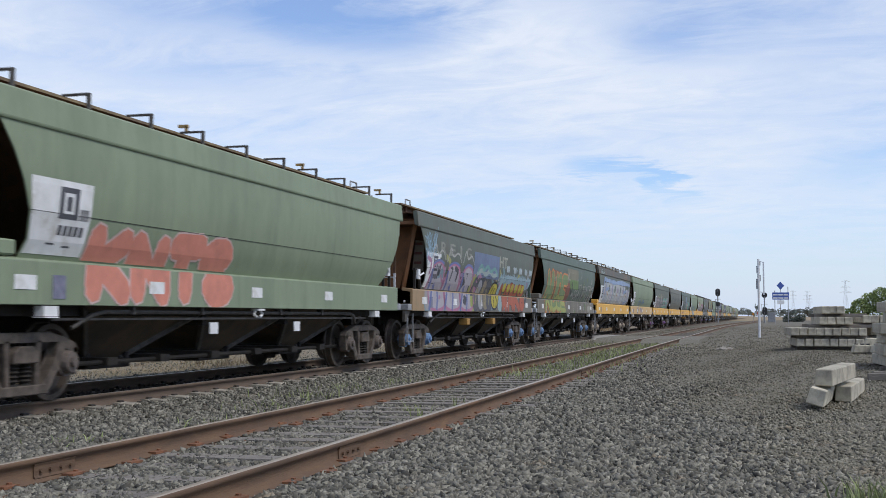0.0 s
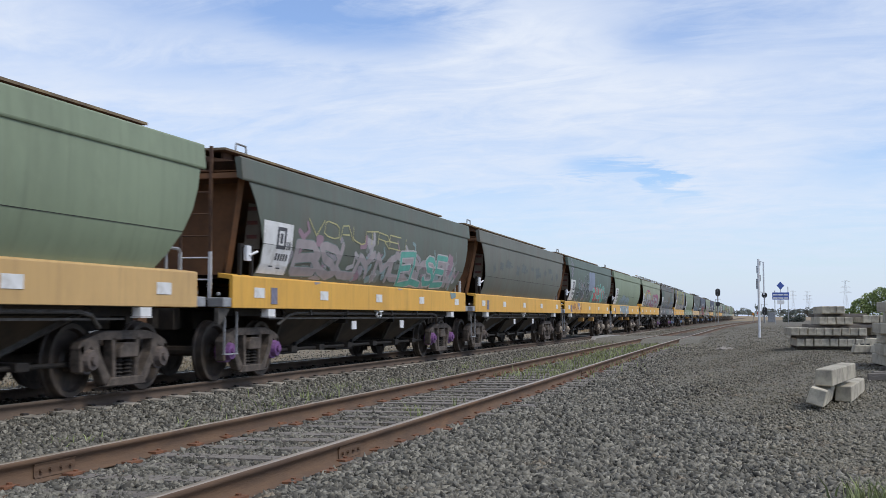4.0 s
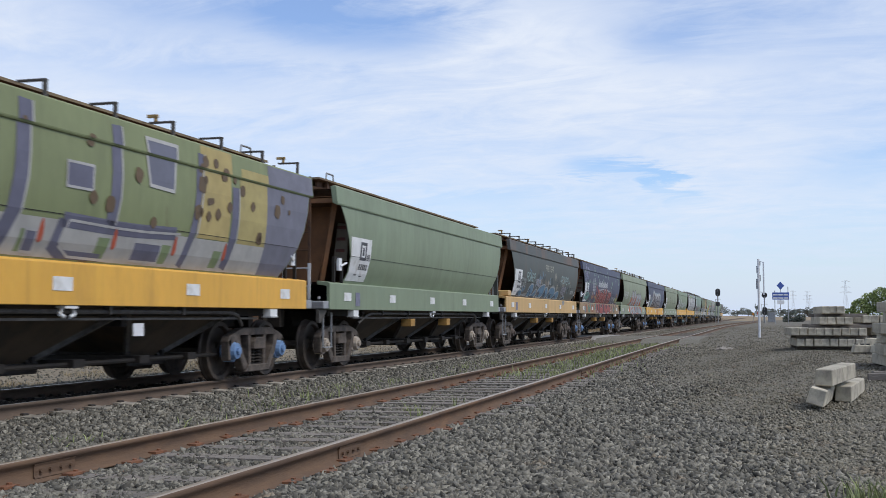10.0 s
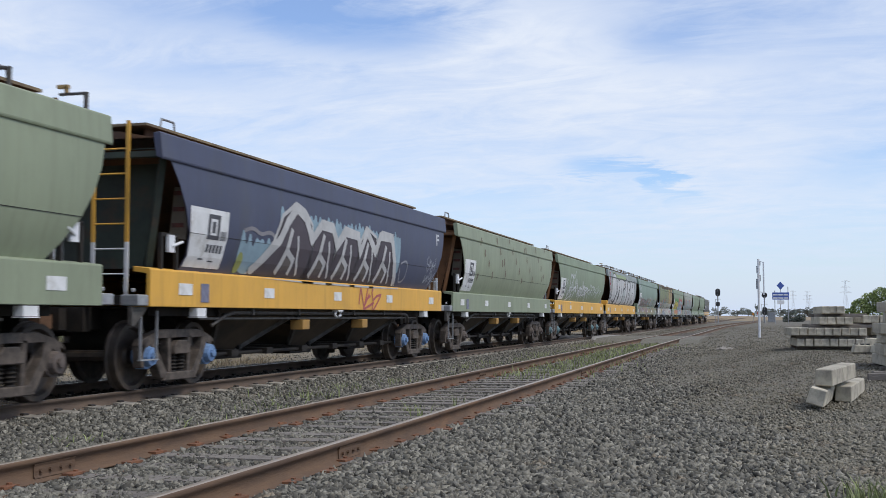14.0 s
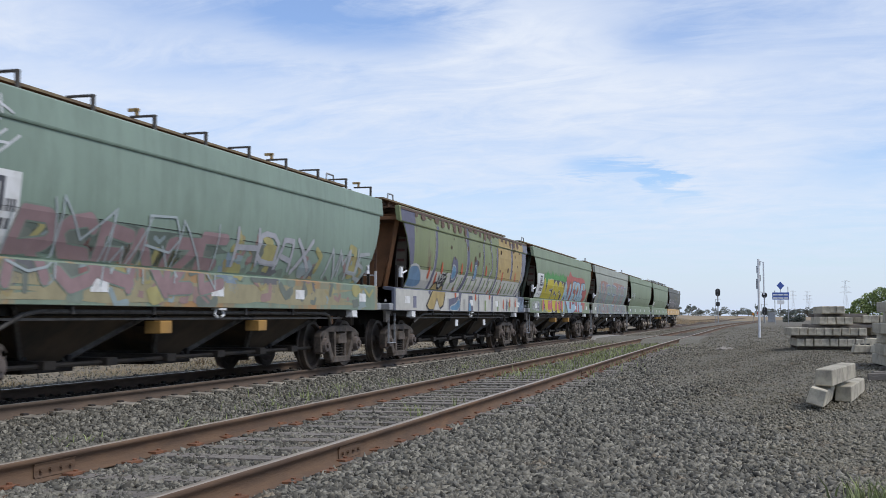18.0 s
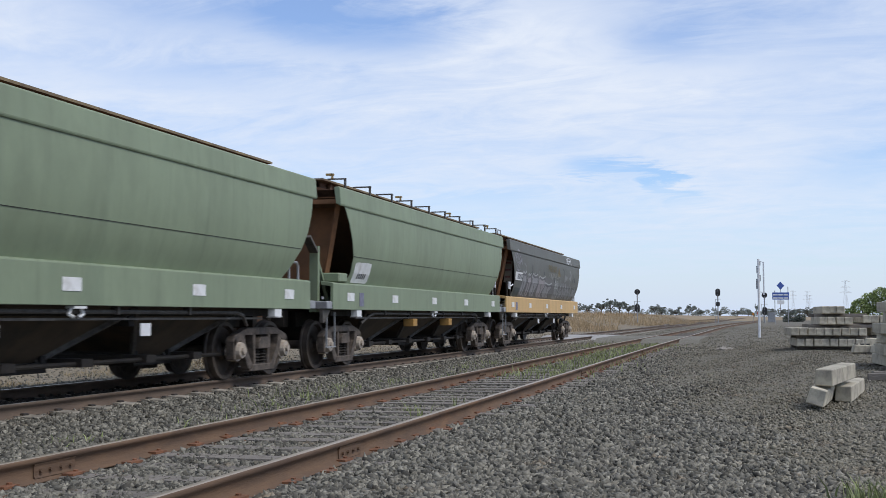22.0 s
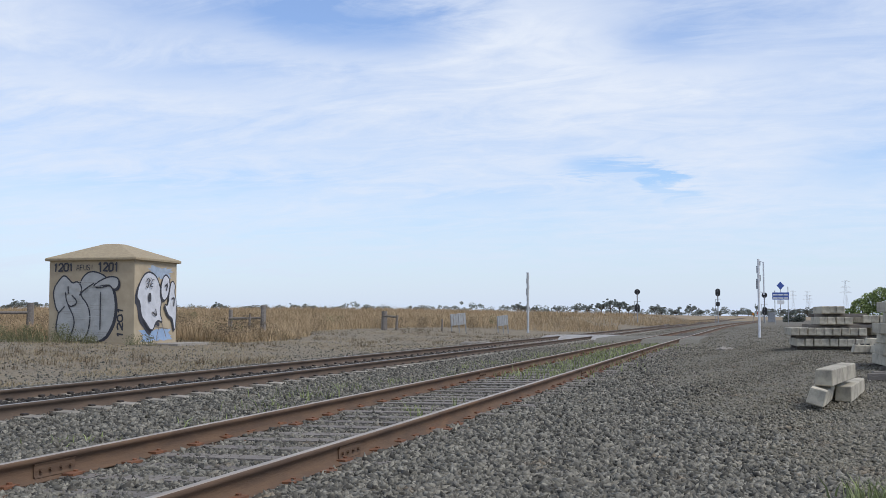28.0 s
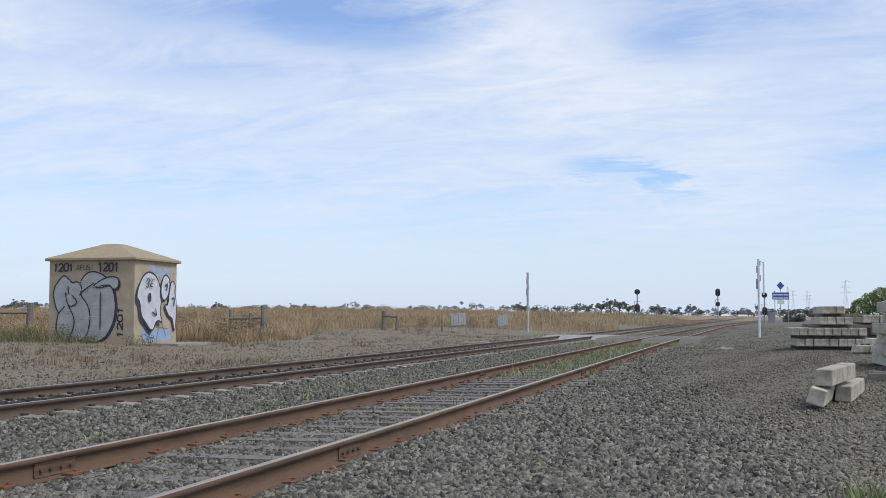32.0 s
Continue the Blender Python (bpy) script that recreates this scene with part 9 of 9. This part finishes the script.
stones("pale_chips", chips, NR.uniform(0.008, 0.022, len(chips)), "scattered pale stone chips on the gravel", 0.2, PALE_CONC)
rusty = scatter(3000, (-0.45, 0.3), (6.5, 40), 1.5)
near_rail = np.abs(np.abs(rusty[:, 0] - siding_x(rusty[:, 1])) - 0.835)
rusty = rusty[(near_rail > 0.1) & (near_rail < 0.34)]
stones("rust_flakes", rusty, NR.uniform(0.008, 0.022, len(rusty)), "flakes of rust and stained stone along the rails", 0.2, RUST)
# the same ballast and gravel behind and beside the tripod
back = np.column_stack([NR.uniform(-12.2, 7, 34000), NR.uniform(-16, 10, 34000)])
along, across = back[:, 1] * math.cos(YAW) - back[:, 0] * math.sin(YAW), back[:, 0] * math.cos(YAW) + back[:, 1] * math.sin(YAW)
back = back[((along < 6.3) | (np.abs(across) > 0.45 * along)) & clear_of_rails(back)]
stones("near_ballast", back[back[:, 0] < 0], NR.uniform(0.014, 0.034, (back[:, 0] < 0).sum()), "grey ballast beside the tracks", 0.6)
stones("near_gravel", back[back[:, 0] >= 0], NR.uniform(0.006, 0.02, (back[:, 0] >= 0).sum()), "fine grey gravel of the yard", 0.4, YARD_STONE)
verge = scatter(45000, (-0.46, 0.15), (16, 75), 1.2)
vd = -verge[:, 0]
verge = verge[(vd > 11.8) & (vd < 26) & (NR.uniform(0, 1, len(verge)) < 1.15 - (vd - 11.8) / 16)]
stones("verge_stones", verge, 0.008 + 0.026 * NR.uniform(0, 1, len(verge)) ** 2, "scattered stones on the bare verge")


def motions():
    """The train runs towards and past the camera's side."""
    # every wheel set rolls alike: one turning serves them all
    walk(WHEELS[0], [(i / FPS, Matrix.Rotation(run(i / FPS) / 0.45, 4, "X")) for i in range(0, 32 * FPS + 1)])
    rolling = WHEELS[0].animation_data
    for ws in WHEELS[1:]:
        ws.rotation_mode = "QUATERNION"
        ws.animation_data_create()
        ws.animation_data.action = rolling.action
        ws.animation_data.action_slot = rolling.action_slot
    for k, w in enumerate(TRAIN):
        walk(w, [(t, pose(MAIN_X, FIRST_Y + k * PITCH - run(t), RAIL_Z)) for t in range(33)])


motions()
